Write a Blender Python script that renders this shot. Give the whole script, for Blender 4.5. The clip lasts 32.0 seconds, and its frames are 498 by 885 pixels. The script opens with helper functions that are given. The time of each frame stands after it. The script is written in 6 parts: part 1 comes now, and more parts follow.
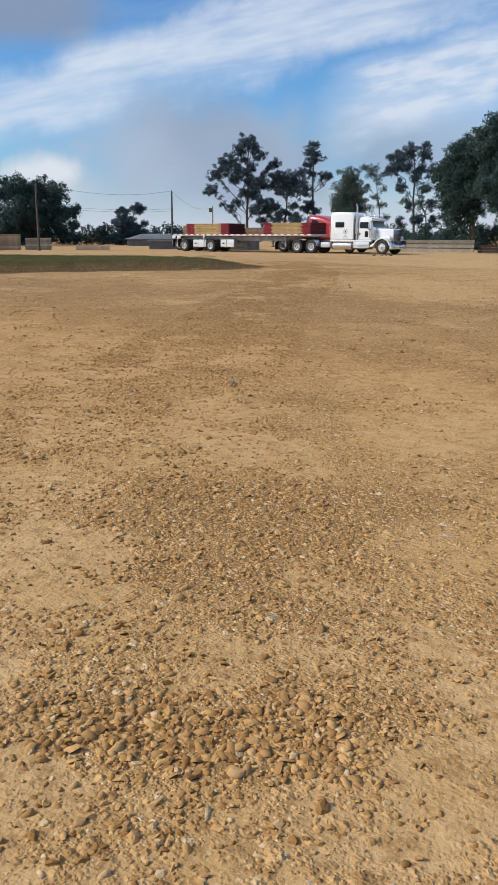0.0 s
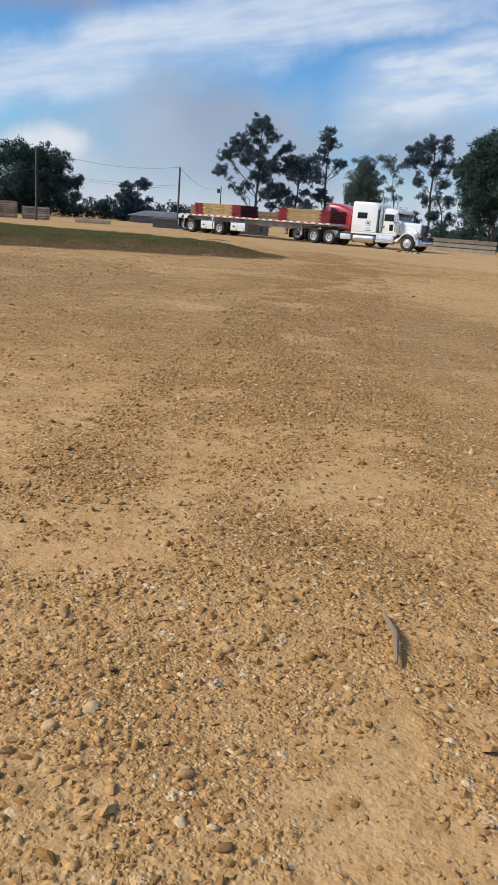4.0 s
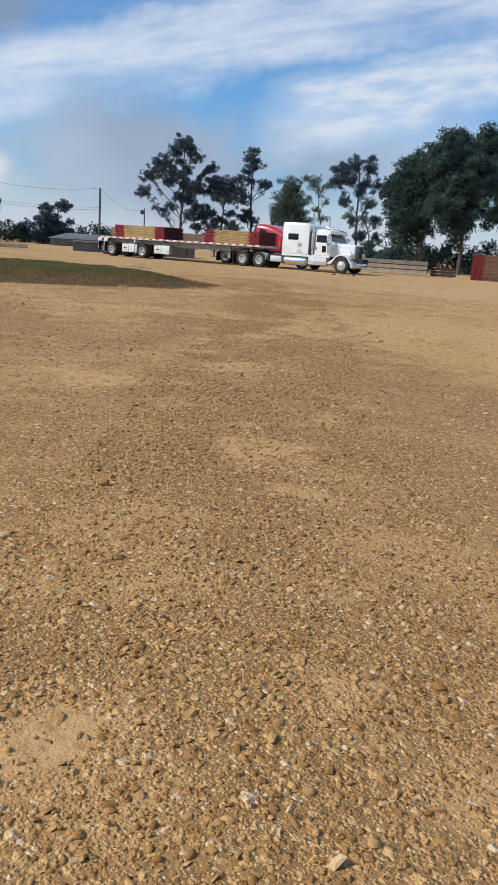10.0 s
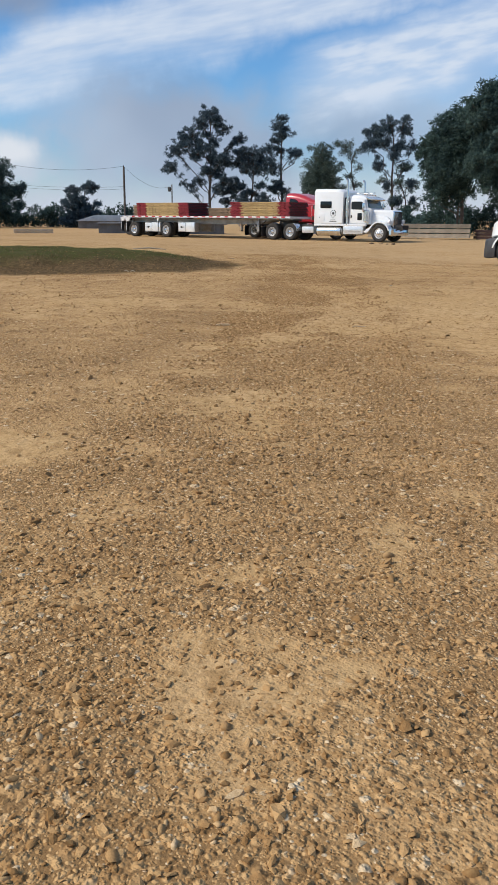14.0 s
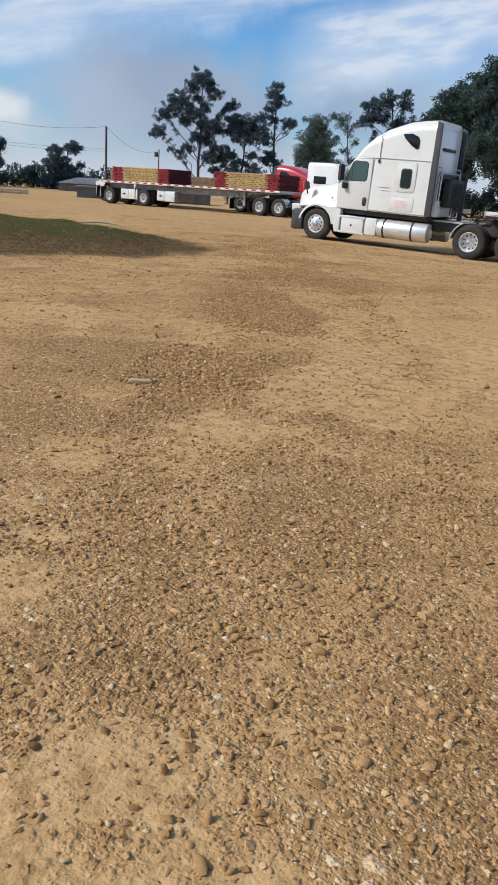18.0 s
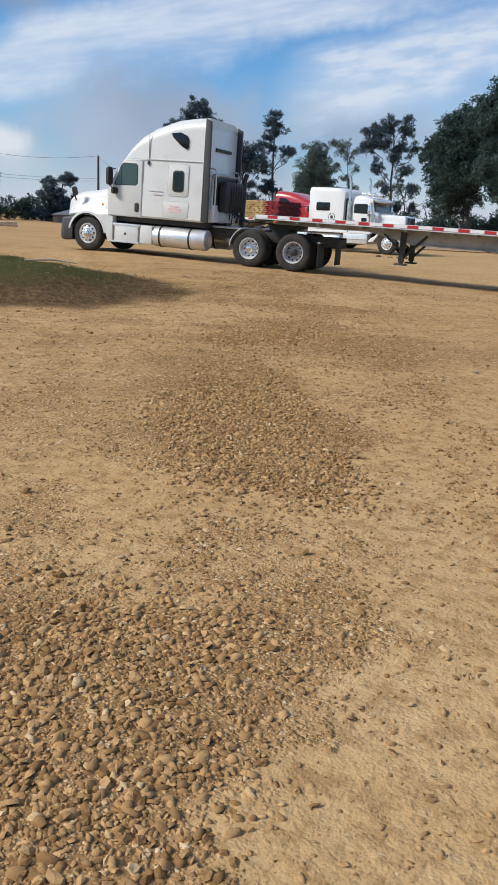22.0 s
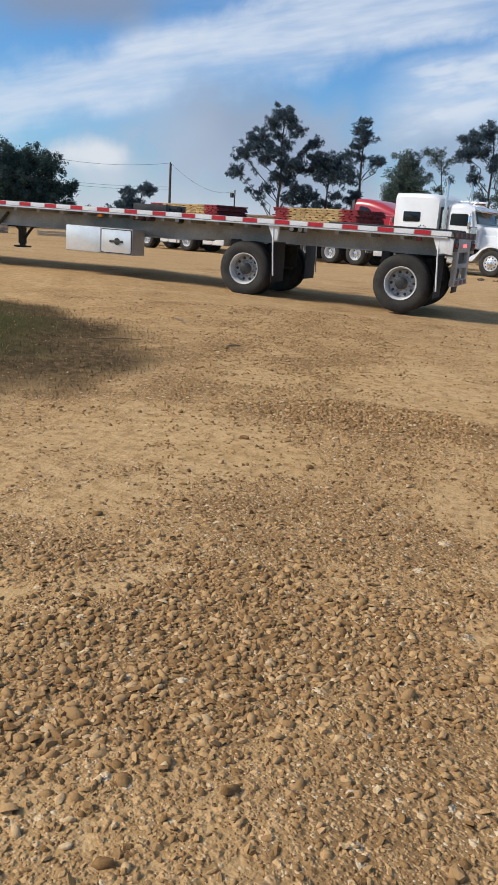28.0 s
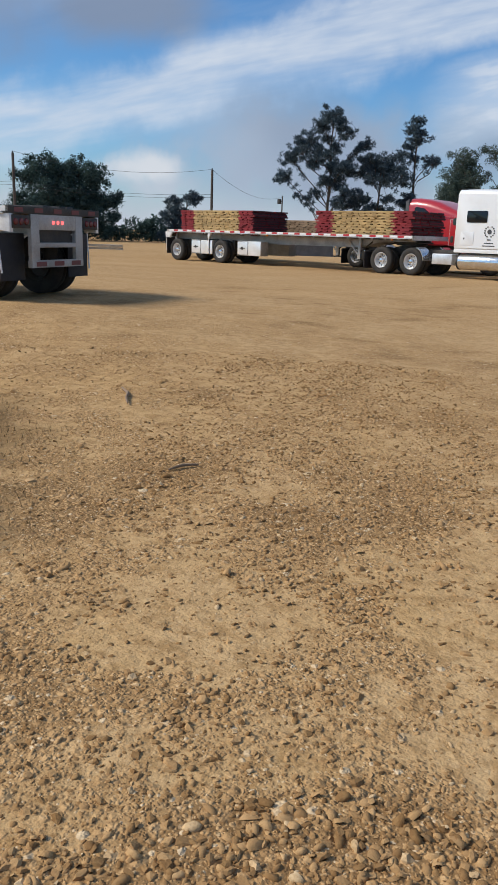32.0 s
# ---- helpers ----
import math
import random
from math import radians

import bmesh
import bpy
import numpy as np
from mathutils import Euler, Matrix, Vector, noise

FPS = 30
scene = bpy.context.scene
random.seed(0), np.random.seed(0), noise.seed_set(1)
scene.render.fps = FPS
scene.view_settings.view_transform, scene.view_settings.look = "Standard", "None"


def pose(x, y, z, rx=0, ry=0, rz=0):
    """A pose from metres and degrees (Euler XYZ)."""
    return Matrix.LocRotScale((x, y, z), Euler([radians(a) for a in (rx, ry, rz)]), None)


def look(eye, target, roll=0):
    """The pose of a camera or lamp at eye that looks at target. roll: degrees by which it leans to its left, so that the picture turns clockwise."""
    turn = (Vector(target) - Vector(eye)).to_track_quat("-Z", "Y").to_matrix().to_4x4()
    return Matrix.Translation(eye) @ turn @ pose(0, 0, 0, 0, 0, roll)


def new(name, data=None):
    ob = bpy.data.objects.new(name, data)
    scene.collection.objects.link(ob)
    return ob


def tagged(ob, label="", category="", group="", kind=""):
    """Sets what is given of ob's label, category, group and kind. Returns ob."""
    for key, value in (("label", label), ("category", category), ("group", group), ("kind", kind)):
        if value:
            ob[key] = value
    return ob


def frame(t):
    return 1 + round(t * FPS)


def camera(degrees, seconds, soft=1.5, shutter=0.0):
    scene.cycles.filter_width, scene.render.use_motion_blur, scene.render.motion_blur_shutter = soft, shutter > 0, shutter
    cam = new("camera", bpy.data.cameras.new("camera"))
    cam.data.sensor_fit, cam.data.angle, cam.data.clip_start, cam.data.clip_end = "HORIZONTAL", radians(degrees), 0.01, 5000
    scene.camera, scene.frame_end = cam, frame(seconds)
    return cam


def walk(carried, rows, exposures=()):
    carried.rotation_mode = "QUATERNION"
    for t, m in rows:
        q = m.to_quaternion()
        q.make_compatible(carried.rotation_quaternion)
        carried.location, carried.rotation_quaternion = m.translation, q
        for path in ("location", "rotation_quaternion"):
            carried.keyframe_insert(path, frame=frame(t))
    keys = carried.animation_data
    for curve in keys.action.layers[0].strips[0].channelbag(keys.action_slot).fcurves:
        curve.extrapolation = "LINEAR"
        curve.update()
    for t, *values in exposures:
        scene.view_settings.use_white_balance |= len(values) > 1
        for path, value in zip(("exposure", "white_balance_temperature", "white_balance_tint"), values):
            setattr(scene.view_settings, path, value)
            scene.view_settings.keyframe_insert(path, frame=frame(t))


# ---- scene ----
cam = camera(35.0, 32.0)
PATH = [
    (0, (48.844, -54.724, 1.372), (47.675, -53.183, 0.865), 0.1),
    (0.5, (48.355, -54.369, 1.366), (47.194, -52.82, 0.864), 0.8),
    (1, (47.918, -53.939, 1.322), (46.773, -52.382, 0.809), 0.5),
    (1.5, (47.39, -53.391, 1.296), (46.199, -51.892, 0.717), 2.0),
    (2, (46.885, -52.933, 1.286), (45.652, -51.485, 0.667), 2.7),
    (2.5, (46.543, -52.56, 1.33), (45.35, -51.031, 0.842), 0.6),
    (4.5, (44.8, -50.626, 1.292), (43.669, -49.071, 0.741), 4.9),
    (5, (44.456, -50.186, 1.344), (43.291, -48.647, 0.822), 2.1),
    (5.5, (44.176, -49.898, 1.32), (42.964, -48.385, 0.829), 1.7),
    (6, (43.895, -49.735, 1.352), (42.806, -48.137, 0.841), 6.4),
    (6.5, (43.74, -49.528, 1.309), (42.664, -47.934, 0.761), 7.0),
    (7, (43.707, -49.209, 1.346), (42.55, -47.661, 0.834), 3.2),
    (7.5, (43.614, -49.091, 1.389), (42.608, -47.422, 0.941), 4.6),
    (8, (43.454, -49.04, 1.407), (42.62, -47.269, 0.994), 8.0),
    (8.5, (43.518, -48.844, 1.384), (42.607, -47.105, 0.999), 4.0),
    (9, (43.515, -48.547, 1.401), (42.442, -46.897, 1.044), 0.7),
    (9.5, (43.187, -48.254, 1.391), (42.095, -46.635, 0.961), 2.7),
    (10, (42.924, -47.961, 1.397), (41.913, -46.305, 0.915), 3.6),
    (10.5, (42.794, -47.638, 1.361), (41.801, -45.98, 0.845), 0.7),
    (11, (42.659, -47.448, 1.316), (41.656, -45.808, 0.764), 0.4),
    (11.5, (42.532, -47.2, 1.274), (41.551, -45.56, 0.684), 2.8),
    (12, (42.318, -46.922, 1.355), (41.349, -45.267, 0.787), 3.7),
    (12.5, (42.224, -46.574, 1.367), (41.218, -44.921, 0.862), 2.6),
    (13, (42.031, -46.104, 1.399), (40.948, -44.487, 0.937), 1.5),
    (13.5, (41.686, -45.573, 1.399), (40.533, -44.014, 0.909), 0.5),
    (14, (41.338, -45.03, 1.367), (40.249, -43.444, 0.82), 0.4),
    (14.5, (40.979, -44.559, 1.439), (39.903, -42.964, 0.893), 2.1),
    (15, (40.58, -44.126, 1.397), (39.514, -42.529, 0.833), 1.9),
    (15.5, (40.398, -43.573, 1.423), (39.375, -41.948, 0.863), 1.3),
    (17.5, (39.32, -41.611, 1.482), (38.331, -39.993, 0.845), 4.3),
    (18, (39.066, -41.115, 1.457), (38.032, -39.516, 0.848), 3.6),
    (18.5, (38.781, -40.626, 1.484), (37.647, -39.07, 0.943), 3.2),
    (19, (38.449, -40.142, 1.489), (37.23, -38.651, 0.95), 3.3),
    (19.5, (38.199, -39.606, 1.434), (36.951, -38.174, 0.811), 1.3),
    (20, (37.8, -39.123, 1.404), (36.478, -37.775, 0.743), 2.4),
    (20.5, (37.556, -38.689, 1.413), (36.397, -37.205, 0.74), 2.5),
    (21, (37.262, -38.148, 1.429), (36.239, -36.553, 0.79), 3.9),
    (21.5, (36.865, -37.652, 1.414), (35.831, -36.046, 0.821), 5.3),
    (22, (36.626, -37.196, 1.388), (35.571, -35.586, 0.844), 2.7),
    (22.5, (36.353, -36.679, 1.418), (35.279, -35.062, 0.937), 2.2),
    (23, (36.098, -36.172, 1.465), (35.052, -34.526, 1.024), 2.8),
    (23.5, (35.947, -35.565, 1.42), (34.942, -33.891, 0.986), 3.5),
    (24, (35.682, -34.996, 1.375), (34.709, -33.309, 0.921), 4.3),
    (24.5, (35.435, -34.477, 1.398), (34.483, -32.786, 0.916), 4.6),
    (25, (35.199, -33.931, 1.404), (34.214, -32.258, 0.922), 3.5),
    (25.5, (34.774, -33.403, 1.364), (33.687, -31.802, 0.859), 4.7),
    (27.5, (33.408, -31.082, 1.327), (32.26, -29.52, 0.833), 2.1),
    (28, (33.087, -30.596, 1.361), (31.865, -29.103, 0.837), 3.3),
    (28.5, (32.779, -30.13, 1.395), (31.622, -28.592, 0.849), 3.9),
    (29, (32.54, -29.609, 1.393), (31.399, -28.04, 0.908), 0.4),
    (29.5, (32.207, -29.116, 1.365), (31.022, -27.595, 0.834), 2.6),
    (30, (31.935, -28.605, 1.392), (30.801, -27.055, 0.833), 3.1),
    (30.5, (31.658, -28.039, 1.43), (30.533, -26.465, 0.924), 3.1),
    (31, (31.248, -27.552, 1.409), (30.032, -26.043, 0.917), 4.4),
    (31.5, (30.937, -27.13, 1.381), (29.649, -25.672, 0.914), 0.2),
    (32, (30.482, -26.662, 1.406), (29.154, -25.257, 0.893), 1.7),
]
walk(cam, [(t, look(eye, target, roll)) for t, eye, target, roll in PATH], [(0, 0.0), (29, -0.02), (32, -0.13)])

# ---- light ----
SUN_DIR = Vector((-0.60, -0.66, 0.74)).normalized()      # towards the sun
sun = new("sun", bpy.data.lights.new("sun", "SUN"))
sun.data.energy, sun.data.angle, sun.data.color = 4.1, radians(17.0), (1.0, 0.92, 0.81)
sun.rotation_euler = SUN_DIR.to_track_quat("Z", "Y").to_euler()


class Nodes:
    """Short way to write node trees: every call adds a node and returns its output."""

    def __init__(self, tree):
        self.t = tree
        tree.nodes.clear()

    def add(self, kind, **sets):
        n = self.t.nodes.new(kind)
        for k, v in sets.items():
            if k == "op":
                n.operation = v
            elif k == "ntype":
                n.noise_type = v
            elif k == "feature":
                n.feature = v
            elif k == "interp":
                n.interpolation_type = v
        return n

    def plug(self, sock, v):
        if hasattr(v, "is_linked"):
            self.t.links.new(v, sock)
        else:
            sock.default_value = v

    def m(self, op, a, b=0.0, c=0.0):
        n = self.add("ShaderNodeMath", op=op)
        for s, v in zip(n.inputs, (a, b, c)):
            self.plug(s, v)
        return n.outputs[0]

    def vm(self, op, a, b=(0, 0, 0)):
        n = self.add("ShaderNodeVectorMath", op=op)
        self.plug(n.inputs[0], a)
        self.plug(n.inputs[1], b)
        return n.outputs["Value"] if op == "DOT_PRODUCT" else n.outputs["Vector"]

    def ramp01(self, v, lo, hi, smooth=True):
        n = self.add("ShaderNodeMapRange", interp="SMOOTHSTEP" if smooth else "LINEAR")
        for s, x in zip(n.inputs[:5], (v, lo, hi, 0.0, 1.0)):
            self.plug(s, x)
        return n.outputs[0]

    def remap(self, v, lo, hi, a, b):
        n = self.add("ShaderNodeMapRange")
        for s, x in zip(n.inputs[:5], (v, lo, hi, a, b)):
            self.plug(s, x)
        return n.outputs[0]

    def noise(self, vec, scale, detail=3.0, rough=0.55, distort=0.0):
        n = self.add("ShaderNodeTexNoise")
        self.plug(n.inputs["Vector"], vec)
        for k, v in (("Scale", scale), ("Detail", detail), ("Roughness", rough), ("Distortion", distort)):
            n.inputs[k].default_value = v
        return n.outputs[0]

    def voronoi(self, vec, scale, feature="F1", out="Distance", rand=1.0):
        n = self.add("ShaderNodeTexVoronoi", feature=feature)
        self.plug(n.inputs["Vector"], vec)
        n.inputs["Scale"].default_value, n.inputs["Randomness"].default_value = scale, rand
        return n.outputs[out]

    def mix(self, f, a, b, blend="MIX"):
        n = self.t.nodes.new("ShaderNodeMix")
        n.data_type, n.blend_type = "RGBA", blend
        self.plug(n.inputs[0], f)
        self.plug(n.inputs[6], a if hasattr(a, "is_linked") else (*a, 1.0)[:4])
        self.plug(n.inputs[7], b if hasattr(b, "is_linked") else (*b, 1.0)[:4])
        return n.outputs[2]

    def xyz(self, x, y, z):
        n = self.add("ShaderNodeCombineXYZ")
        for s, v in zip(n.inputs, (x, y, z)):
            self.plug(s, v)
        return n.outputs[0]

    def sep(self, v):
        n = self.add("ShaderNodeSeparateXYZ")
        self.plug(n.inputs[0], v)
        return n.outputs

    def coord(self, which="Object"):
        return self.add("ShaderNodeTexCoord").outputs[which]

    def bump(self, h, strength, dist=0.01):
        n = self.add("ShaderNodeBump")
        n.inputs["Strength"].default_value, n.inputs["Distance"].default_value = strength, dist
        self.plug(n.inputs["Height"], h)
        return n.outputs[0]


# ---- sky ----
world = bpy.data.worlds.new("world")
scene.world = world
world.use_nodes = True
w = Nodes(world.node_tree)
sky = w.t.nodes.new("ShaderNodeTexSky")
sky.sky_type, sky.sun_disc = "NISHITA", False
sky.sun_elevation = math.asin(SUN_DIR.z)
sky.sun_rotation = math.atan2(SUN_DIR.x, SUN_DIR.y)
sky.air_density, sky.dust_density, sky.ozone_density = 1.0, 0.6, 1.6
ray = w.coord("Generated")
ahead = w.m("MAXIMUM", w.vm("DOT_PRODUCT", ray, (-0.6, 0.8, 0)), 0.04)
u = w.m("DIVIDE", w.vm("DOT_PRODUCT", ray, (0.8, 0.6, 0)), ahead)
v = w.m("DIVIDE", w.sep(ray)[2], ahead)
uv = w.xyz(u, v, 0.0)
# wind-combed cirrus runs up to the right
along = w.m("ADD", w.m("MULTIPLY", u, 0.98), w.m("MULTIPLY", v, 0.19))
perp = w.m("ADD", w.m("MULTIPLY", v, 0.98), w.m("MULTIPLY", u, -0.19))
comb = w.noise(w.xyz(w.m("MULTIPLY", along, 4.5), w.m("MULTIPLY", perp, 30.0), 0.0), 1.0, 4.5, 0.55, 0.12)
ripple = w.noise(w.xyz(w.m("MULTIPLY", along, 16.0), w.m("MULTIPLY", perp, 62.0), 3.0), 1.0, 3.0, 0.5, 0.15)
puff = w.noise(uv, 9.0, 5.0, 0.55, 0.15)
wide = w.noise(uv, 3.0, 3.0, 0.5, 0.2)


def band(u0, v0, slope, half, wob, edge=0.15):
    off = w.m("SUBTRACT", w.m("SUBTRACT", v, v0), w.m("MULTIPLY", w.m("SUBTRACT", u, u0), slope))
    off = w.m("ADD", off, w.m("MULTIPLY", w.m("SUBTRACT", puff, 0.5), wob))
    return w.ramp01(w.m("ABSOLUTE", off), half, half * edge)


def blob(u0, v0, ru, rv, wob, soft=0.35):
    a = w.m("DIVIDE", w.m("SUBTRACT", u, u0), ru)
    b = w.m("DIVIDE", w.m("SUBTRACT", v, v0), rv)
    r = w.m("SQRT", w.m("ADD", w.m("MULTIPLY", a, a), w.m("MULTIPLY", b, b)))
    r = w.m("ADD", r, w.m("MULTIPLY", w.m("SUBTRACT", puff, 0.5), wob))
    return w.ramp01(r, 1.0, soft)


streak = w.ramp01(comb, 0.24, 0.70)
band1 = w.m("MULTIPLY", band(-0.07, 0.203, 0.25, 0.064, 0.10, 0.28), w.m("ADD", 0.30, w.m("MULTIPLY", w.m("MULTIPLY", streak, w.m("ADD", 0.72, w.m("MULTIPLY", w.ramp01(ripple, 0.3, 0.62), 0.28))), 0.70)))
band2 = w.m("MULTIPLY", w.m("MULTIPLY", band(0.24, 0.186, 0.33, 0.062, 0.06, 0.35), w.ramp01(u, 0.06, 0.16)), w.m("ADD", 0.55, w.m("MULTIPLY", w.ramp01(ripple, 0.35, 0.65), 0.4)))
band3 = w.m("MULTIPLY", w.ramp01(v, 0.20, 0.36), w.m("MULTIPLY", streak, 0.75))
white = w.m("MAXIMUM", w.m("MAXIMUM", band1, band2), band3)
grey = w.m("MULTIPLY", w.m("MAXIMUM", blob(-0.06, 0.088, 0.23, 0.092, 1.1, 0.35), w.m("MULTIPLY", blob(0.16, 0.095, 0.24, 0.06, 1.2, 0.1), 0.7)), 0.95)
dark = w.m("MULTIPLY", w.m("MAXIMUM", blob(-0.28, 0.252, 0.15, 0.062, 1.0, 0.25), w.m("MULTIPLY", blob(-0.5, 0.26, 0.24, 0.1, 1.2, 0.0), 0.9)), 0.85)
pale = w.m("MAXIMUM", w.ramp01(w.m("ADD", v, w.m("MULTIPLY", w.m("SUBTRACT", puff, 0.5), 0.07)), 0.105, 0.0), w.m("MULTIPLY", blob(-0.235, 0.05, 0.12, 0.06, 1.6, 0.1), 0.9))
pale = w.m("MAXIMUM", pale, w.m("MULTIPLY", blob(0.36, 0.11, 0.34, 0.085, 0.9, 0.15), 0.6))
# elsewhere, the same broken cloud as overhead
rest = w.m("MULTIPLY", w.ramp01(w.noise(ray, 3.2, 5.0, 0.6, 0.4), 0.42, 0.68), 0.8)
front = w.ramp01(w.vm("DOT_PRODUCT", ray, (-0.6, 0.8, 0)), 0.45, 0.75)
white = w.m("ADD", w.m("MULTIPLY", white, front), w.m("MULTIPLY", rest, w.m("SUBTRACT", 1.0, front)))
grey, dark, pale = (w.m("MULTIPLY", x, front) for x in (grey, dark, pale))
blue = w.mix(1.0, sky.outputs[0], (0.060, 0.100, 0.138), "MULTIPLY")
col = w.mix(pale, blue, (0.57, 0.63, 0.73))
col = w.mix(grey, col, w.mix(w.ramp01(wide, 0.3, 0.7), (0.30, 0.375, 0.51), (0.45, 0.535, 0.67)))
col = w.mix(w.m("MULTIPLY", blob(-0.245, 0.072, 0.06, 0.026, 2.2, 0.2), 0.9), col, (0.74, 0.78, 0.84))
col = w.mix(white, col, (0.66, 0.74, 0.86))
col = w.mix(dark, col, (0.25, 0.31, 0.43))
bg = w.add("ShaderNodeBackground")
w.plug(bg.inputs[0], col)
bg.inputs[1].default_value = 1.0
w.t.links.new(bg.outputs[0], w.add("ShaderNodeOutputWorld").inputs[0])


# ---- materials ----
def material(name):
    mt = bpy.data.materials.new(name)
    mt.use_nodes = True
    n = Nodes(mt.node_tree)
    out = n.add("ShaderNodeOutputMaterial")
    b = n.add("ShaderNodeBsdfPrincipled")
    n.t.links.new(b.outputs[0], out.inputs[0])
    n.b, n.out = b, out
    return mt, n


def setb(n, **k):
    names = dict(color="Base Color", rough="Roughness", metal="Metallic", normal="Normal", coat="Coat Weight", trans="Transmission Weight", ior="IOR", spec="Specular IOR Level", glow="Emission Color", power="Emission Strength", sub="Subsurface Weight")
    for key, v in k.items():
        s = n.b.inputs[names[key]]
        n.plug(s, (*v, 1.0) if isinstance(v, tuple) and len(v) == 3 else v)


def paint(name, color, rough=0.35, coat=0.3, dirt=0.25, dirt_color=(0.30, 0.22, 0.14)):
    """Vehicle paint with road dust in broad stains and fine specks."""
    mt, n = material(name)
    c = n.coord()
    stain = n.ramp01(n.noise(c, 1.6, 5, 0.65), 0.45, 0.85)
    low = n.ramp01(n.noise(c, 9.0, 3, 0.6), 0.5, 0.8)
    f = n.m("MULTIPLY", n.m("ADD", n.m("MULTIPLY", stain, 0.7), n.m("MULTIPLY", low, 0.3)), dirt)
    setb(n, color=n.mix(f, color, dirt_color), rough=n.m("ADD", rough, n.m("MULTIPLY", f, 0.5)), coat=coat)
    return mt


def rough_mat(name, a, b, scale, rough=0.8, bump=0.3, metal=0.0, fine=40.0, dist=0.01, random=0.0):
    """Two tones mixed by broad and fine noise, with fine relief."""
    mt, n = material(name)
    c = n.coord()
    f1, f2 = n.noise(c, scale, 5, 0.6), n.noise(c, fine, 4, 0.6)
    f = n.ramp01(n.m("ADD", n.m("MULTIPLY", f1, 0.65), n.m("MULTIPLY", f2, 0.35)), 0.32, 0.68)
    col = n.mix(f, a, b)
    if random:
        r = n.add("ShaderNodeObjectInfo").outputs["Random"]
        hs = n.add("ShaderNodeHueSaturation")
        n.plug(hs.inputs["Value"], n.remap(r, 0, 1, 1 - random, 1 + random))
        n.plug(hs.inputs["Color"], col)
        col = hs.outputs[0]
    setb(n, color=col, rough=rough, metal=metal, normal=n.bump(f2, bump, dist))
    return mt


M = {}
M["white"] = paint("white_paint", (0.66, 0.665, 0.64), 0.34, 0.3, 0.30)
M["white2"] = paint("white_paint_clean", (0.72, 0.73, 0.73), 0.28, 0.4, 0.15)
M["red"] = paint("red_paint", (0.42, 0.02, 0.03), 0.30, 0.4, 0.12)
M["black"] = rough_mat("black_plastic", (0.012, 0.013, 0.015), (0.035, 0.033, 0.03), 3, 0.6, 0.15)
M["grey_plastic"] = rough_mat("grey_plastic", (0.035, 0.037, 0.042), (0.06, 0.06, 0.062), 2.5, 0.55, 0.15)
M["frame"] = rough_mat("frame_steel", (0.015, 0.015, 0.016), (0.06, 0.05, 0.038), 2.2, 0.65, 0.25)
M["rubber"] = rough_mat("tyre_rubber", (0.014, 0.014, 0.014), (0.045, 0.038, 0.03), 4, 0.85, 0.3)
M["flap"] = rough_mat("flap_rubber", (0.012, 0.013, 0.018), (0.03, 0.028, 0.028), 4, 0.7, 0.2)
M["chrome"] = rough_mat("chrome", (0.74, 0.75, 0.77), (0.60, 0.59, 0.57), 5, 0.16, 0.03, 0.85)
M["alu"] = rough_mat("polished_aluminium", (0.80, 0.81, 0.82), (0.60, 0.59, 0.57), 3, 0.32, 0.06, 0.55)
M["disc"] = rough_mat("grey_wheel_disc", (0.20, 0.195, 0.19), (0.46, 0.45, 0.44), 7, 0.42, 0.1, 0.45)
M["dull_alu"] = rough_mat("dull_aluminium", (0.60, 0.59, 0.57), (0.36, 0.34, 0.31), 2.2, 0.5, 0.15, 0.45)
M["bright_alu"] = rough_mat("bright_sheet_aluminium", (0.86, 0.86, 0.85), (0.70, 0.69, 0.67), 2.4, 0.26, 0.12, 0.35)
M["deck"] = rough_mat("deck_planks", (0.20, 0.17, 0.14), (0.33, 0.30, 0.27), 3, 0.75, 0.3)
M["beam"] = rough_mat("beam_aluminium", (0.50, 0.49, 0.47), (0.29, 0.275, 0.255), 1.6, 0.55, 0.2, 0.3)
M["tape_red"] = rough_mat("red_reflective_tape", (0.50, 0.02, 0.03), (0.38, 0.02, 0.025), 8, 0.35, 0.05)
M["tape_dull"] = rough_mat("dull_red_tape", (0.20, 0.03, 0.03), (0.13, 0.045, 0.04), 8, 0.5, 0.05)
M["tape_white"] = rough_mat("white_reflective_tape", (0.80, 0.80, 0.80), (0.66, 0.65, 0.63), 8, 0.35, 0.05)
M["amber"] = rough_mat("amber_lens", (0.75, 0.22, 0.01), (0.6, 0.16, 0.01), 9, 0.25, 0.05)
M["dull_amber"] = rough_mat("dull_amber_lens", (0.30, 0.11, 0.03), (0.22, 0.09, 0.03), 9, 0.3, 0.05)
M["dark_red"] = rough_mat("dark_red_lens", (0.16, 0.01, 0.012), (0.10, 0.01, 0.01), 9, 0.25, 0.05)
mt, n = material("lit_red_lens")
setb(n, color=(0.6, 0.02, 0.03), rough=0.3, glow=(1.0, 0.12, 0.12), power=2.2)
M["lit_red"] = mt
mt, n = material("cab_glass")
setb(n, color=(0.010, 0.012, 0.014), rough=0.10, spec=0.35)
M["glass"] = mt
mt, n = material("green_windscreen")
setb(n, color=(0.045, 0.075, 0.075), rough=0.08, spec=0.5, coat=0.15)
M["windscreen"] = mt
mt, n = material("clear_lens")
setb(n, color=(0.7, 0.7, 0.72), rough=0.12, coat=0.6)
M["lens"] = mt


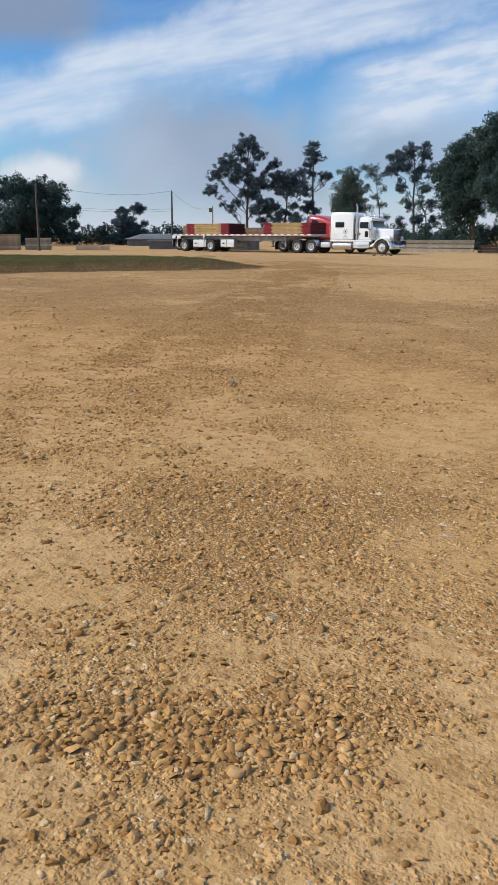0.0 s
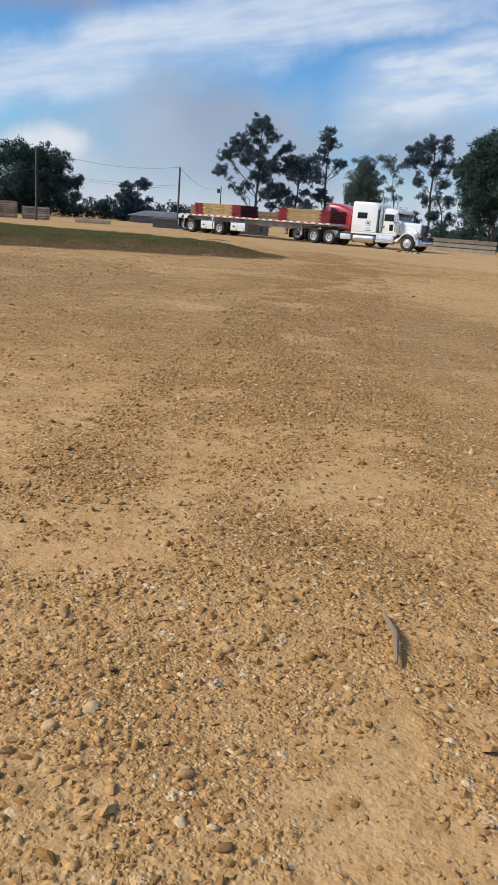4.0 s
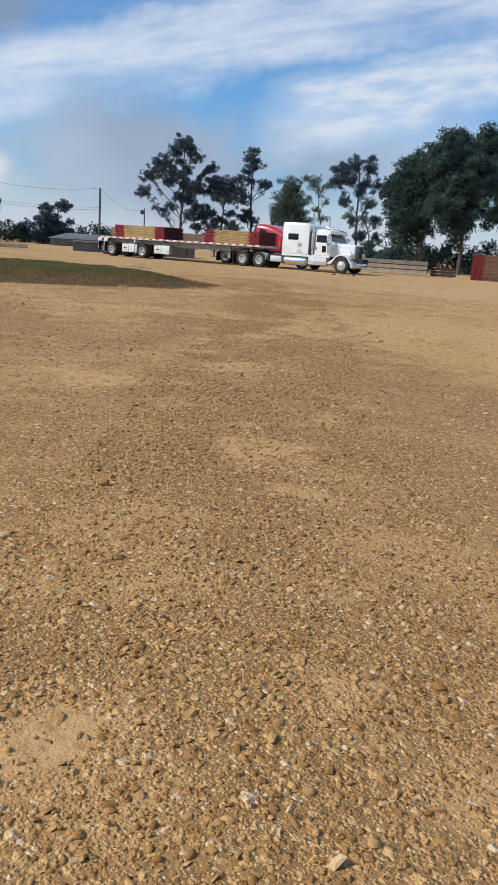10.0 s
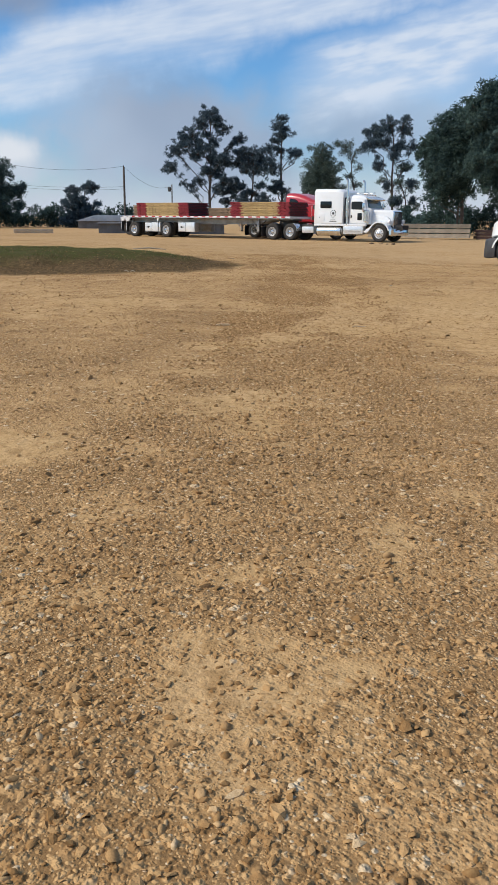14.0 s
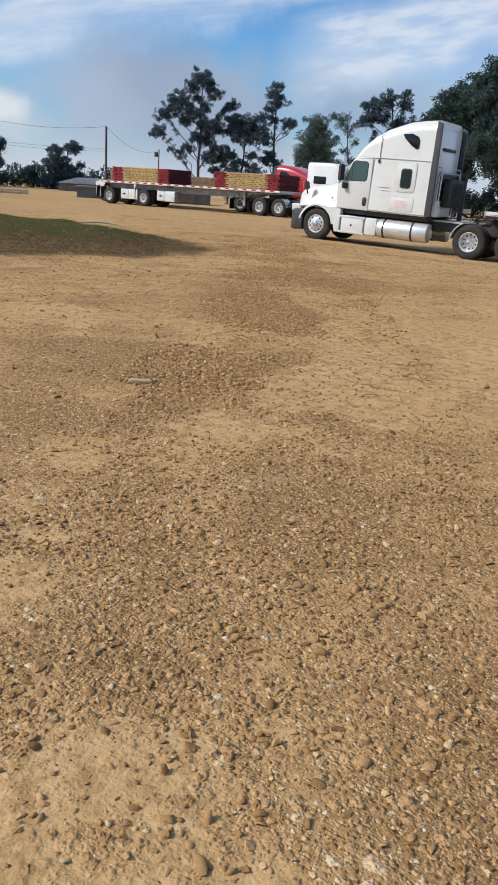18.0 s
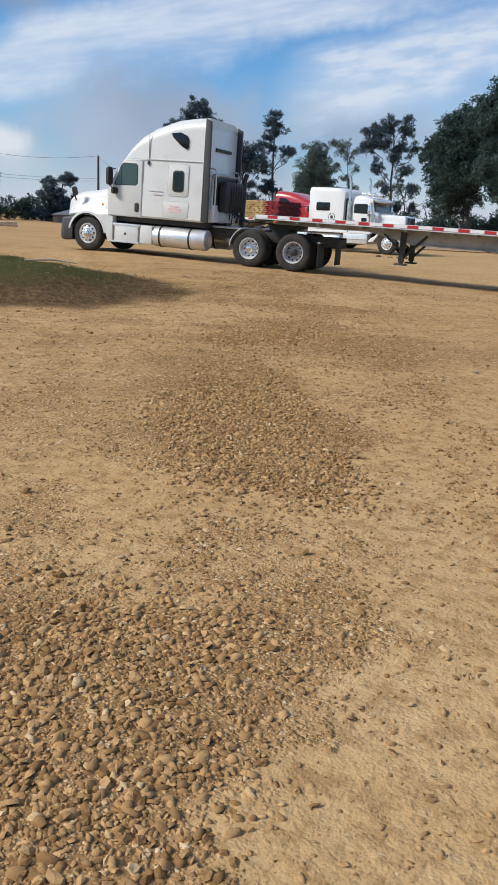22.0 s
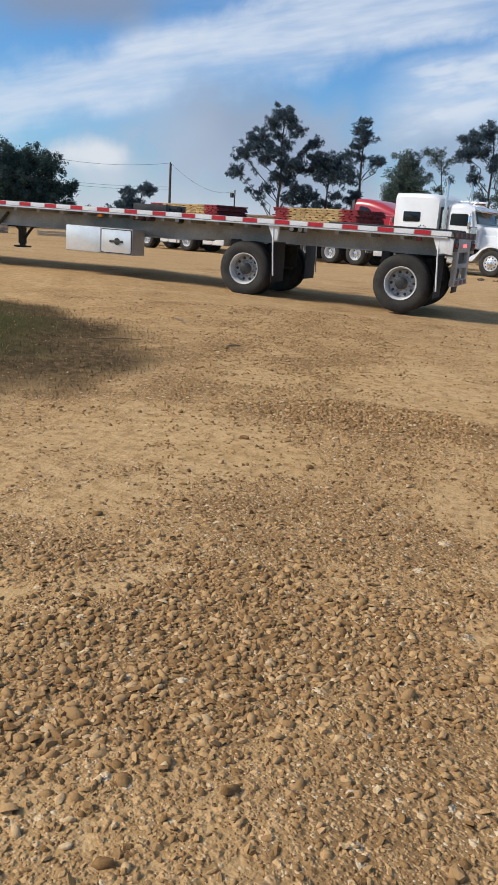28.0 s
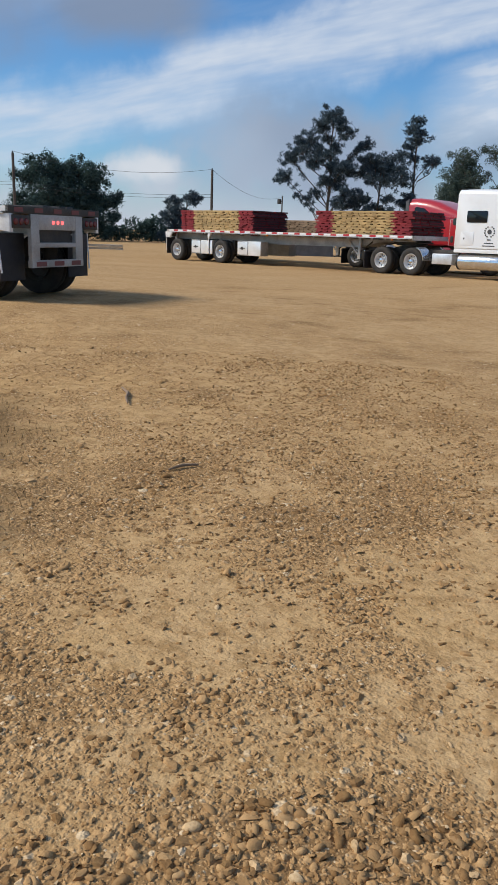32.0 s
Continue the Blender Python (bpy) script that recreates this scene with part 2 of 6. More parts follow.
def lumber(name, base, painted=None, ends=0.0, var=0.22):
    """Sawn timber, grain along x; outer ends brushed with paint where asked."""
    mt, n = material(name)
    c = n.coord()
    s = n.sep(c)
    grain = n.noise(n.xyz(n.m("MULTIPLY", s[0], 2.0), n.m("MULTIPLY", s[1], 30.0), n.m("MULTIPLY", s[2], 30.0)), 1.0, 4, 0.6)
    blotch = n.noise(c, 1.7, 3, 0.6)
    dark_tone = tuple(x * 0.55 for x in base)
    col = n.mix(n.ramp01(n.m("ADD", n.m("MULTIPLY", grain, 0.6), n.m("MULTIPLY", blotch, 0.4)), 0.35, 0.7), dark_tone, base)
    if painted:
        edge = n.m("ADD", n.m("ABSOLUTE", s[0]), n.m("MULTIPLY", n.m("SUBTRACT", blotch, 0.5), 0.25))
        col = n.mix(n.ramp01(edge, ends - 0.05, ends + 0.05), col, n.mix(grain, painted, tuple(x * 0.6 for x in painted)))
        # shade of the end faces is painted into their colour, dark maroon
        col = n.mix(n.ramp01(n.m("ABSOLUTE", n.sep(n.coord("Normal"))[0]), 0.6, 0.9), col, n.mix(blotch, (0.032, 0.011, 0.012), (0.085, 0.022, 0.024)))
    hs = n.add("ShaderNodeHueSaturation")
    n.plug(hs.inputs["Value"], n.remap(n.add("ShaderNodeObjectInfo").outputs["Random"], 0, 1, 1 - var, 1 + var))
    n.plug(hs.inputs["Color"], col)
    setb(n, color=hs.outputs[0], rough=0.8, normal=n.bump(grain, 0.3, 0.006))
    return mt


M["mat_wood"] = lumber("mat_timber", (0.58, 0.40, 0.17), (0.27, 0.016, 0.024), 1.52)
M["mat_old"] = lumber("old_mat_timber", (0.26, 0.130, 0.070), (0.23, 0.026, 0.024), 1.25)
M["mat_red"] = lumber("mat_timber_red", (0.25, 0.014, 0.022))
M["mat_cross"] = lumber("mat_timber_cross", (0.50, 0.33, 0.14))
M["old_wood"] = lumber("weathered_timber", (0.42, 0.35, 0.26), var=0.35)
M["tan_wood"] = lumber("tan_timber", (0.47, 0.35, 0.23), var=0.35)
M["brown_wood"] = lumber("brown_timber", (0.30, 0.20, 0.12))
M["dark_wood"] = lumber("dark_rotten_timber", (0.10, 0.055, 0.045))
M["pale_wood"] = lumber("pale_timber", (0.56, 0.46, 0.33))
M["fresh_wood"] = lumber("fresh_split_wood", (0.66, 0.48, 0.28))
M["clod"] = rough_mat("dark_earth", (0.07, 0.045, 0.025), (0.16, 0.10, 0.055), 14, 0.95, 0.5)
M["bark"] = rough_mat("bark", (0.055, 0.045, 0.038), (0.12, 0.10, 0.085), 1.2, 0.9, 0.5, 0, 12, 0.03)


def leaf_mat(name, a, b):
    mt, n = material(name)
    geo = n.add("ShaderNodeNewGeometry")
    f = n.m("ADD", n.m("MULTIPLY", geo.outputs["Random Per Island"], 0.6), n.m("MULTIPLY", n.noise(n.coord(), 0.35, 3, 0.5), 0.5))
    setb(n, color=n.mix(n.ramp01(f, 0.15, 0.95), a, b), rough=0.75, spec=0.08)
    # light also comes through thin leaves
    thin, both = n.add("ShaderNodeBsdfTranslucent"), n.add("ShaderNodeMixShader")
    n.plug(thin.inputs["Color"], n.mix(n.ramp01(f, 0.15, 0.95), a, b))
    both.inputs[0].default_value = 0.3
    n.t.links.new(n.b.outputs[0], both.inputs[1]), n.t.links.new(thin.outputs[0], both.inputs[2])
    n.t.links.new(both.outputs[0], n.out.inputs[0])
    return mt


# blue distance haze is mixed into the needle and tree leaf colours
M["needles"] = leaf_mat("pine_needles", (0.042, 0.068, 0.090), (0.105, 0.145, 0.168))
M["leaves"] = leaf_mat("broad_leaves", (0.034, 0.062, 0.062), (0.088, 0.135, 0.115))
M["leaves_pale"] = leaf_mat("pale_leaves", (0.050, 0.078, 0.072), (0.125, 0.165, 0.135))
M["grass"] = leaf_mat("grass_blades", (0.065, 0.090, 0.024), (0.15, 0.175, 0.055))
M["dry_grass"] = leaf_mat("dry_grass_blades", (0.10, 0.068, 0.034), (0.27, 0.185, 0.095))

# packed sand and clay with crushed river gravel; "gravel" tells how much stone lies there, "soil" the bank
mt, n = material("yard_ground")
c = n.coord()
att = n.add("ShaderNodeAttribute")
att.attribute_name = "gravel"
soil = n.add("ShaderNodeAttribute")
soil.attribute_name = "soil"
broad, mid, fine = n.noise(c, 0.16, 4, 0.6), n.noise(c, 1.1, 6, 0.7), n.noise(c, 9.0, 5, 0.72)
patch, clump = n.noise(c, 2.6, 3, 0.6), n.noise(c, 6.5, 4, 0.7)
grit = n.noise(c, 85.0, 3, 0.7)
bend = n.vm("ADD", c, n.vm("MULTIPLY", n.xyz(n.noise(c, 23.0, 2), n.noise(c, 29.0, 2), 0.0), (0.013, 0.013, 0.000)))
sand = n.mix(n.ramp01(mid, 0.3, 0.7), (0.498, 0.315, 0.137), (0.609, 0.410, 0.211))
sand = n.mix(n.m("MULTIPLY", n.ramp01(broad, 0.42, 0.72), 0.6), sand, (0.475, 0.286, 0.113))
sand = n.mix(n.m("MULTIPLY", n.ramp01(fine, 0.48, 0.62), 0.70), sand, (0.295, 0.174, 0.069))
sand = n.mix(n.m("MULTIPLY", n.ramp01(grit, 0.52, 0.70), 0.55), sand, (0.223, 0.126, 0.049))


def stones(scale, cut):
    """Dome height and tone of one size of stone pressed into the ground."""
    d = n.voronoi(bend, scale)
    tone = n.sep(n.voronoi(bend, scale, out="Color"))
    there = n.ramp01(tone[1], cut, cut - 0.12)
    dome = n.m("MULTIPLY", n.ramp01(d, 0.60, 0.05), there)
    return dome, tone[0], n.m("MULTIPLY", there, n.ramp01(d, 0.58, 0.44))


# the lane beyond is paler and dustier
lane = n.ramp01(n.m("ADD", n.sep(c)[1], n.m("MULTIPLY", mid, 3.0)), -24.0, -15.0)
sand = n.mix(n.m("MULTIPLY", lane, 0.45), sand, n.mix(n.ramp01(fine, 0.35, 0.65), (0.369, 0.247, 0.140), (0.527, 0.363, 0.216)))
# redder clay in the middle of the yard
red = n.vm("MULTIPLY", n.vm("SUBTRACT", c, (42.6, -47.2, 0.0)), (0.20, 0.20, 0.0))
red = n.m("MULTIPLY", n.ramp01(n.vm("DOT_PRODUCT", red, red), 1.2, 0.1), n.ramp01(n.m("ADD", patch, n.m("MULTIPLY", mid, 0.5)), 0.5, 0.95))
sand = n.mix(n.m("MULTIPLY", red, 0.6), sand, (0.509, 0.283, 0.125))
amount = n.m("ADD", att.outputs["Fac"], n.m("MULTIPLY", n.m("SUBTRACT", clump, 0.5), 1.5))
amount = n.m("ADD", amount, n.m("MULTIPLY", n.m("SUBTRACT", patch, 0.5), 0.9))
amount = n.m("MULTIPLY", n.m("MAXIMUM", n.ramp01(amount, 0.24, 0.72), 0.2), n.m("SUBTRACT", 1.0, n.m("MULTIPLY", lane, 0.35)))
clay = n.ramp01(n.sep(c)[1], -41.0, -48.0)
sand = n.mix(n.m("MULTIPLY", n.m("SUBTRACT", 1.0, clay), 0.40), sand, n.mix(n.ramp01(fine, 0.4, 0.62), (0.572, 0.394, 0.198), (0.355, 0.228, 0.106)))
# the ground is browner between the stones, and darkest where they lie thick
colr = n.mix(n.m("MULTIPLY", amount, 0.55), sand, n.mix(n.ramp01(grit, 0.35, 0.65), (0.232, 0.120, 0.044), (0.480, 0.285, 0.120)))
colr = n.mix(n.m("MULTIPLY", n.ramp01(att.outputs["Fac"], 0.62, 0.92), 0.7), colr, n.mix(grit, (0.115, 0.062, 0.027), (0.240, 0.142, 0.064)))
hgt = n.m("ADD", n.m("MULTIPLY", fine, 0.9), n.m("ADD", n.m("MULTIPLY", grit, 0.30), n.m("MULTIPLY", clump, 2.2)))
for scale, cut, lift in ((105.0, 0.82, 0.40), (58.0, 0.80, 0.75), (30.0, 0.52, 1.3), (17.0, 0.17, 1.8)):
    dome, tone, mask = stones(scale, cut)
    tone01 = n.ramp01(tone, 0.0, 0.82, False)
    tint = n.mix(clay, n.mix(tone01, (0.232, 0.130, 0.055), (0.525, 0.333, 0.160)), n.mix(tone01, (0.275, 0.142, 0.050), (0.575, 0.352, 0.150)))
    tint = n.mix(n.ramp01(tone, 0.93, 0.97, False), tint, (0.654, 0.508, 0.325))
    here = n.m("MULTIPLY", mask, amount)
    colr = n.mix(n.m("MULTIPLY", here, 0.9), colr, tint)
    hgt = n.m("ADD", hgt, n.m("MULTIPLY", n.m("MULTIPLY", dome, amount), lift))
earth = n.mix(n.ramp01(fine, 0.35, 0.7), (0.075, 0.050, 0.026), (0.20, 0.132, 0.066))
turf = n.add("ShaderNodeAttribute")
turf.attribute_name = "turf"
earth = n.mix(n.m("MULTIPLY", turf.outputs["Fac"], n.ramp01(fine, 0.25, 0.6)), earth, n.mix(grit, (0.040, 0.046, 0.014), (0.095, 0.095, 0.034)))
colr = n.mix(soil.outputs["Fac"], colr, earth)
setb(n, color=colr, rough=0.95, spec=0.02, normal=n.bump(hgt, 0.65, 0.015))
M["ground"] = mt
for key in ("gravel", "stone"):
    mt, n = material(key + "_pebbles")
    rnd = n.add("ShaderNodeNewGeometry").outputs["Random Per Island"] if key == "gravel" else n.add("ShaderNodeObjectInfo").outputs["Random"]
    # the further stones are greyer, those in the clay redder
    clay = n.ramp01(n.sep(n.coord())[1], -41.0, -48.0)
    tone = n.m("POWER", n.ramp01(rnd, 0.0, 0.95, False), 1.15)
    col = n.mix(clay, n.mix(tone, (0.212, 0.117, 0.049), (0.508, 0.317, 0.150)), n.mix(tone, (0.262, 0.132, 0.043), (0.560, 0.337, 0.140)))
    col = n.mix(n.ramp01(rnd, 0.93, 0.985, False), col, (0.590, 0.430, 0.250))
    col = n.mix(n.m("MULTIPLY", n.ramp01(n.noise(n.coord(), 70, 4, 0.65), 0.42, 0.66), 0.5), col, (0.319, 0.195, 0.084))
    setb(n, color=col, rough=0.97, spec=0.01, normal=n.bump(n.noise(n.coord(), 160, 3, 0.65), 0.5, 0.004))
    M[key] = mt


# ---- building helpers ----
def finish(me, mat, smooth=None):
    me.materials.append(mat)
    if smooth is not None:
        me.polygons.foreach_set("use_smooth", [True] * len(me.polygons))
        me.set_sharp_from_angle(angle=radians(smooth))
    return me


def mesh_of(name, bm, mat, smooth=None):
    me = bpy.data.meshes.new(name)
    bmesh.ops.recalc_face_normals(bm, faces=bm.faces)
    bm.to_mesh(me)
    bm.free()
    return finish(me, mat, smooth)


def part(name, bm, mat, parent=None, label="", smooth=35):
    ob = new(name, mesh_of(name, bm, mat, smooth) if isinstance(bm, bmesh.types.BMesh) else bm)
    ob.parent = parent
    if label:
        tagged(ob, label)
    return ob


def thing(name, label, category, m=None, group="", kind=""):
    ob = new(name)
    ob.empty_display_size = 0.3
    if m is not None:
        ob.matrix_basis = m
    return tagged(ob, label, category, group, kind)


def box(x0, x1, y0, y1, z0, z1, bev=0.0, bm=None):
    own = bm or bmesh.new()
    r = bmesh.ops.create_cube(own, size=1.0, matrix=Matrix.Translation(((x0 + x1) / 2, (y0 + y1) / 2, (z0 + z1) / 2)) @ Matrix.Diagonal((abs(x1 - x0), abs(y1 - y0), abs(z1 - z0), 1)))
    if bev:
        es = list({e for vv in r["verts"] for e in vv.link_edges})
        bmesh.ops.bevel(own, geom=es, offset=bev, segments=2, affect="EDGES", profile=0.6)
    return own


def tube(points, radii, seg=10, bm=None):
    """A round bar along points."""
    own = bm or bmesh.new()
    pts = [Vector(p) for p in points]
    rr = radii if isinstance(radii, (list, tuple)) else [radii] * len(pts)
    rings = []
    for i, p in enumerate(pts):
        d = (pts[min(i + 1, len(pts) - 1)] - pts[max(i - 1, 0)]).normalized()
        a = d.cross(Vector((0, 0, 1)) if abs(d.z) < 0.9 else Vector((1, 0, 0))).normalized()
        b = d.cross(a)
        rings.append([own.verts.new(p + (a * math.cos(k * math.tau / seg) + b * math.sin(k * math.tau / seg)) * rr[i]) for k in range(seg)])
    for r0, r1 in zip(rings, rings[1:]):
        for k in range(seg):
            own.faces.new((r0[k], r0[(k + 1) % seg], r1[(k + 1) % seg], r1[k]))
    own.faces.new(rings[0])
    own.faces.new(rings[-1][::-1])
    return own


def lathe(profile, seg=36, cx=0.0, cz=0.0, bm=None):
    """A profile of (radius, y) turned round the y axis."""
    own = bm or bmesh.new()
    rings = [[own.verts.new((cx + r * math.cos(k * math.tau / seg), y, cz + r * math.sin(k * math.tau / seg))) for k in range(seg)] for r, y in profile]
    for r0, r1 in zip(rings, rings[1:]):
        for k in range(seg):
            own.faces.new((r0[k], r0[(k + 1) % seg], r1[(k + 1) % seg], r1[k]))
    return own


def slab(outline, y0, y1, bev=0.0, bm=None):
    """A flat piece: an outline in x and z, from y0 to y1."""
    own = bm or bmesh.new()
    a = [own.verts.new((x, y0, z)) for x, z in outline]
    b = [own.verts.new((x, y1, z)) for x, z in outline]
    k = len(a)
    fs = [own.faces.new(a), own.faces.new(b[::-1])] + [own.faces.new((a[i], b[i], b[(i + 1) % k], a[(i + 1) % k])) for i in range(k)]
    if bev:
        bmesh.ops.bevel(own, geom=list({e for f in fs for e in f.edges}), offset=bev, segments=2, affect="EDGES", profile=0.6)
    return own


def rounded(x0, x1, z0, z1, r, seg=5):
    """The outline of a rounded rectangle in x and z."""
    out = []
    for cx, cz, a in ((x1 - r, z1 - r, 0), (x0 + r, z1 - r, 90), (x0 + r, z0 + r, 180), (x1 - r, z0 + r, 270)):
        out += [(cx + r * math.cos(radians(a + k * 90 / seg)), cz + r * math.sin(radians(a + k * 90 / seg))) for k in range(seg + 1)]
    return out


def loft(stations, seg=5, bm=None):
    """A shell through stations of (x, half width below, half width above, z below, z above, corner radius)."""
    own = bm or bmesh.new()
    rings = []
    for x, hb, ht, zb, zt, r in stations:
        ring = []
        r = min(r, (zt - zb) * 0.45, ht * 0.9)
        for k in range(seg + 1):
            a = radians(90 * k / seg)
            ring.append((ht - r + r * math.cos(a), zt - r + r * math.sin(a)))
        ring = ring + [(-y, z) for y, z in ring[::-1]]
        rb = min(0.05, (zt - zb) * 0.2)
        ring += [(-hb, zb + rb), (-hb + rb, zb), (hb - rb, zb), (hb, zb + rb)]
        rings.append([own.verts.new((x, y, z)) for y, z in ring])
    k = len(rings[0])
    for r0, r1 in zip(rings, rings[1:]):
        for i in range(k):
            own.faces.new((r0[i], r0[(i + 1) % k], r1[(i + 1) % k], r1[i]))
    own.faces.new(rings[0])
    own.faces.new(rings[-1][::-1])
    return own


def smooth01(a, b, x):
    t = min(1.0, max(0.0, (x - a) / (b - a)))
    return t * t * (3 - 2 * t)


# ---- the lie of the land ----
LANE = [(-60, -62.0), (0.0, -27.5), (5.5, -24.5), (10, -22.0), (14.6, -19.9), (20, -17.8), (26, -16.4), (32, -15.6), (38, -15.7), (60, -19)]
LX, LY = zip(*LANE)
ISLAND = [(27.3, -25.3), (26.0, -24.0), (23.5, -23.1), (20, -23.4), (14, -25.9), (5, -29.8), (-10, -38), (-40, -54), (-20, -72), (4, -60), (16, -48), (22.0, -40.5), (23.9, -36), (25.0, -33.2), (26.4, -31.2), (27.7, -29.2), (28.1, -27.3)]
ISL = np.array(ISLAND)
# where bare sand, stones and coarse stones lie: place, half width across the way and along it
PATCHES, COARSE = [], []


def sandy(x, y, across, along):
    PATCHES.append((x, y, across + 0.06, along + 0.06, -0.44))


def stony(x, y, across, along):
    PATCHES.append((x, y, across + 0.06, along + 0.06, 0.30))


def coarse(x, y, across, along):
    PATCHES.append((x, y, across + 0.15, along + 0.15, 0.45))
    COARSE.append((x, y, across + 0.1, along + 0.1))


coarse(47.6, -53.2, 0.34, 0.06)
sandy(44.8, -49.8, 0.31, 0.63)
sandy(45.8, -50.8, 0.29, 0.44)
sandy(46.4, -49.6, 0.40, 0.61)
sandy(46.1, -52.6, 0.21, 0.30)
sandy(47.3, -52.2, 0.17, 0.20)
sandy(46.5, -52.8, 0.22, 0.14)
stony(46.3, -51.8, 0.42, 0.33)
stony(46.6, -51.5, 0.19, 0.30)
stony(46.8, -52.3, 0.28, 0.23)
sandy(42.9, -46.7, 0.17, 0.34)
sandy(43.3, -47.4, 0.21, 0.33)
sandy(42.8, -48.3, 0.10, 0.17)
sandy(42.7, -49.0, 0.10, 0.12)
sandy(43.1, -49.2, 0.12, 0.14)
stony(42.0, -48.3, 0.23, 0.34)
stony(42.4, -48.7, 0.15, 0.24)
stony(43.5, -48.6, 0.23, 0.22)
sandy(40.2, -43.3, 0.16, 0.22)
sandy(42.9, -46.9, 0.12, 0.15)
sandy(42.3, -47.3, 0.14, 0.12)
sandy(42.6, -46.0, 0.16, 0.18)
sandy(42.4, -47.8, 0.11, 0.12)
stony(41.6, -45.8, 1.21, 0.51)
sandy(42.0, -46.0, 0.12, 0.15)
sandy(41.5, -46.6, 0.14, 0.13)
stony(41.4, -45.9, 0.63, 0.39)
stony(42.1, -46.4, 0.14, 0.16)
stony(42.0, -45.4, 0.43, 0.35)
sandy(38.1, -40.6, 0.31, 0.48)
sandy(37.5, -42.2, 0.26, 0.37)
sandy(39.3, -43.1, 0.11, 0.23)
sandy(40.0, -43.2, 0.11, 0.14)
sandy(40.5, -43.1, 0.14, 0.17)
sandy(40.8, -44.1, 0.15, 0.11)
stony(40.3, -44.4, 0.16, 0.17)
sandy(37.9, -40.5, 0.26, 0.36)
sandy(38.1, -39.9, 0.21, 0.30)
sandy(40.0, -42.0, 0.10, 0.13)
sandy(39.7, -42.5, 0.10, 0.10)
stony(39.3, -42.6, 0.33, 0.32)
stony(39.7, -42.0, 0.15, 0.17)
sandy(36.4, -35.7, 0.63, 0.74)
sandy(36.4, -37.3, 0.22, 0.31)
sandy(36.1, -38.1, 0.19, 0.24)
sandy(36.3, -38.7, 0.20, 0.16)
sandy(36.8, -38.8, 0.14, 0.14)
stony(35.2, -36.0, 0.48, 0.51)
stony(34.2, -36.3, 0.83, 0.79)
stony(34.2, -32.8, 0.64, 0.79)
sandy(32.2, -35.0, 0.98, 0.70)
sandy(37.1, -39.3, 0.20, 0.16)
stony(37.6, -38.1, 0.32, 0.42)
sandy(36.0, -34.4, 0.35, 1.51)
sandy(36.3, -36.0, 0.25, 0.31)
sandy(34.1, -34.4, 0.25, 0.38)
sandy(36.2, -37.2, 0.15, 0.11)
coarse(35.2, -36.0, 0.39, 0.65)
stony(33.9, -33.1, 0.91, 0.99)
coarse(34.9, -35.6, 0.40, 0.29)
stony(36.7, -36.6, 0.13, 0.24)
sandy(36.5, -35.2, 0.17, 1.17)
stony(35.9, -36.9, 0.19, 0.23)
coarse(33.5, -32.5, 0.43, 0.75)
coarse(34.4, -33.5, 0.38, 0.49)
stony(32.5, -31.2, 0.74, 0.83)
sandy(34.9, -32.8, 0.19, 0.38)
sandy(34.5, -32.1, 0.28, 0.35)
sandy(33.2, -30.9, 0.22, 0.52)
sandy(35.3, -33.1, 0.18, 0.23)
stony(35.1, -33.5, 0.18, 0.11)
sandy(34.9, -31.2, 0.18, 0.83)
stony(32.9, -29.0, 0.82, 0.96)
sandy(29.6, -27.1, 0.61, 0.51)
sandy(30.0, -24.4, 0.63, 0.89)
sandy(31.6, -26.8, 0.20, 0.53)
stony(28.4, -26.0, 0.69, 0.61)
stony(30.2, -25.6, 0.86, 0.47)
coarse(31.5, -28.6, 0.58, 0.39)
stony(31.1, -27.5, 0.65, 0.57)
sandy(30.9, -28.6, 0.12, 0.17)
coarse(31.6, -29.1, 0.28, 0.18)
sandy(28.5, -24.8, 0.39, 0.31)
sandy(29.3, -23.6, 0.54, 0.76)
sandy(29.8, -24.8, 0.25, 0.29)
sandy(29.8, -26.5, 0.18, 0.19)
sandy(30.1, -26.1, 0.16, 0.14)
stony(28.6, -25.6, 0.22, 0.38)
stony(28.3, -23.6, 0.63, 0.40)
coarse(29.9, -25.5, 0.52, 0.22)
coarse(30.4, -25.2, 0.24, 0.25)
stony(29.4, -25.8, 0.25, 0.25)
stony(27.1, -24.3, 0.45, 0.74)
sandy(30.6, -25.8, 0.18, 0.13)
sandy(38.6, -34.0, 1.6, 6.0)
stony(30.4, -28.7, 0.35, 0.35)
coarse(31.2, -29.6, 0.30, 0.20)
stony(28.4, -25.8, 0.35, 0.40)
stony(38.4, -42.1, 0.60, 0.40)
stony(39.0, -43.0, 0.30, 0.30)
stony(39.4, -41.3, 0.50, 0.40)
stony(39.6, -43.6, 0.30, 0.30)
stony(40.8, -42.7, 0.40, 0.50)
stony(35.4, -37.6, 0.50, 0.40)
stony(46.9, -51.4, 0.40, 0.35)
stony(41.9, -46.9, 0.40, 0.30)
stony(42.5, -46.6, 0.35, 0.22)
stony(35.6, -35.5, 0.20, 0.45)
stony(35.5, -35.0, 0.25, 0.40)
stony(40.0, -44.0, 0.35, 0.35)
PATCH = np.array(PATCHES)


def lane_rise(x, y):
    """The lane on which the lorry crosses lies a little proud, rising towards the island."""
    return min(0.235, max(-0.24, 0.085 - 0.0325 * (x - 25) - 0.022 * (y + 20)))


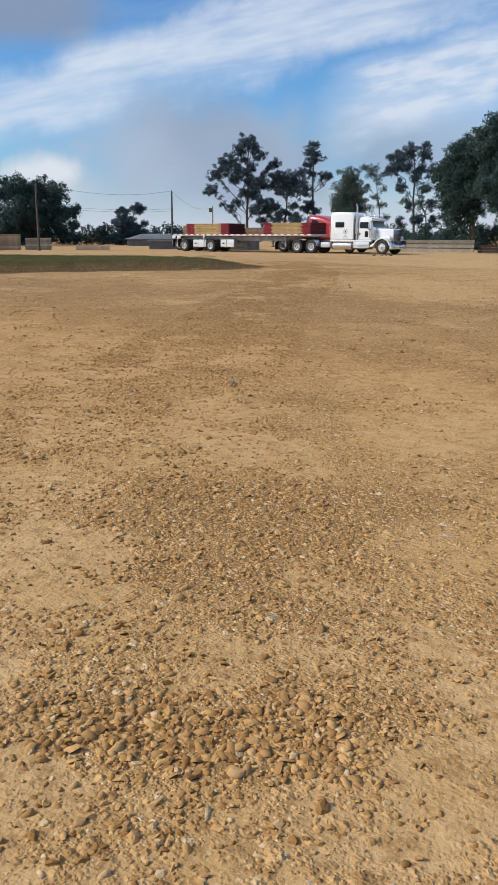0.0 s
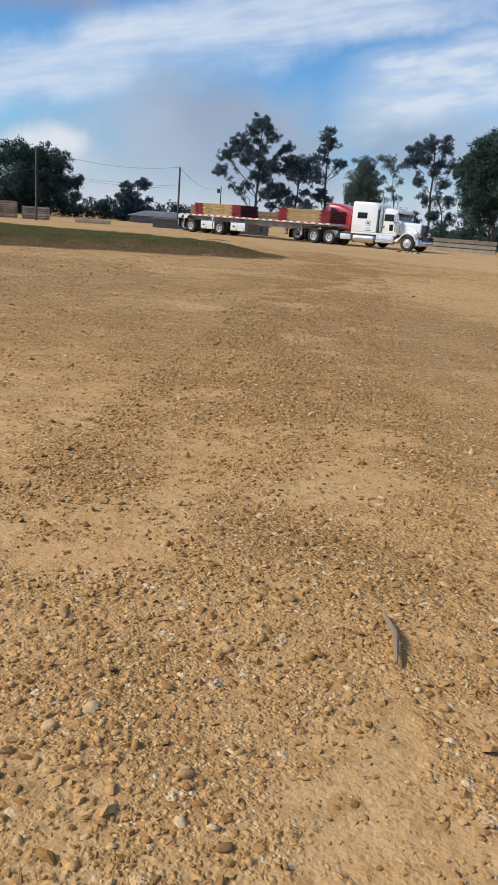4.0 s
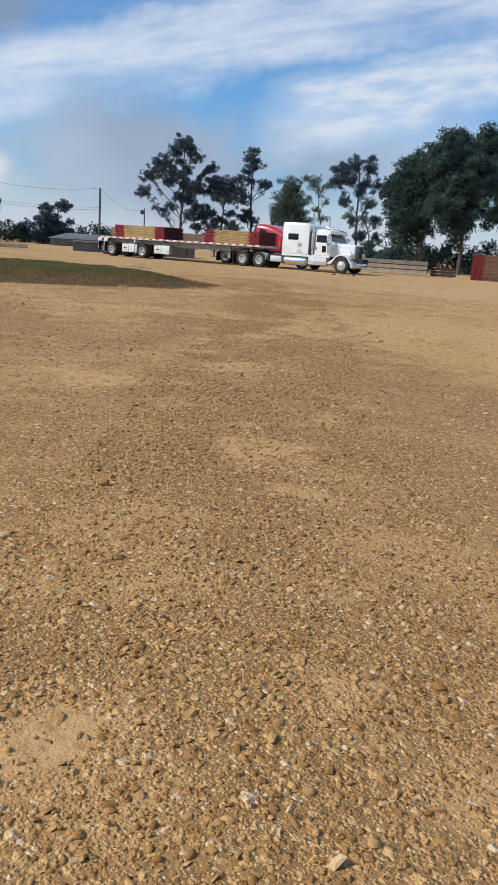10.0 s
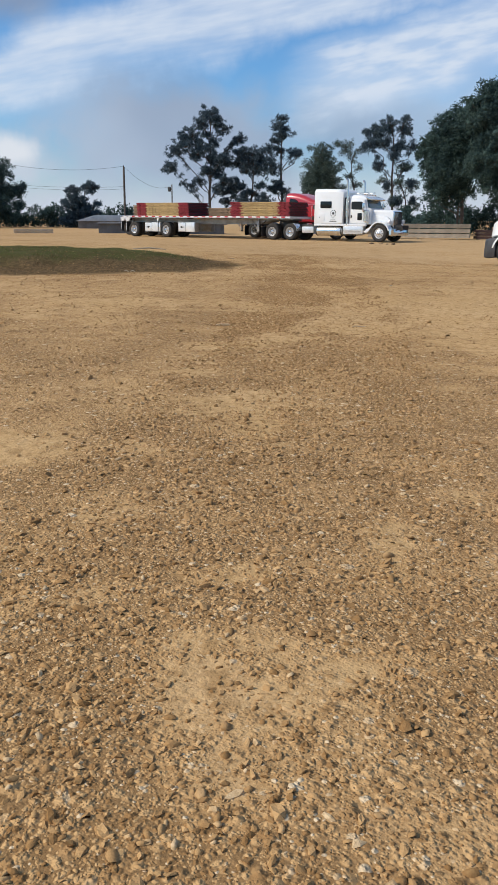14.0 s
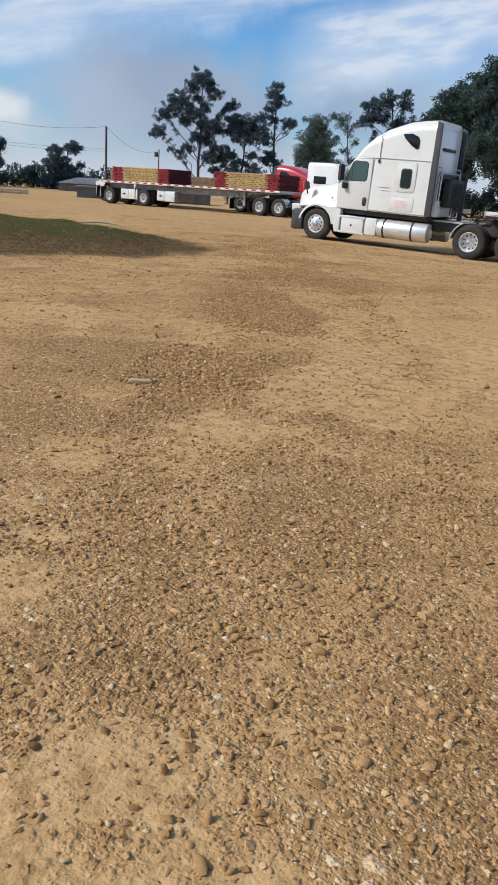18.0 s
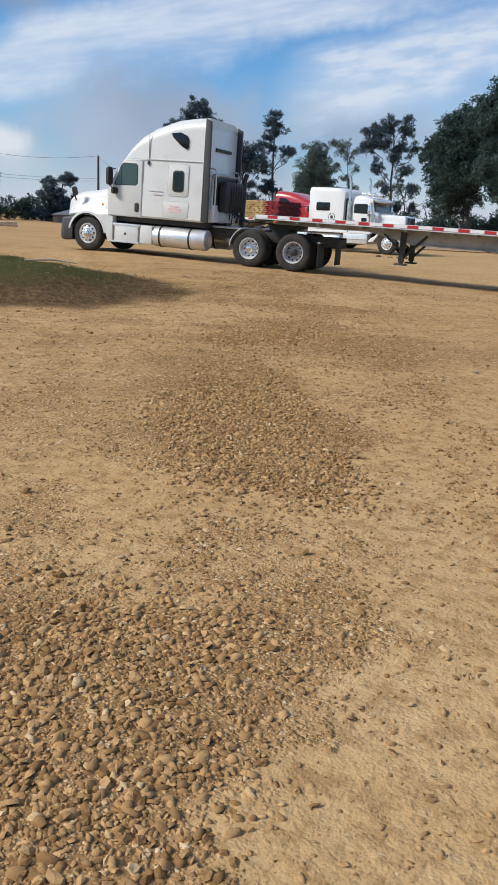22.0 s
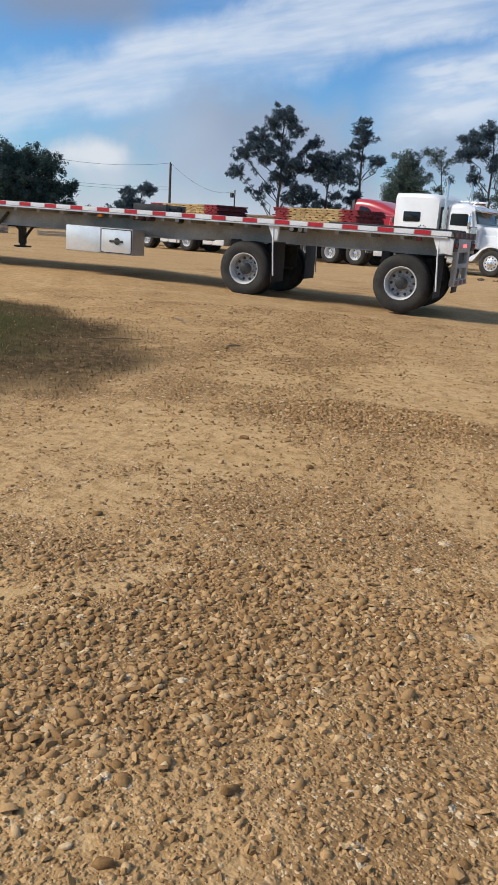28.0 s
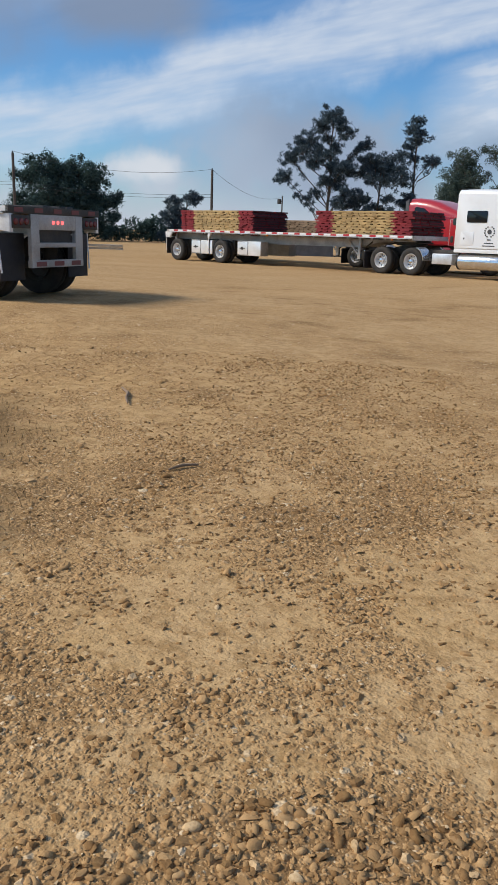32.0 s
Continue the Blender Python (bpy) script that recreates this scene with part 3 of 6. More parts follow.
def inside_island(x, y):
    """Metres inside the island's edge, negative outside."""
    a, b = ISL, np.roll(ISL, -1, 0)
    e, q = b - a, np.array([x, y]) - a
    t = np.clip((q * e).sum(1) / (e * e).sum(1), 0, 1)
    d = np.sqrt(((q - e * t[:, None]) ** 2).sum(1)).min()
    cross = ((a[:, 1] > y) != (b[:, 1] > y)) & (x < e[:, 0] * (y - a[:, 1]) / np.where(e[:, 1] == 0, 1e-9, e[:, 1]) + a[:, 0])
    return d if cross.sum() % 2 else -d


def bank_side(x, y):
    """Metres from the island's gravel side, where the bank faces the yard."""
    a, b = ISL[11:-1], ISL[12:]
    e, q = b - a, np.array([x, y]) - a
    t = np.clip((q * e).sum(1) / (e * e).sum(1), 0, 1)
    return float(np.sqrt(((q - e * t[:, None]) ** 2).sum(1)).min())


def land(x, y):
    """Height of the ground, its share of gravel and of bank soil."""
    z = lane_rise(x, y) * (1 - smooth01(2.3, 6.5, abs(y - float(np.interp(x, LX, LY))))) if -40 < x < 58 else 0.0
    z -= 0.6 * smooth01(0, 30, max(y - 6, -x - 6))
    far = smooth01(70, 30, math.hypot(x - 30, y + 30))
    p = Vector((x, y, 0))
    if far > 0:
        z += far * (0.018 * noise.noise(p * 0.45) + 0.012 * noise.noise(p * 1.3 + Vector((7, 3, 1))))
    soil = turf = 0.0
    if -45 < x < 30 and -75 < y < -21:
        d = inside_island(x, y) + 0.5 * noise.noise(p * 0.9) + 0.25 * noise.noise(p * 2.7)
        z += 0.40 * smooth01(0.0, 3.2, d) + 0.05 * smooth01(0, 1, d) * noise.noise(p * 1.7)
        soil = smooth01(-0.35, 0.45, d)
        turf = smooth01(1.2, 2.2, min(d + 0.6, bank_side(x, y)) + 0.5 * noise.noise(p * 0.7))
    g = 0.54 + 0.24 * smooth01(-48.5, -46.0, y) * smooth01(-36.0, -39.0, y) + 0.28 * noise.noise(p * 0.42 + Vector((3.1, 8.2, 0))) + 0.32 * noise.noise(p * 1.25) + 0.34 * noise.noise(p * 2.8)
    wx, wy = x + 0.30 * noise.noise(p * 1.1 + Vector((5, 1, 2))) + 0.17 * noise.noise(p * 3.7), y + 0.30 * noise.noise(p * 1.1 + Vector((1, 9, 2))) + 0.17 * noise.noise(p * 3.7 + Vector((4, 4, 4)))
    dx, dy = wx - PATCH[:, 0], wy - PATCH[:, 1]
    dd = np.hypot((0.81 * dx + 0.586 * dy) / PATCH[:, 2], (-0.586 * dx + 0.81 * dy) / PATCH[:, 3])
    f = np.clip((1.35 - dd) / 0.85, 0, 1)
    add = f * f * (3 - 2 * f) * PATCH[:, 4]
    g += max(-0.46, float(add[add < 0].sum())) + min(0.5, float(add[add > 0].sum()))
    # thinner stones on the open side of the yard
    g -= 0.17 * smooth01(2.5, 8.0, (x - 28) * 0.82 + (y + 25) * 0.57)
    return z, max(0.0, min(1.0, g)), soil, turf


def spread(a, b, step, out):
    """Grid lines: close together from a to b, then ever wider to the horizon."""
    near = list(np.arange(a, b + step / 2, step))
    grow, lo, hi = step, [], []
    while grow < out:
        grow *= 1.35
        lo.append(a - grow), hi.append(b + grow)
    return np.array(lo[::-1] + near + hi)


gx, gy = spread(17, 51, 0.15, 2600), spread(-57, -13, 0.15, 2600)
co, grav, soils, turfs = [], [], [], []
for yy in gy:
    for xx in gx:
        zz, gg, ss, tt = land(float(xx), float(yy))
        co.append((xx, yy, zz)), grav.append(gg), soils.append(ss), turfs.append(tt)
nx = len(gx)
faces = [(j * nx + i, j * nx + i + 1, (j + 1) * nx + i + 1, (j + 1) * nx + i) for j in range(len(gy) - 1) for i in range(nx - 1)]
me = bpy.data.meshes.new("ground")
me.from_pydata(co, [], faces)
me.attributes.new("gravel", "FLOAT", "POINT").data.foreach_set("value", grav)
me.attributes.new("soil", "FLOAT", "POINT").data.foreach_set("value", soils)
me.attributes.new("turf", "FLOAT", "POINT").data.foreach_set("value", turfs)
ground = tagged(new("ground", finish(me, M["ground"], 80)), "packed tan sand and river gravel of the yard", "ground", kind="structure")


# ---- wheels ----
def tyre_mesh(dual):
    r, wd = 0.52, 0.27
    prof = []
    for y0 in ([-0.0, -0.335] if dual else [0.0]):
        y1 = y0 - wd
        prof.append([(0.29, y0 - 0.02), (0.325, y0 - 0.004), (0.40, y0 + 0.004), (0.465, y0 - 0.006), (0.500, y0 - 0.028), (r - 0.006, y0 - 0.05), (r, y0 - 0.075),
                     (r, y0 - 0.098), (r - 0.013, y0 - 0.101), (r - 0.013, y0 - 0.111), (r, y0 - 0.114), (r, y0 - 0.132), (r - 0.013, y0 - 0.135), (r - 0.013, y0 - 0.145), (r, y0 - 0.148),
                     (r, y1 + 0.075), (r - 0.006, y1 + 0.05), (0.500, y1 + 0.028), (0.465, y1 + 0.006), (0.40, y1 - 0.004), (0.325, y1 + 0.004), (0.29, y1 + 0.02)])
    bm = bmesh.new()
    for p in prof:
        lathe(p, 40, bm=bm)
    return mesh_of("tyre", bm, M["rubber"], 40)


def rim_mesh(dual):
    if dual:
        p = [(0.292, -0.05), (0.300, -0.012), (0.290, 0.0), (0.276, -0.012), (0.262, -0.05), (0.252, -0.155), (0.232, -0.185), (0.17, -0.200), (0.125, -0.185), (0.118, -0.150), (0.001, -0.150)]
    else:
        p = [(0.292, -0.05), (0.300, -0.012), (0.290, 0.0), (0.276, -0.010), (0.262, -0.04), (0.250, -0.05), (0.215, -0.012), (0.165, 0.012), (0.120, 0.014), (0.112, 0.03), (0.001, 0.03)]
    bm = lathe(p, 40)
    return mesh_of("rim", bm, M["bright_alu"], 40)


def disc_mesh():
    return mesh_of("disc", lathe([(0.2525, -0.150), (0.232, -0.183), (0.17, -0.198), (0.125, -0.183), (0.118, -0.148), (0.001, -0.148)], 36), M["disc"], 40)


def hole_mesh(dual):
    """Black plug in place of a dark opening in the disc, at the top."""
    rr, y = (0.205, -0.190) if dual else (0.214, -0.010)
    return mesh_of("vent_hole", lathe([(0.027, y - 0.02), (0.027, y + 0.010), (0.001, y + 0.010)], 10, rr, 0.0), M["black"], 40)


def nut_mesh(dual):
    y = -0.195 if dual else 0.012
    return mesh_of("wheel_nut", lathe([(0.017, y - 0.01), (0.017, y + 0.03), (0.010, y + 0.045), (0.001, y + 0.045)], 6, 0.145, 0.0), M["chrome"], 40)


def drum_mesh():
    """The brake drum and inner wheel, seen from behind."""
    return mesh_of("brake_drum", lathe([(0.292, -0.07), (0.255, -0.19), (0.255, -0.40), (0.292, -0.55), (0.285, -0.60), (0.25, -0.58), (0.21, -0.50), (0.001, -0.50)], 28), M["frame"], 40)


def hub_mesh(dual, chrome):
    p = [(0.105, -0.16), (0.102, -0.06), (0.088, -0.05), (0.078, -0.02), (0.055, -0.012), (0.001, -0.012)] if dual else [(0.10, 0.02), (0.095, 0.065), (0.075, 0.08), (0.001, 0.085)]
    return mesh_of("hub", lathe(p, 20), M["chrome"] if chrome else M["black"], 40)


WHEEL = {}
for dual in (False, True):
    WHEEL[dual] = (tyre_mesh(dual), rim_mesh(dual), hole_mesh(dual), nut_mesh(dual), hub_mesh(dual, True), hub_mesh(dual, False), drum_mesh(), disc_mesh())


def wheel(parent, x, side, dual, chrome=True, track=1.08):
    """One wheel (or a pair) on its axle end; side +1 is the lorry's left."""
    t, r, h, nts, hubc, hubd, drum, disc = WHEEL[dual]
    w_ob = part("wheel", t, None, parent)
    w_ob.matrix_basis = pose(x, side * (track + 0.06), 0.52, 0, 0, 0 if side > 0 else 180)
    part("rim", r, None, w_ob)
    part("hub", hubc if chrome else hubd, None, w_ob)
    for k in range(10):
        part("vent_hole", h, None, w_ob).matrix_basis = pose(0, 0, 0, 0, 36 * k, 0)
        part("wheel_nut", nts, None, w_ob).matrix_basis = pose(0, 0, 0, 0, 36 * k + 18, 0)
    if dual:
        part("brake_drum", drum, None, w_ob)
        if not chrome:
            part("disc", disc, None, w_ob, "dark grey metal wheel disc")
    return w_ob


def axle(parent, x, half=0.95):
    part("axle", tube([(x, -half, 0.52), (x, half, 0.52)], 0.065, 10), M["frame"], parent)


# ---- tractors ----
def chassis(parent, wb, rails_front, drives=(0.66, -0.66)):
    for s in (1, -1):
        part("frame_rail", box(-1.75, rails_front, s * 0.40, s * 0.48, 0.72, 0.99, 0.01), M["frame"], parent)
    for x in (-1.7, -0.4, 0.4, 1.6, 3.2, wb - 0.9):
        part("crossmember", box(x - 0.05, x + 0.05, -0.40, 0.40, 0.76, 0.95), M["frame"], parent)
    for x in drives:
        axle(parent, x, 0.8)
        part("differential", lathe([(0.001, -0.16), (0.19, -0.13), (0.22, 0), (0.19, 0.13), (0.001, 0.16)], 16, x, 0.52), M["frame"], parent)
    axle(parent, wb, 0.9)
    part("fifth_wheel", slab(rounded(-0.45, 0.45, -0.04, 0.04, 0.03), -0.45, 0.45, 0.01), M["frame"], parent).matrix_basis = pose(0, 0, 1.14)
    part("fifth_wheel_bracket", box(-0.25, 0.25, -0.42, 0.42, 0.97, 1.1, 0.02), M["frame"], parent)
    for s in (1, -1):
        part("air_bag", tube([(-0.66, s * 0.52, 0.55), (-0.66, s * 0.52, 0.78)], 0.11, 12), M["rubber"], parent)
        part("mud_flap", box(-1.42, -1.40, s * 0.62, s * 1.24, 0.18, 0.82, 0.004), M["flap"], parent, "black rubber mud flap")
        part("flap_hanger", box(-1.42, -1.38, s * 0.45, s * 1.25, 0.82, 0.87, 0.01), M["chrome"], parent)


def quarter_fender(parent, x, s, mat):
    bm = bmesh.new()
    pts = [(x + 0.60 * math.cos(radians(a)), 0.52 + 0.60 * math.sin(radians(a))) for a in range(5, 66, 10)]
    inner = [(x + 0.575 * math.cos(radians(a)), 0.52 + 0.575 * math.sin(radians(a))) for a in range(65, 4, -10)]
    slab(pts + inner, s * 0.55, s * 1.18, 0, bm)
    part("quarter_fender", bm, mat, parent, "bright curved quarter fender")


def fuel_tank(parent, x0, x1, s, z, r, mat, straps=(0.25, 0.8)):
    y = s * (1.20 - r)
    p = [(0.001, 0.0), (r * 0.8, 0.0), (r * 0.96, 0.02), (r, 0.06), (r, x1 - x0 - 0.06), (r * 0.96, x1 - x0 - 0.02), (r * 0.8, x1 - x0), (0.001, x1 - x0)]
    t = part("fuel_tank", lathe(p, 36), mat, parent, "polished aluminium fuel tank")
    t.matrix_basis = pose(x0, y, z, 0, 0, -90)
    for k in straps:
        st = part("tank_strap", lathe([(r + 0.002, -0.03), (r + 0.012, -0.025), (r + 0.012, 0.025), (r + 0.002, 0.03)], 36), M["black"], t)
        st.matrix_basis = pose(0, k * (x1 - x0), 0)
    return t


def aero_tractor(name, label, paint_mat, m, roof, wb=5.96, marks=True):
    """A sleeper cab with a short sloping bonnet; roof gives (x, z) from the windscreen back."""
    top = thing(name, label, "truck", m)
    chassis(top, wb, wb + 0.3)
    hood = [(6.90, 0.60, 0.56, 1.00, 1.34, 0.10), (6.83, 0.84, 0.76, 0.98, 1.50, 0.16), (6.66, 1.00, 0.84, 1.00, 1.64, 0.22), (6.36, 1.10, 0.86, 1.05, 1.74, 0.26), (5.80, 1.16, 0.92, 1.06, 1.82, 0.30), (5.46, 1.18, 0.98, 1.06, 1.89, 0.32), (5.22, 1.18, 1.04, 1.06, 1.94, 0.32)]
    part("bonnet", loft(hood, 6), paint_mat, top, smooth=50)
    part("grille", slab(rounded(-0.48, 0.48, 0.62, 1.22, 0.08), -0.02, 0.03, 0.01), M["black"], top).matrix_basis = pose(6.92, 0, 0, 0, 0, 90)
    for k in range(6):
        part("grille_bar", box(6.94, 6.97, -0.44, 0.44, 0.68 + 0.09 * k, 0.71 + 0.09 * k, 0.005), M["chrome"], top)
    for s in (1, -1):
        part("headlight", loft([(6.92, 0.05, 0.05, 1.02, 1.14, 0.04), (6.83, 0.11, 0.10, 1.00, 1.30, 0.06), (6.60, 0.10, 0.06, 1.06, 1.36, 0.04)], 4), M["lens"], top, "clear headlight").matrix_basis = pose(0, s * 0.83, 0, 0, 0, s * -6)
        arch = [(5.96 + 0.66 * math.cos(radians(a)), 0.52 + 0.66 * math.sin(radians(a))) for a in range(10, 176, 11)]
        arch += [(5.96 + 0.60 * math.cos(radians(a)), 0.52 + 0.60 * math.sin(radians(a))) for a in range(175, 9, -11)]
        part("wheel_arch", slab(arch, s * 0.80, s * 1.20, 0.008), paint_mat, top)
        part("arch_lip", slab([(x, z - 0.035) for x, z in arch], s * 0.80, s * 1.19), M["black"], top)
        part("fender_side", slab([(5.35, 1.12), (5.20, 1.12), (5.06, 1.10), (5.06, 0.36), (5.22, 0.34), (5.30, 0.60), (5.40, 0.85), (5.52, 1.00), (5.60, 1.10)], s * 0.95, s * 1.20, 0.015), paint_mat, top)
        part("bonnet_mirror", slab(rounded(-0.07, 0.07, -0.13, 0.13, 0.05), -0.05, 0.05, 0.02), M["black"], top, "black bonnet mirror").matrix_basis = pose(6.45, s * 1.10, 1.72, 0, 12, s * 12)
        part("mirror_stalk", tube([(6.42, s * 1.06, 1.45), (6.46, s * 1.10, 1.62)], 0.022, 8), M["black"], top)
    part("bumper", loft([(7.05, 0.78, 0.76, 0.32, 0.86, 0.10), (6.97, 1.05, 1.02, 0.28, 0.92, 0.12), (6.76, 1.19, 1.16, 0.26, 0.96, 0.08), (6.48, 1.20, 1.18, 0.30, 0.98, 0.05)], 5), M["grey_plastic"], top, "dark grey plastic bumper", 50)
    cab = [(5.22, 1.06, 1.00, 1.10, 1.95, 0.20), (5.10, 1.12, 1.02, 1.10, 2.18, 0.25)]
    for x, z in roof:
        k = smooth01(roof[0][0], roof[min(4, len(roof) - 1)][0], x)
        cab.append((x, 1.19 + 0.03 * k, 1.10 + 0.10 * k, 1.11, z, 0.20 + 0.16 * k))
    body = part("cab", loft(cab, 7), paint_mat, top, smooth=42)
    zr = roof[0][1]
    part("windscreen", loft([(5.20, 0.90, 0.88, 1.90, 2.0, 0.03), (5.13, 0.96, 0.90, 1.90, 2.19, 0.2), (4.96, 0.98, 0.94, 2.10, 2.48, 0.2), (roof[0][0] + 0.03, 0.97, 0.95, zr - 0.4, zr - 0.04, 0.2)], 6), M["glass"], top)
    for s in (1, -1):
        y0, y1 = s * 1.215, s * 1.232
        zt = zr + 0.20 if marks else zr - 0.05
        door = [(5.20, 1.13), (4.11, 1.13), (4.11, zt), (4.72, zt), (4.88, zr - 0.02 if marks else zr - 0.30), (5.08, 2.10), (5.22, 1.80)]
        part("door_seal", slab([(4.64 + (x - 4.64) * 1.028, 1.84 + (z - 1.84) * 1.016) for x, z in door], s * 1.12, s * 1.225), M["faded"], top)
        part("door", slab(door, s * 1.12, y1, 0.012), paint_mat, top)
        pane = [(5.00, 2.04), (4.95, 2.00), (4.31, 2.02), (4.25, 2.08), (4.25, 2.53), (4.31, 2.59), (4.70, 2.60), (4.78, 2.55)]
        pane = [(x, min(z, 1.92 + (z - 1.92) * (zr - 1.98) / 0.5)) for x, z in pane]
        fr = part("window_frame", slab([(4.62 + (x - 4.62) * 1.05, 2.31 + (z - 2.31) * 1.07) for x, z in pane], y0, s * 1.238, 0.006), M["black"], top)
        part("pane", slab(pane, s * 1.236, s * 1.242), M["windscreen"], fr)
        part("window_bar", box(4.76, 4.785, s * 1.238, s * 1.246, 2.03, 2.55 if marks else 2.2), M["black"], fr)
        part("door_handle", slab(rounded(4.17, 4.31, 1.25, 1.52, 0.06), y0, s * 1.245, 0.006), M["black"], top, "black door handle")
        part("mirror_arm", tube([(5.08, s * 1.2, 1.90), (5.10, s * 1.36, 1.96), (5.10, s * 1.36, 2.40), (5.0, s * 1.2, 2.44)], 0.018, 8), M["black"], top)
        part("side_mirror", slab(rounded(-0.09, 0.09, -0.25, 0.25, 0.05), -0.05, 0.05, 0.02), M["black"], top, "tall black side mirror").matrix_basis = pose(5.10, s * 1.37, 2.22, 0, 0, s * 72)
        part("lower_mirror", slab(rounded(-0.09, 0.09, -0.09, 0.09, 0.04), -0.05, 0.05, 0.02), M["black"], top).matrix_basis = pose(4.96, s * 1.30, 1.82, 0, 0, s * 60)
        if marks:
            part("hatch_seal", slab(rounded(2.595, 3.265, 1.775, 2.675, 0.11), s * 1.19, s * 1.2235), M["faded"], top)
            part("bunk_hatch", slab(rounded(2.61, 3.25, 1.79, 2.66, 0.10), y0 * 0.99, s * 1.230, 0.01), paint_mat, top)
            bf = part("bunk_window", slab(rounded(2.74, 3.10, 1.90, 2.49, 0.09), y0, s * 1.240, 0.005), M["black"], top)
            part("pane", slab(rounded(2.775, 3.065, 1.94, 2.45, 0.07), s * 1.238, s * 1.244), M["glass"], bf)
        else:
            part("roof_window", slab([(2.34, 2.38), (3.02, 2.34), (3.10, 2.40), (2.80, 2.62), (2.42, 2.68), (2.34, 2.62)], s * 1.15, s * 1.232, 0.006), M["glass"], top, "dark roof window")
        if marks:
            part("locker_seal", slab(rounded(2.568, 3.402, 1.188, 1.642, 0.07), s * 1.19, s * 1.2215), M["faded"], top)
            part("locker_door", slab(rounded(2.58, 3.39, 1.20, 1.63, 0.06), y0 * 0.99, s * 1.228, 0.008), paint_mat, top)
            for k, (xa, xb) in enumerate(((2.80, 3.20), (2.78, 3.22), (2.86, 3.16))):
                part("lettering_bar", box(xa, xb, s * 1.226, s * 1.2335, 1.33 + 0.075 * k, 1.375 + 0.075 * k), M["pink"], top, "faded red lettering")
            part("lettering_bar", box(3.40, 3.86, s * 1.222, s * 1.2335, 1.88, 1.892), M["faded"], top, "faded grey lettering")
            part("lettering_bar", box(3.42, 3.72, s * 1.222, s * 1.2335, 1.785, 1.80), M["pink"], top, "faded red lettering")
        if roof[-1][1] > 3.5:
            tri = [(3.20, 3.48), (3.14, 3.37), (2.92, 3.18), (2.72, 3.07), (2.66, 3.10), (2.65, 3.32), (2.71, 3.43), (2.92, 3.51)]
            part("roof_window", slab(tri, s * 1.16, s * 1.235, 0.006), M["glass"], top, "small dark roof window")
            part("roof_lamp", box(3.87, 3.93, s * 1.21, s * 1.25, 2.60, 2.71, 0.01), M["black"], top)
        part("panel_seam", box(2.20, 4.62 if marks else 4.74, s * 1.21, s * 1.2325, (zr + 0.262) if marks else zr + 0.055, (zr + 0.272) if marks else zr + 0.063), M["faded"], top)
        part("cab_seam", box(3.895, 3.903, s * 1.20, s * 1.2315, zr + 0.28, roof[-1][1] - 0.42), M["faded"], top) if roof[-1][1] > 3.5 else None
        part("side_extender", slab([(roof[-1][0] - 0.01, 1.13), (roof[-1][0] - 0.20, 1.13), (roof[-1][0] - 0.17, roof[-1][1] - 0.12), (roof[-1][0] - 0.01, roof[-1][1] - 0.04)], s * 1.12, s * 1.21, 0.01), M["grey_plastic"], top, "dark side fairing extender")
        part("side_lamp", lathe([(0.001, 0.012), (0.03, 0.01), (0.035, 0)], 12), M["amber"], top).matrix_basis = pose(5.42, s * 1.185, 1.40, 0, 0, 0 if s > 0 else 180)
        part("battery_box", box(4.20, 5.00, s * 0.72, s * 1.19, 0.36, 0.84, 0.03), paint_mat, top)
        part("step", box(4.14, 5.08, s * 0.85, s * 1.20, 0.34, 0.40, 0.01), M["alu"], top)
        part("step", box(4.14, 5.08, s * 0.80, s * 1.19, 0.82, 0.90, 0.01), M["alu"], top)
        part("box_latch", box(4.60, 4.66, s * 1.185, s * 1.20, 0.58, 0.64, 0.005), M["black"], top)
        part("tank_fairing", box(3.74, 4.16, s * 0.8, s * 1.17, 0.36, 0.90, 0.05), paint_mat, top)
        fuel_tank(top, 2.02, 3.74, s, 0.62, 0.30, M["alu"], (0.30, 0.86))
        quarter_fender(top, 0.66, s, M["alu"])
        part("under_cab", box(2.1, 5.1, s * 0.55, s * 0.98, 0.96, 1.12, 0.02), M["frame"], top)
    # what is carried behind the sleeper
    xr = roof[-1][0]
    part("cab_rear_panel", box(xr - 0.05, xr, -1.05, 1.05, 1.15, roof[-1][1] - 0.25, 0.02), M["white2"] if marks else M["faded"], top)
    if roof[-1][1] > 3.5:
        part("rear_lamp_bar", box(xr - 0.10, xr - 0.05, -0.55, 0.55, 3.10, 3.19, 0.01), M["black"], top)
        for s in (0.86, -0.86):
            part("grab_rail", tube([(xr - 0.06, s, 2.62), (xr - 0.22, s, 2.60), (xr - 0.26, s, 2.50), (xr - 0.26, s, 1.30), (xr - 0.08, s, 1.24)], 0.024, 8), M["alu"], top, "bright grab rail")
        part("rear_cabinet", box(xr - 0.26, xr - 0.05, 0.62, 0.98, 1.14, 1.62, 0.02), M["white2"], top)
        part("rack_back", box(xr - 0.17, xr - 0.06, -0.90, 0.60, 1.50, 2.40, 0.03), M["grey_plastic"], top)
        part("rack_panel", box(xr - 0.20, xr - 0.07, -0.92, 0.60, 1.14, 1.49, 0.02), M["white2"], top)
        part("rack_frame", tube([(xr - 0.20, 0.95, 1.5), (xr - 0.20, 0.95, 2.34), (xr - 0.20, 0.86, 2.45), (xr - 0.20, -0.86, 2.45), (xr - 0.20, -0.95, 2.34), (xr - 0.20, -0.95, 1.2)], 0.04, 8), M["dull_alu"], top, "dull aluminium rack frame")
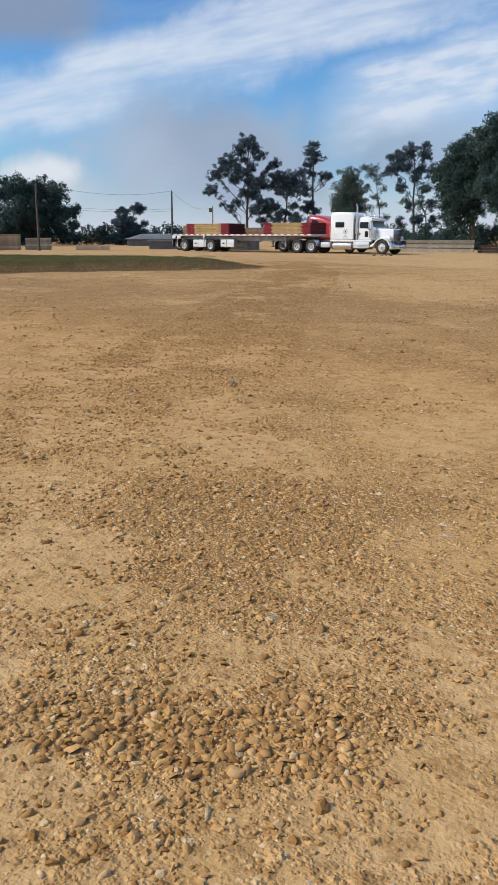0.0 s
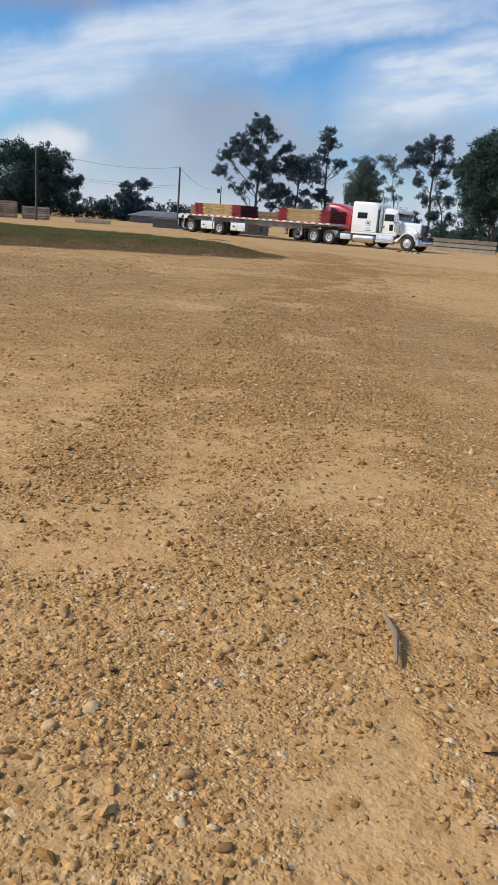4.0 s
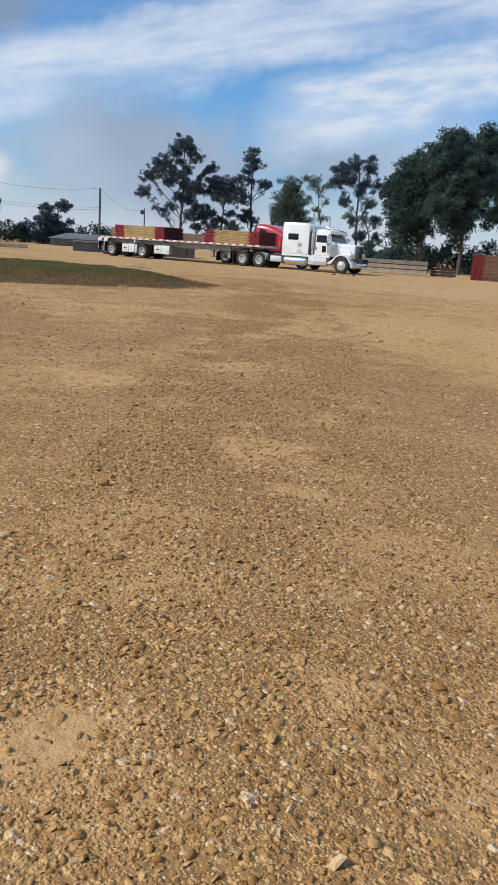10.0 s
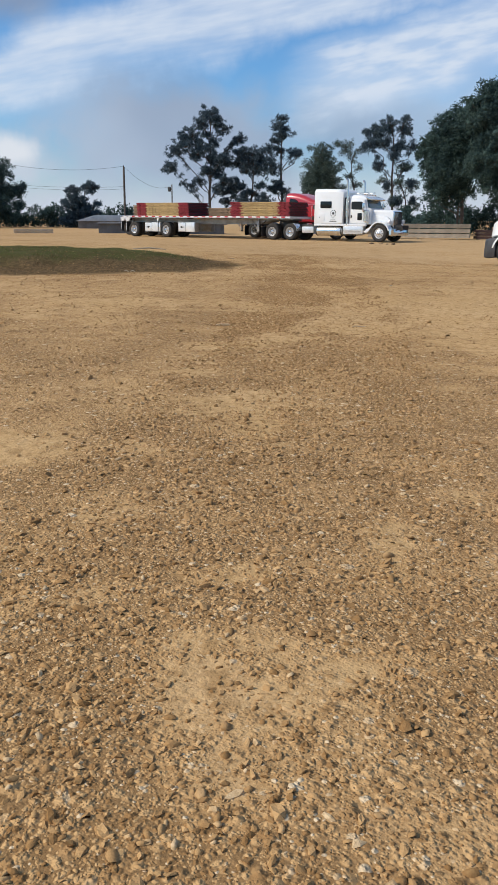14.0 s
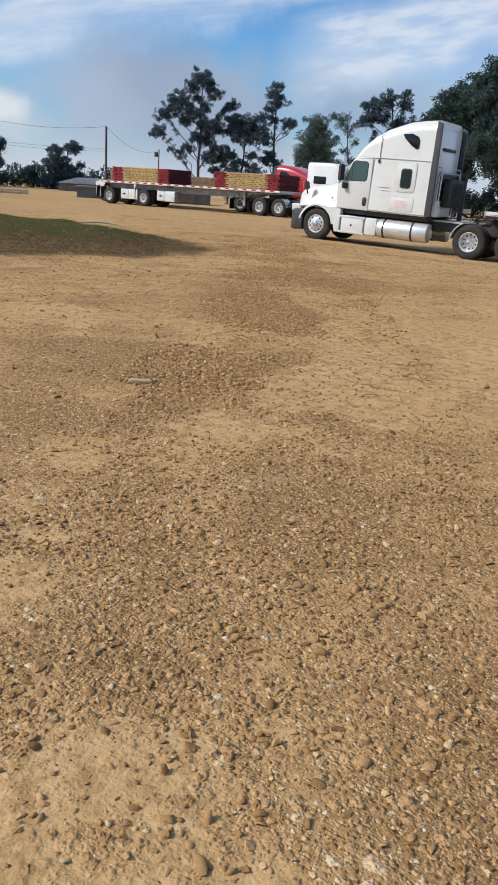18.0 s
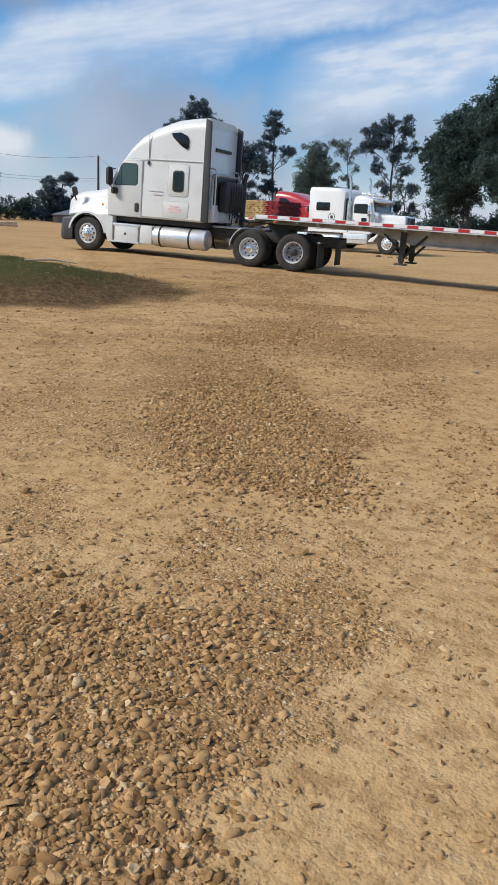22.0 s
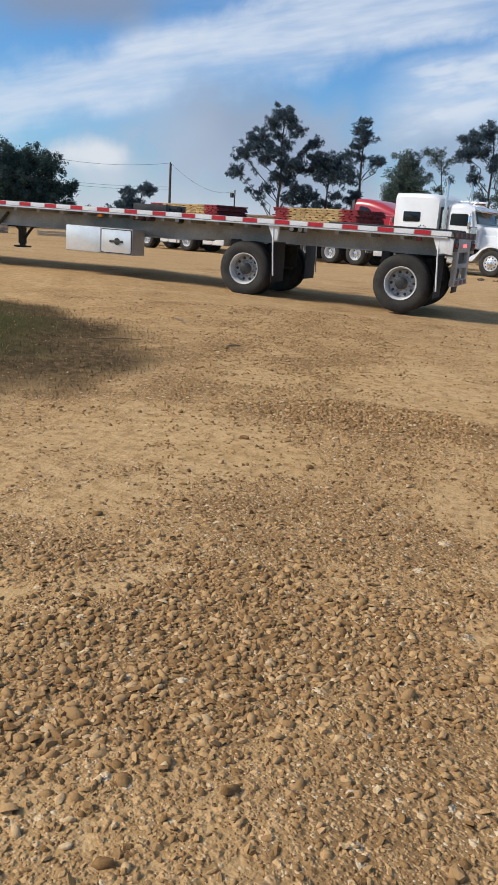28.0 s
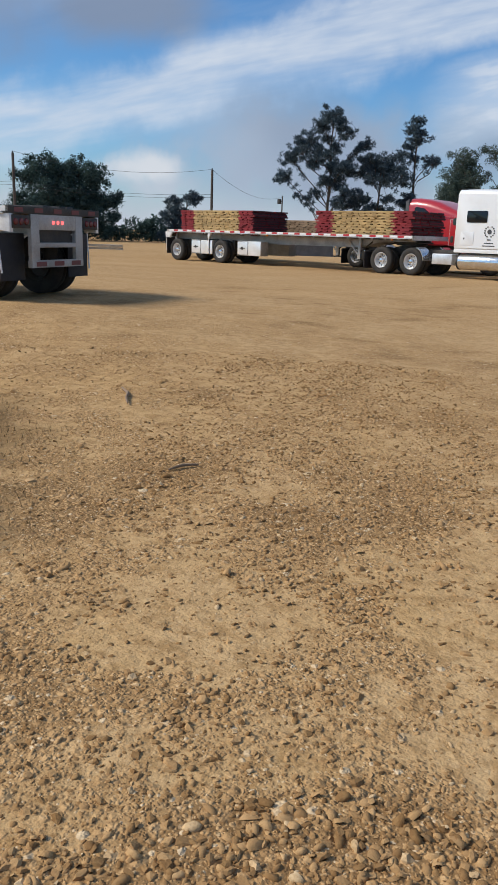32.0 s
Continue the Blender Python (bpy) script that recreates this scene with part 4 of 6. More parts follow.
        part("catwalk", box(1.05, xr - 0.1, -0.62, 0.62, 1.0, 1.05, 0.01), M["dull_alu"], top)
    part("chain_rack", box(1.72, 1.96, -0.88, 0.50, 1.44, 2.30, 0.05), M["black"], top, "black chain rack behind the cab")
    for k in range(5):
        part("hanging_chain", tube([(1.72, -0.65 + 0.2 * k, 2.2), (1.68, -0.65 + 0.2 * k, 1.8), (1.72, -0.63 + 0.2 * k, 1.1 + 0.1 * (k % 3))], 0.018, 6), M["frame"], top)
    part("exhaust", tube([(1.75, -0.95, 0.9), (1.75, -0.95, 2.4), (1.68, -0.95, 2.6)], 0.075, 12), M["grey_plastic"], top)
    for k in range(3):
        part("air_line", tube([(1.9, -0.2 + 0.15 * k, 1.55), (1.2, -0.25 + 0.15 * k, 1.2), (0.8, -0.2 + 0.12 * k, 1.25), (0.3, -0.1 + 0.1 * k, 1.5)], 0.018, 6), M["black"], top)
    wheels = [wheel(top, wb, s, False) for s in (1, -1)]
    wheels += [wheel(top, x, s, True, x > 0) for x in (0.66, -0.66) for s in (1, -1)]
    return top, wheels


M["pink"] = rough_mat("faded_red_decal", (0.70, 0.38, 0.36), (0.78, 0.62, 0.60), 30, 0.5, 0.05)
M["faded"] = rough_mat("faded_grey", (0.42, 0.42, 0.42), (0.55, 0.54, 0.52), 4, 0.5, 0.05)
HIGH_ROOF = [(4.94, 2.48), (4.80, 2.76), (4.55, 3.08), (4.20, 3.39), (3.78, 3.62), (3.10, 3.85), (2.60, 3.92), (2.17, 3.95)]
LOW_ROOF = [(4.94, 2.22), (4.76, 2.32), (4.45, 2.45), (4.00, 2.62), (3.40, 2.86), (2.90, 2.98), (2.40, 3.04), (2.05, 3.03)]


def long_nose_tractor(m):
    """The parked white conventional with a square bonnet and a box sleeper."""
    top = thing("truck_tractor", "white long-nosed sleeper tractor with chrome stacks, parked", "truck", m)
    P = M["white2"]
    chassis(top, 7.0, 8.2)
    part("sleeper", loft([(2.50, 1.16, 1.14, 1.06, 3.02, 0.10), (2.54, 1.19, 1.16, 1.05, 3.12, 0.16), (3.2, 1.19, 1.16, 1.05, 3.13, 0.18), (4.1, 1.19, 1.16, 1.05, 3.11, 0.20), (4.36, 1.19, 1.15, 1.05, 3.04, 0.22), (4.50, 1.16, 1.12, 1.07, 2.92, 0.24)], 6), P, top, "white box sleeper", 42)
    part("cab", loft([(4.86, 1.02, 0.98, 1.05, 2.70, 0.20), (5.0, 1.04, 1.00, 1.05, 2.78, 0.22), (5.5, 1.05, 1.00, 1.05, 2.78, 0.22), (5.98, 1.05, 0.96, 1.05, 2.60, 0.20), (6.12, 1.05, 0.95, 1.05, 2.02, 0.12), (6.30, 1.05, 0.92, 1.05, 1.93, 0.12)], 6), P, top, smooth=42)
    # dark block added where only shade lies between sleeper and cab
    part("cab_gap", box(4.46, 4.90, -0.94, 0.94, 1.05, 2.62, 0.08), M["grey_plastic"], top, "dark block standing in for shade between cab and sleeper")
    part("bonnet", loft([(6.28, 0.78, 0.70, 1.00, 1.92, 0.16), (6.8, 0.74, 0.66, 0.98, 1.90, 0.16), (7.45, 0.67, 0.59, 0.98, 1.87, 0.15), (7.62, 0.65, 0.57, 0.98, 1.84, 0.14)], 6), P, top, smooth=45)
    gr = part("grille", box(7.59, 7.69, -0.56, 0.56, 0.86, 1.84, 0.03), M["chrome"], top, "chrome grille")
    for k in range(11):
        part("grille_bar", box(7.68, 7.705, -0.50 + 0.1 * k - 0.012, -0.50 + 0.1 * k + 0.012, 0.92, 1.78), M["black"], gr)
    part("bumper", loft([(7.92, 1.05, 1.05, 0.40, 0.80, 0.04), (7.84, 1.20, 1.20, 0.38, 0.82, 0.04), (7.69, 1.22, 1.22, 0.38, 0.82, 0.04)], 4), M["chrome"], top, "chrome bumper", 40)
    part("windscreen", loft([(6.16, 0.86, 0.84, 1.98, 2.10, 0.04), (6.08, 0.92, 0.88, 2.0, 2.32, 0.05), (5.99, 0.92, 0.90, 2.1, 2.52, 0.05)], 4), M["windscreen"], top)
    part("sun_visor", slab([(5.98, 2.58), (6.32, 2.44), (6.33, 2.50), (6.0, 2.66)], -0.98, 0.98, 0.008), M["chrome"], top, "chrome sun visor")
    for k in range(5):
        part("roof_marker", box(5.72, 5.80, -0.7 + 0.35 * k - 0.03, -0.7 + 0.35 * k + 0.03, 2.75, 2.80, 0.012), M["dull_amber"], top)
    for s in (1, -1):
        # front wing, swept over the wheel
        wing = [(7.0 + 0.70 * math.cos(radians(a)), 0.50 + 0.72 * math.sin(radians(a))) for a in range(14, 151, 8)]
        wing += [(6.20, 0.78), (6.02, 0.62), (6.02, 0.56), (6.26, 0.56), (6.36, 0.72)]
        wing += [(7.0 + 0.63 * math.cos(radians(a)), 0.50 + 0.64 * math.sin(radians(a))) for a in range(150, 13, -8)]
        part("front_wing", slab(wing, s * 0.66, s * 1.20, 0.015), P, top, smooth=50)
        part("wing_filler", slab([(6.28, 1.0), (6.28, 1.60), (6.9, 1.58), (7.4, 1.45), (7.6, 1.2), (7.6, 0.98)], s * 0.60, s * 0.80, 0.05), P, top)
        part("headlight", lathe([(0.001, 0.05), (0.10, 0.04), (0.13, 0.0), (0.12, -0.12), (0.05, -0.18)], 20), M["lens"], top, "round chrome headlight").matrix_basis = pose(7.62, s * 0.98, 1.20, 0, 0, -90)
        part("door", slab([(4.98, 1.10), (6.00, 1.10), (6.02, 1.92), (5.92, 2.48), (5.06, 2.48), (4.98, 2.40)], s * 0.98, s * 1.062, 0.012), P, top)
        pane = [(5.06, 1.94), (5.82, 1.92), (5.78, 2.30), (5.72, 2.35), (5.11, 2.35), (5.06, 2.30)]
        fr = part("window_frame", slab([(5.44 + (x - 5.44) * 1.07, 2.16 + (z - 2.16) * 1.12) for x, z in pane], s * 1.04, s * 1.066, 0.004), M["black"], top)
        part("pane", slab(pane, s * 1.064, s * 1.070), M["glass"], fr)
        part("lower_window", slab(rounded(5.48, 5.78, 1.28, 1.70, 0.04), s * 1.04, s * 1.070, 0.006), M["glass"], top, "dark lower door window")
        part("door_handle", box(5.02, 5.10, s * 1.06, s * 1.085, 1.42, 1.58, 0.01), M["black"], top)
        part("bunk_window", slab(rounded(2.94, 3.72, 1.99, 2.39, 0.04), s * 1.15, s * 1.196, 0.006), M["glass"], top, "dark sleeper window")
        part("locker_door", slab(rounded(2.74, 3.26, 1.20, 1.66, 0.05), s * 1.16, s * 1.196, 0.005), P, top)
        part("locker_latch", box(2.86, 2.91, s * 1.19, s * 1.202, 1.40, 1.46), M["black"], top)
        # round emblem with illegible lettering on the sleeper
        for k in range(14):
            if k % 7 != 3:
                part("emblem_mark", box(-0.024, 0.024, -0.003, 0.003, 0.162, 0.205), M["black"], top).matrix_basis = pose(3.86, s * 1.193, 1.68, 0, 360 * k / 14 - 77, 0)
        part("emblem_disc", lathe([(0.085, 0), (0.085, 0.004), (0.001, 0.004)], 9), M["grey_plastic"], top, "small dark emblem").matrix_basis = pose(3.86, s * 1.193, 1.68, 0, 0, 0 if s > 0 else 180)
        for zz, hw in ((1.39, 0.07), (1.27, 0.17), (1.18, 0.24)):
            part("lettering_bar", box(3.86 - hw, 3.86 + hw, s * 1.19, s * 1.197, zz, zz + 0.032), M["grey_plastic"], top)
        part("exhaust_stack", tube([(4.80, s * 1.12, 1.0), (4.80, s * 1.12, 3.45), (4.77, s * 1.12, 3.60), (4.70, s * 1.12, 3.70)], 0.062, 14), M["chrome"], top, "tall chrome exhaust stack")
        part("heat_shield", tube([(4.80, s * 1.12, 1.5), (4.80, s * 1.12, 2.5)], 0.105, 14), M["chrome"], top)
        part("air_cleaner", tube([(6.12, s * 1.16, 1.16), (6.12, s * 1.16, 1.22), (6.12, s * 1.16, 1.84), (6.12, s * 1.16, 1.89)], [0.10, 0.17, 0.17, 0.12], 18), M["chrome"], top, "chrome air cleaner")
        part("mirror_bracket", tube([(5.95, s * 1.05, 2.42), (6.02, s * 1.34, 2.40), (6.02, s * 1.34, 1.70), (5.98, s * 1.05, 1.62)], 0.016, 8), M["chrome"], top)
        part("side_mirror", box(5.97, 6.04, s * 1.26, s * 1.44, 1.78, 2.28, 0.02), M["chrome"], top, "chrome side mirror")
        fuel_tank(top, 2.62, 4.48, s, 0.62, 0.29, M["chrome"], (0.03, 0.97))
        part("step_box", box(4.56, 5.92, s * 0.70, s * 1.16, 0.44, 0.92, 0.03), M["alu"], top, "bright step box")
        for k in range(5):
            part("tread_rib", box(4.62, 5.88, s * 1.158, s * 1.168, 0.48 + 0.034 * k, 0.494 + 0.034 * k), M["dull_alu"], top)
        part("step", box(4.58, 5.90, s * 1.10, s * 1.20, 0.66, 0.69, 0.008), M["alu"], top)
        part("battery_box", box(1.62, 2.46, s * 0.72, s * 1.16, 0.48, 0.86, 0.03), M["alu"], top, "bright aluminium box")
        part("cab_skirt", box(2.5, 6.1, s * 0.95, s * 1.17, 0.93, 1.06, 0.02), P, top)
        part("air_horn", tube([(5.1, s * 0.45, 2.86), (5.75, s * 0.45, 2.88), (5.85, s * 0.45, 2.88)], [0.025, 0.035, 0.07], 10), M["chrome"], top)
        quarter_fender(top, 0.68, s, M["chrome"])
    ws = [wheel(top, 7.0, s, False) for s in (1, -1)]
    ws += [wheel(top, x, s, True) for x in (0.68, -0.68) for s in (1, -1)]
    return top


# ---- flatbed trailers ----
TAPE = {}
for key, half in (("tape_red", 0.14), ("tape_white", 0.17), ("tape_dull", 0.14)):
    TAPE[key] = mesh_of("tape", box(-half, half, -0.0015, 0.0015, -0.038, 0.038), M[key])


def flatbed(m, label, front, ax1, ax2, end, boxes, legs, lit, group=""):
    """A spread-axle flatbed; origin on the ground under the kingpin, nose towards +x."""
    top = thing("flatbed_trailer", label, "trailer", m, group)
    steel = M["frame"] if lit else M["dull_alu"]
    hw = 1.29
    nplank = 12
    for k in range(nplank):
        y0 = -hw + 0.05 + k * (2 * hw - 0.1) / nplank
        part("deck_plank", box(end + 0.03, front - 0.03, y0 + 0.004, y0 + (2 * hw - 0.1) / nplank - 0.004, 1.405, 1.462), M["deck"], top)
    for s in (1, -1):
        part("side_rail", slab([(end, 1.38), (front, 1.38), (front, 1.472), (end, 1.472)], s * (hw - 0.055), s * hw, 0.008), M["dull_alu"], top)
        part("rub_rail", box(end + 0.1, front - 0.05, s * (hw - 0.02), s * (hw + 0.012), 1.352, 1.376, 0.004), M["alu"], top)
        x, k = front - 0.22, 0
        while x > end + 0.1:
            key = "tape_red" if k % 2 else "tape_white"
            t = part("reflective_tape", TAPE[key], None, top, "red reflective tape" if k % 2 else "white reflective tape")
            t.matrix_basis = pose(x, s * (hw + 0.0035), 1.428)
            x, k = x - 0.325, k + 1
        # main beam, deeper behind the gooseneck
        web = [(front - 0.3, 1.37), (front - 0.3, 1.24), (legs + 1.0, 1.22), (legs - 0.2, 0.98), (ax1 + 1.5, 0.96), (ax1 + 0.3, 1.05), (end + 0.05, 1.06), (end + 0.05, 1.37)]
        part("main_beam", slab(web, s * 0.52, s * 0.56), M["beam"], top, "scuffed aluminium main beam")
        part("beam_flange", slab([(legs - 0.2, 0.96), (ax1 + 1.5, 0.94), (ax1 + 1.5, 0.965), (legs - 0.2, 0.985)], s * 0.46, s * 0.62), M["beam"], top)
        part("beam_flange", slab([(ax1 + 0.3, 1.03), (end + 0.05, 1.04), (end + 0.05, 1.062), (ax1 + 0.3, 1.052)], s * 0.46, s * 0.62), M["beam"], top)
        leg = part("landing_leg", box(legs - 0.07, legs + 0.07, s * 0.66 - 0.07, s * 0.66 + 0.07, 0.50, 1.3, 0.01), steel, top, "landing leg" if lit else "bright landing leg")
        part("foot", box(legs - 0.16, legs + 0.16, s * 0.66 - 0.14, s * 0.66 + 0.14, 0.42, 0.46, 0.01), M["frame"], leg)
        part("leg_piston", box(legs - 0.05, legs + 0.05, s * 0.66 - 0.05, s * 0.66 + 0.05, 0.45, 0.52), M["frame"], leg)
        part("leg_brace", tube([(legs - 0.05, s * 0.66, 0.62), (legs - 0.62, s * 0.6, 1.22)], 0.034, 8), steel, top)
        part("leg_brace", tube([(legs + 0.05, s * 0.66, 0.80), (legs + 0.55, s * 0.6, 1.2)], 0.024, 8), M["frame"], top)
        for xx in (ax1, ax2):
            part("mud_flap", box(xx - 0.63, xx - 0.615, s * 0.62, s * 1.24, 0.32, 1.06, 0.004), M["flap"], top, "dark rubber mud flap")
            part("flap_trim", tube([(xx - 0.61, s * 1.26, 1.33), (xx - 0.62, s * 1.265, 1.0), (xx - 0.66, s * 1.25, 0.45)], 0.014, 6), M["tape_white"], top)
            part("flap_bracket", slab([(xx - 0.50, 1.36), (xx - 0.72, 1.36), (xx - 0.70, 1.10), (xx - 0.62, 1.08)], s * 1.18, s * 1.26, 0.008), M["tape_white"], top)
            part("air_bag", tube([(xx - 0.35, s * 0.5, 0.55), (xx - 0.35, s * 0.5, 0.98)], 0.13, 12), M["rubber"], top)
            part("hanger", box(xx + 0.35, xx + 0.52, s * 0.42, s * 0.66, 0.55, 1.05, 0.02), M["frame"], top)
            part("trailing_arm", box(xx - 0.4, xx + 0.48, s * 0.48, s * 0.58, 0.50, 0.62, 0.02), M["frame"], top)
        for k, xx in enumerate((ax1 + 2.42, ax1 + 2.26, ax1 + 2.10, ax1 + 1.45, ax1 - 0.95, ax1 - 1.12)):
            part("strap_winch", tube([(xx, s * 1.02, 1.32), (xx, s * 1.22, 1.32)], 0.055, 12), M["frame"], top)
            part("winch_end", lathe([(0.001, 0.012), (0.04, 0.01), (0.045, 0)], 12), M["dark_red"] if k < 3 else M["dull_alu"], top).matrix_basis = pose(xx, s * 1.22, 1.32, 0, 0, 0 if s > 0 else 180)
        for xx in (-0.15, end / 2, end + 0.6):
            part("marker_lamp", box(xx - 0.05, xx + 0.05, s * 1.20, s * 1.27, 1.28, 1.34, 0.012), M["amber"] if xx > end + 1 else M["dark_red"], top)
        for bx0, bx1, bz0, bz1 in boxes if not lit or s > 0 else ():
            split = bx0 + 0.46 * (bx1 - bx0)
            tb = part("toolbox", box(bx0, bx1, s * 0.72, s * 1.20, bz0, bz1, 0.012), M["dull_alu"], top, "dented bright aluminium toolbox")
            part("toolbox_front", slab(rounded(split + 0.02, bx1 - 0.01, bz0 + 0.015, bz1 - 0.015, 0.02), s * 1.195, s * 1.212, 0.004), M["bright_alu"], tb)
            part("door_seal", slab(rounded(bx0 + 0.015, split, bz0 + 0.02, bz1 - 0.02, 0.02), s * 1.195, s * 1.206), M["black"], tb)
            door = part("toolbox_door", slab(rounded(bx0 + 0.030, split - 0.015, bz0 + 0.036, bz1 - 0.036, 0.03), s * 1.195, s * 1.218, 0.006), M["bright_alu"], tb)
            zc, xc = (bz0 + bz1) / 2, (bx0 + split) / 2
            part("latch", slab(rounded(xc - 0.16, xc + 0.16, zc - 0.022, zc + 0.022, 0.02), s * 1.212, s * 1.236, 0.005), M["frame"], tb)
            part("latch_plate", lathe([(0.07, 0.0), (0.07, 0.012), (0.001, 0.014)], 16, 0, 0), M["black"], tb).matrix_basis = pose(xc - 0.02, s * 1.214, zc, 0, 0, 0 if s > 0 else 180)
        # corner at the tail
        part("tail_gusset", slab([(end, 1.36), (end + 0.34, 1.36), (end + 0.26, 1.22), (end + 0.16, 1.10), (end, 1.08)], s * 1.18, s * 1.27, 0.008), M["tape_white"], top)
        for k in range(3):
            part("tail_lamp", lathe([(0.001, 0.02), (0.045, 0.018), (0.055, 0)], 16), M["dark_red"], top, "dark red tail lamp").matrix_basis = pose(end - 0.01, s * (0.86 + 0.135 * k), 1.24, 0, 0, 90)
        part("lamp_box", box(end - 0.01, end + 0.05, s * 0.76, s * 1.22, 1.14, 1.34, 0.01), M["frame"], top)
        part("bumper_post", box(end - 0.005, end + 0.07, s * 0.52, s * 0.74, 0.56, 1.36, 0.01), M["beam"], top)
    n = int((front - end) / 0.6)
    cm = mesh_of("crossmember", box(-0.035, 0.035, -hw + 0.06, hw - 0.06, 1.29, 1.402), M["beam"])
    for k in range(n):
        part("crossmember", cm, None, top).matrix_basis = pose(end + 0.3 + k * 0.6, 0, 0)
    part("tail_beam", box(end - 0.004, end + 0.05, -hw, hw, 1.36, 1.475, 0.006), M["frame"] if lit else M["beam"], top)
    for k in range(5):
        t = part("reflective_tape", TAPE["tape_dull"], None, top, "dull red reflective tape")
        t.matrix_basis = pose(end - 0.008, -1.04 + 0.52 * k, 1.42, 0, 0, 90) @ Matrix.Diagonal((0.8, 1, 0.9, 1))
    part("tail_plate", box(end, end + 0.03, -0.52, 0.52, 1.12, 1.36, 0.006), M["beam"], top)
    for k in range(3):
        part("centre_lamp", lathe([(0.001, 0.018), (0.026, 0.016), (0.032, 0)], 14), M["lit_red"] if lit else M["dark_red"], top, "lit red marker lamp").matrix_basis = pose(end - 0.002, -0.13 + 0.13 * k, 1.24, 0, 0, 90)
    part("bumper_bar", box(end - 0.01, end + 0.08, -0.74, 0.74, 0.52, 0.64, 0.012), M["beam"], top)
    for k in range(3):
        t = part("reflective_tape", TAPE["tape_dull"], None, top, "dull red reflective tape")
        t.matrix_basis = pose(end - 0.014, -0.5 + 0.5 * k, 0.58, 0, 0, 90)
    part("bumper_bar", box(end, end + 0.06, -0.70, 0.70, 0.84, 0.92, 0.01), M["beam"], top)
    part("bumper_plate", box(end + 0.06, end + 0.08, -0.5, 0.5, 0.92, 1.12), M["frame"], top)
    part("front_header", box(front - 0.03, front, -hw, hw, 1.30, 1.475, 0.006), M["dull_alu"], top)
    part("kingpin_plate", box(-0.5, front - 0.2, -0.55, 0.55, 1.18, 1.24, 0.01), M["frame"], top)
    for xx in (ax1, ax2):
        axle(top, xx, 0.85)
    ws = [wheel(top, xx, s, True, not lit) for xx in (ax1, ax2) for s in (1, -1)]
    return top, ws


# ---- rigs ----
PARKED_X, PARKED_Y = 12.83, 1.10
long_nose_tractor(pose(PARKED_X, PARKED_Y, 0))
flatbed(pose(PARKED_X, PARKED_Y, 0), "parked flatbed trailer carrying two stacks of red-ended timber mats", 0.82, -9.78, -12.83, -13.38, ((-11.68, -10.22, 0.38, 1.02), (-8.55, -7.08, 0.40, 1.04)), -2.05, False)
RED_Y = 4.7
red_rig, _ = aero_tractor("red_truck_tractor", "red sleeper tractor parked behind the white one", M["red"], pose(8.95, RED_Y, 0), LOW_ROOF, 5.96, False)
flatbed(pose(8.95, RED_Y, 0), "second parked flatbed trailer with brown timber stacks", 0.82, -9.8, -12.85, -13.4, ((-8.6, -7.1, 0.4, 1.04),), -2.05, False)
lorry, lorry_wheels = aero_tractor("truck_tractor", "dusty white high-roof sleeper tractor crossing the yard", M["white"], None, HIGH_ROOF, 5.96)
trailer, trailer_wheels = flatbed(None, "empty flatbed trailer with red and white side tape", 0.45, -10.36, -13.43, -14.29, ((-7.90, -6.28, 0.56, 1.08),), -3.65, True)


# dark blocking timbers lie on the empty deck and ride with it
CARGO = []
for bx0, bx1, bh in ((-8.05, -7.15, 0.15), (-14.10, -11.60, 0.05)):
    top = thing("blocking_timbers", "dark blocking timbers lying on the empty deck", "lumber", None, "blocking timbers")
    for k in range(4):
        part("timber", box(bx0 + 0.02 * k, bx1 - 0.03 * (k % 2), -0.75 + 0.2 * k, -0.57 + 0.2 * k, 1.464, 1.464 + (bh if k != 2 else 0.6 * bh), 0.008), M["black"], top)
    CARGO.append(top)


# ---- timber ----
def stack_of_mats(x0, x1, y, z, layers, label, wood=("mat_wood", "mat_cross", "mat_red"), width=2.36, parent_group="stacked timber mats", turn=0.0):
    """Timber mats: long boards with cross boards between, laid up in courses."""
    length = x1 - x0
    top = thing("timber_mat_stack", label, "lumber", pose((x0 + x1) / 2, y, z, 0, 0, turn), parent_group)
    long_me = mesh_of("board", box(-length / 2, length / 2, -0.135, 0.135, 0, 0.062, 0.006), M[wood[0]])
    cross = [mesh_of("cross_board", box(-0.11, 0.11, -width / 2, width / 2, 0, 0.040, 0.004), M[w_]) for w_ in (wood[1], wood[2])]
    nb = 8
    for k in range(layers):
        zz = k * 0.106
        shift = 0.05 * math.sin(k * 2.3)
        for b in range(nb):
            ob = part("board", long_me, None, top)
            ob.matrix_basis = pose(shift + random.uniform(-0.04, 0.04), -width / 2 + 0.148 + b * (width - 0.296) / (nb - 1), zz)
        if k < layers - 1:
            ncr = int(length / 0.30)
            for c in range(ncr):
                xx = -length / 2 + 0.2 + c * (length - 0.4) / (ncr - 1)
                ob = part("cross_board", cross[1 if abs(xx) > length / 2 - 0.88 else 0], None, top)
                ob.matrix_basis = pose(xx + shift + random.uniform(-0.06, 0.06), random.uniform(-0.03, 0.03), zz + 0.064)
    return top


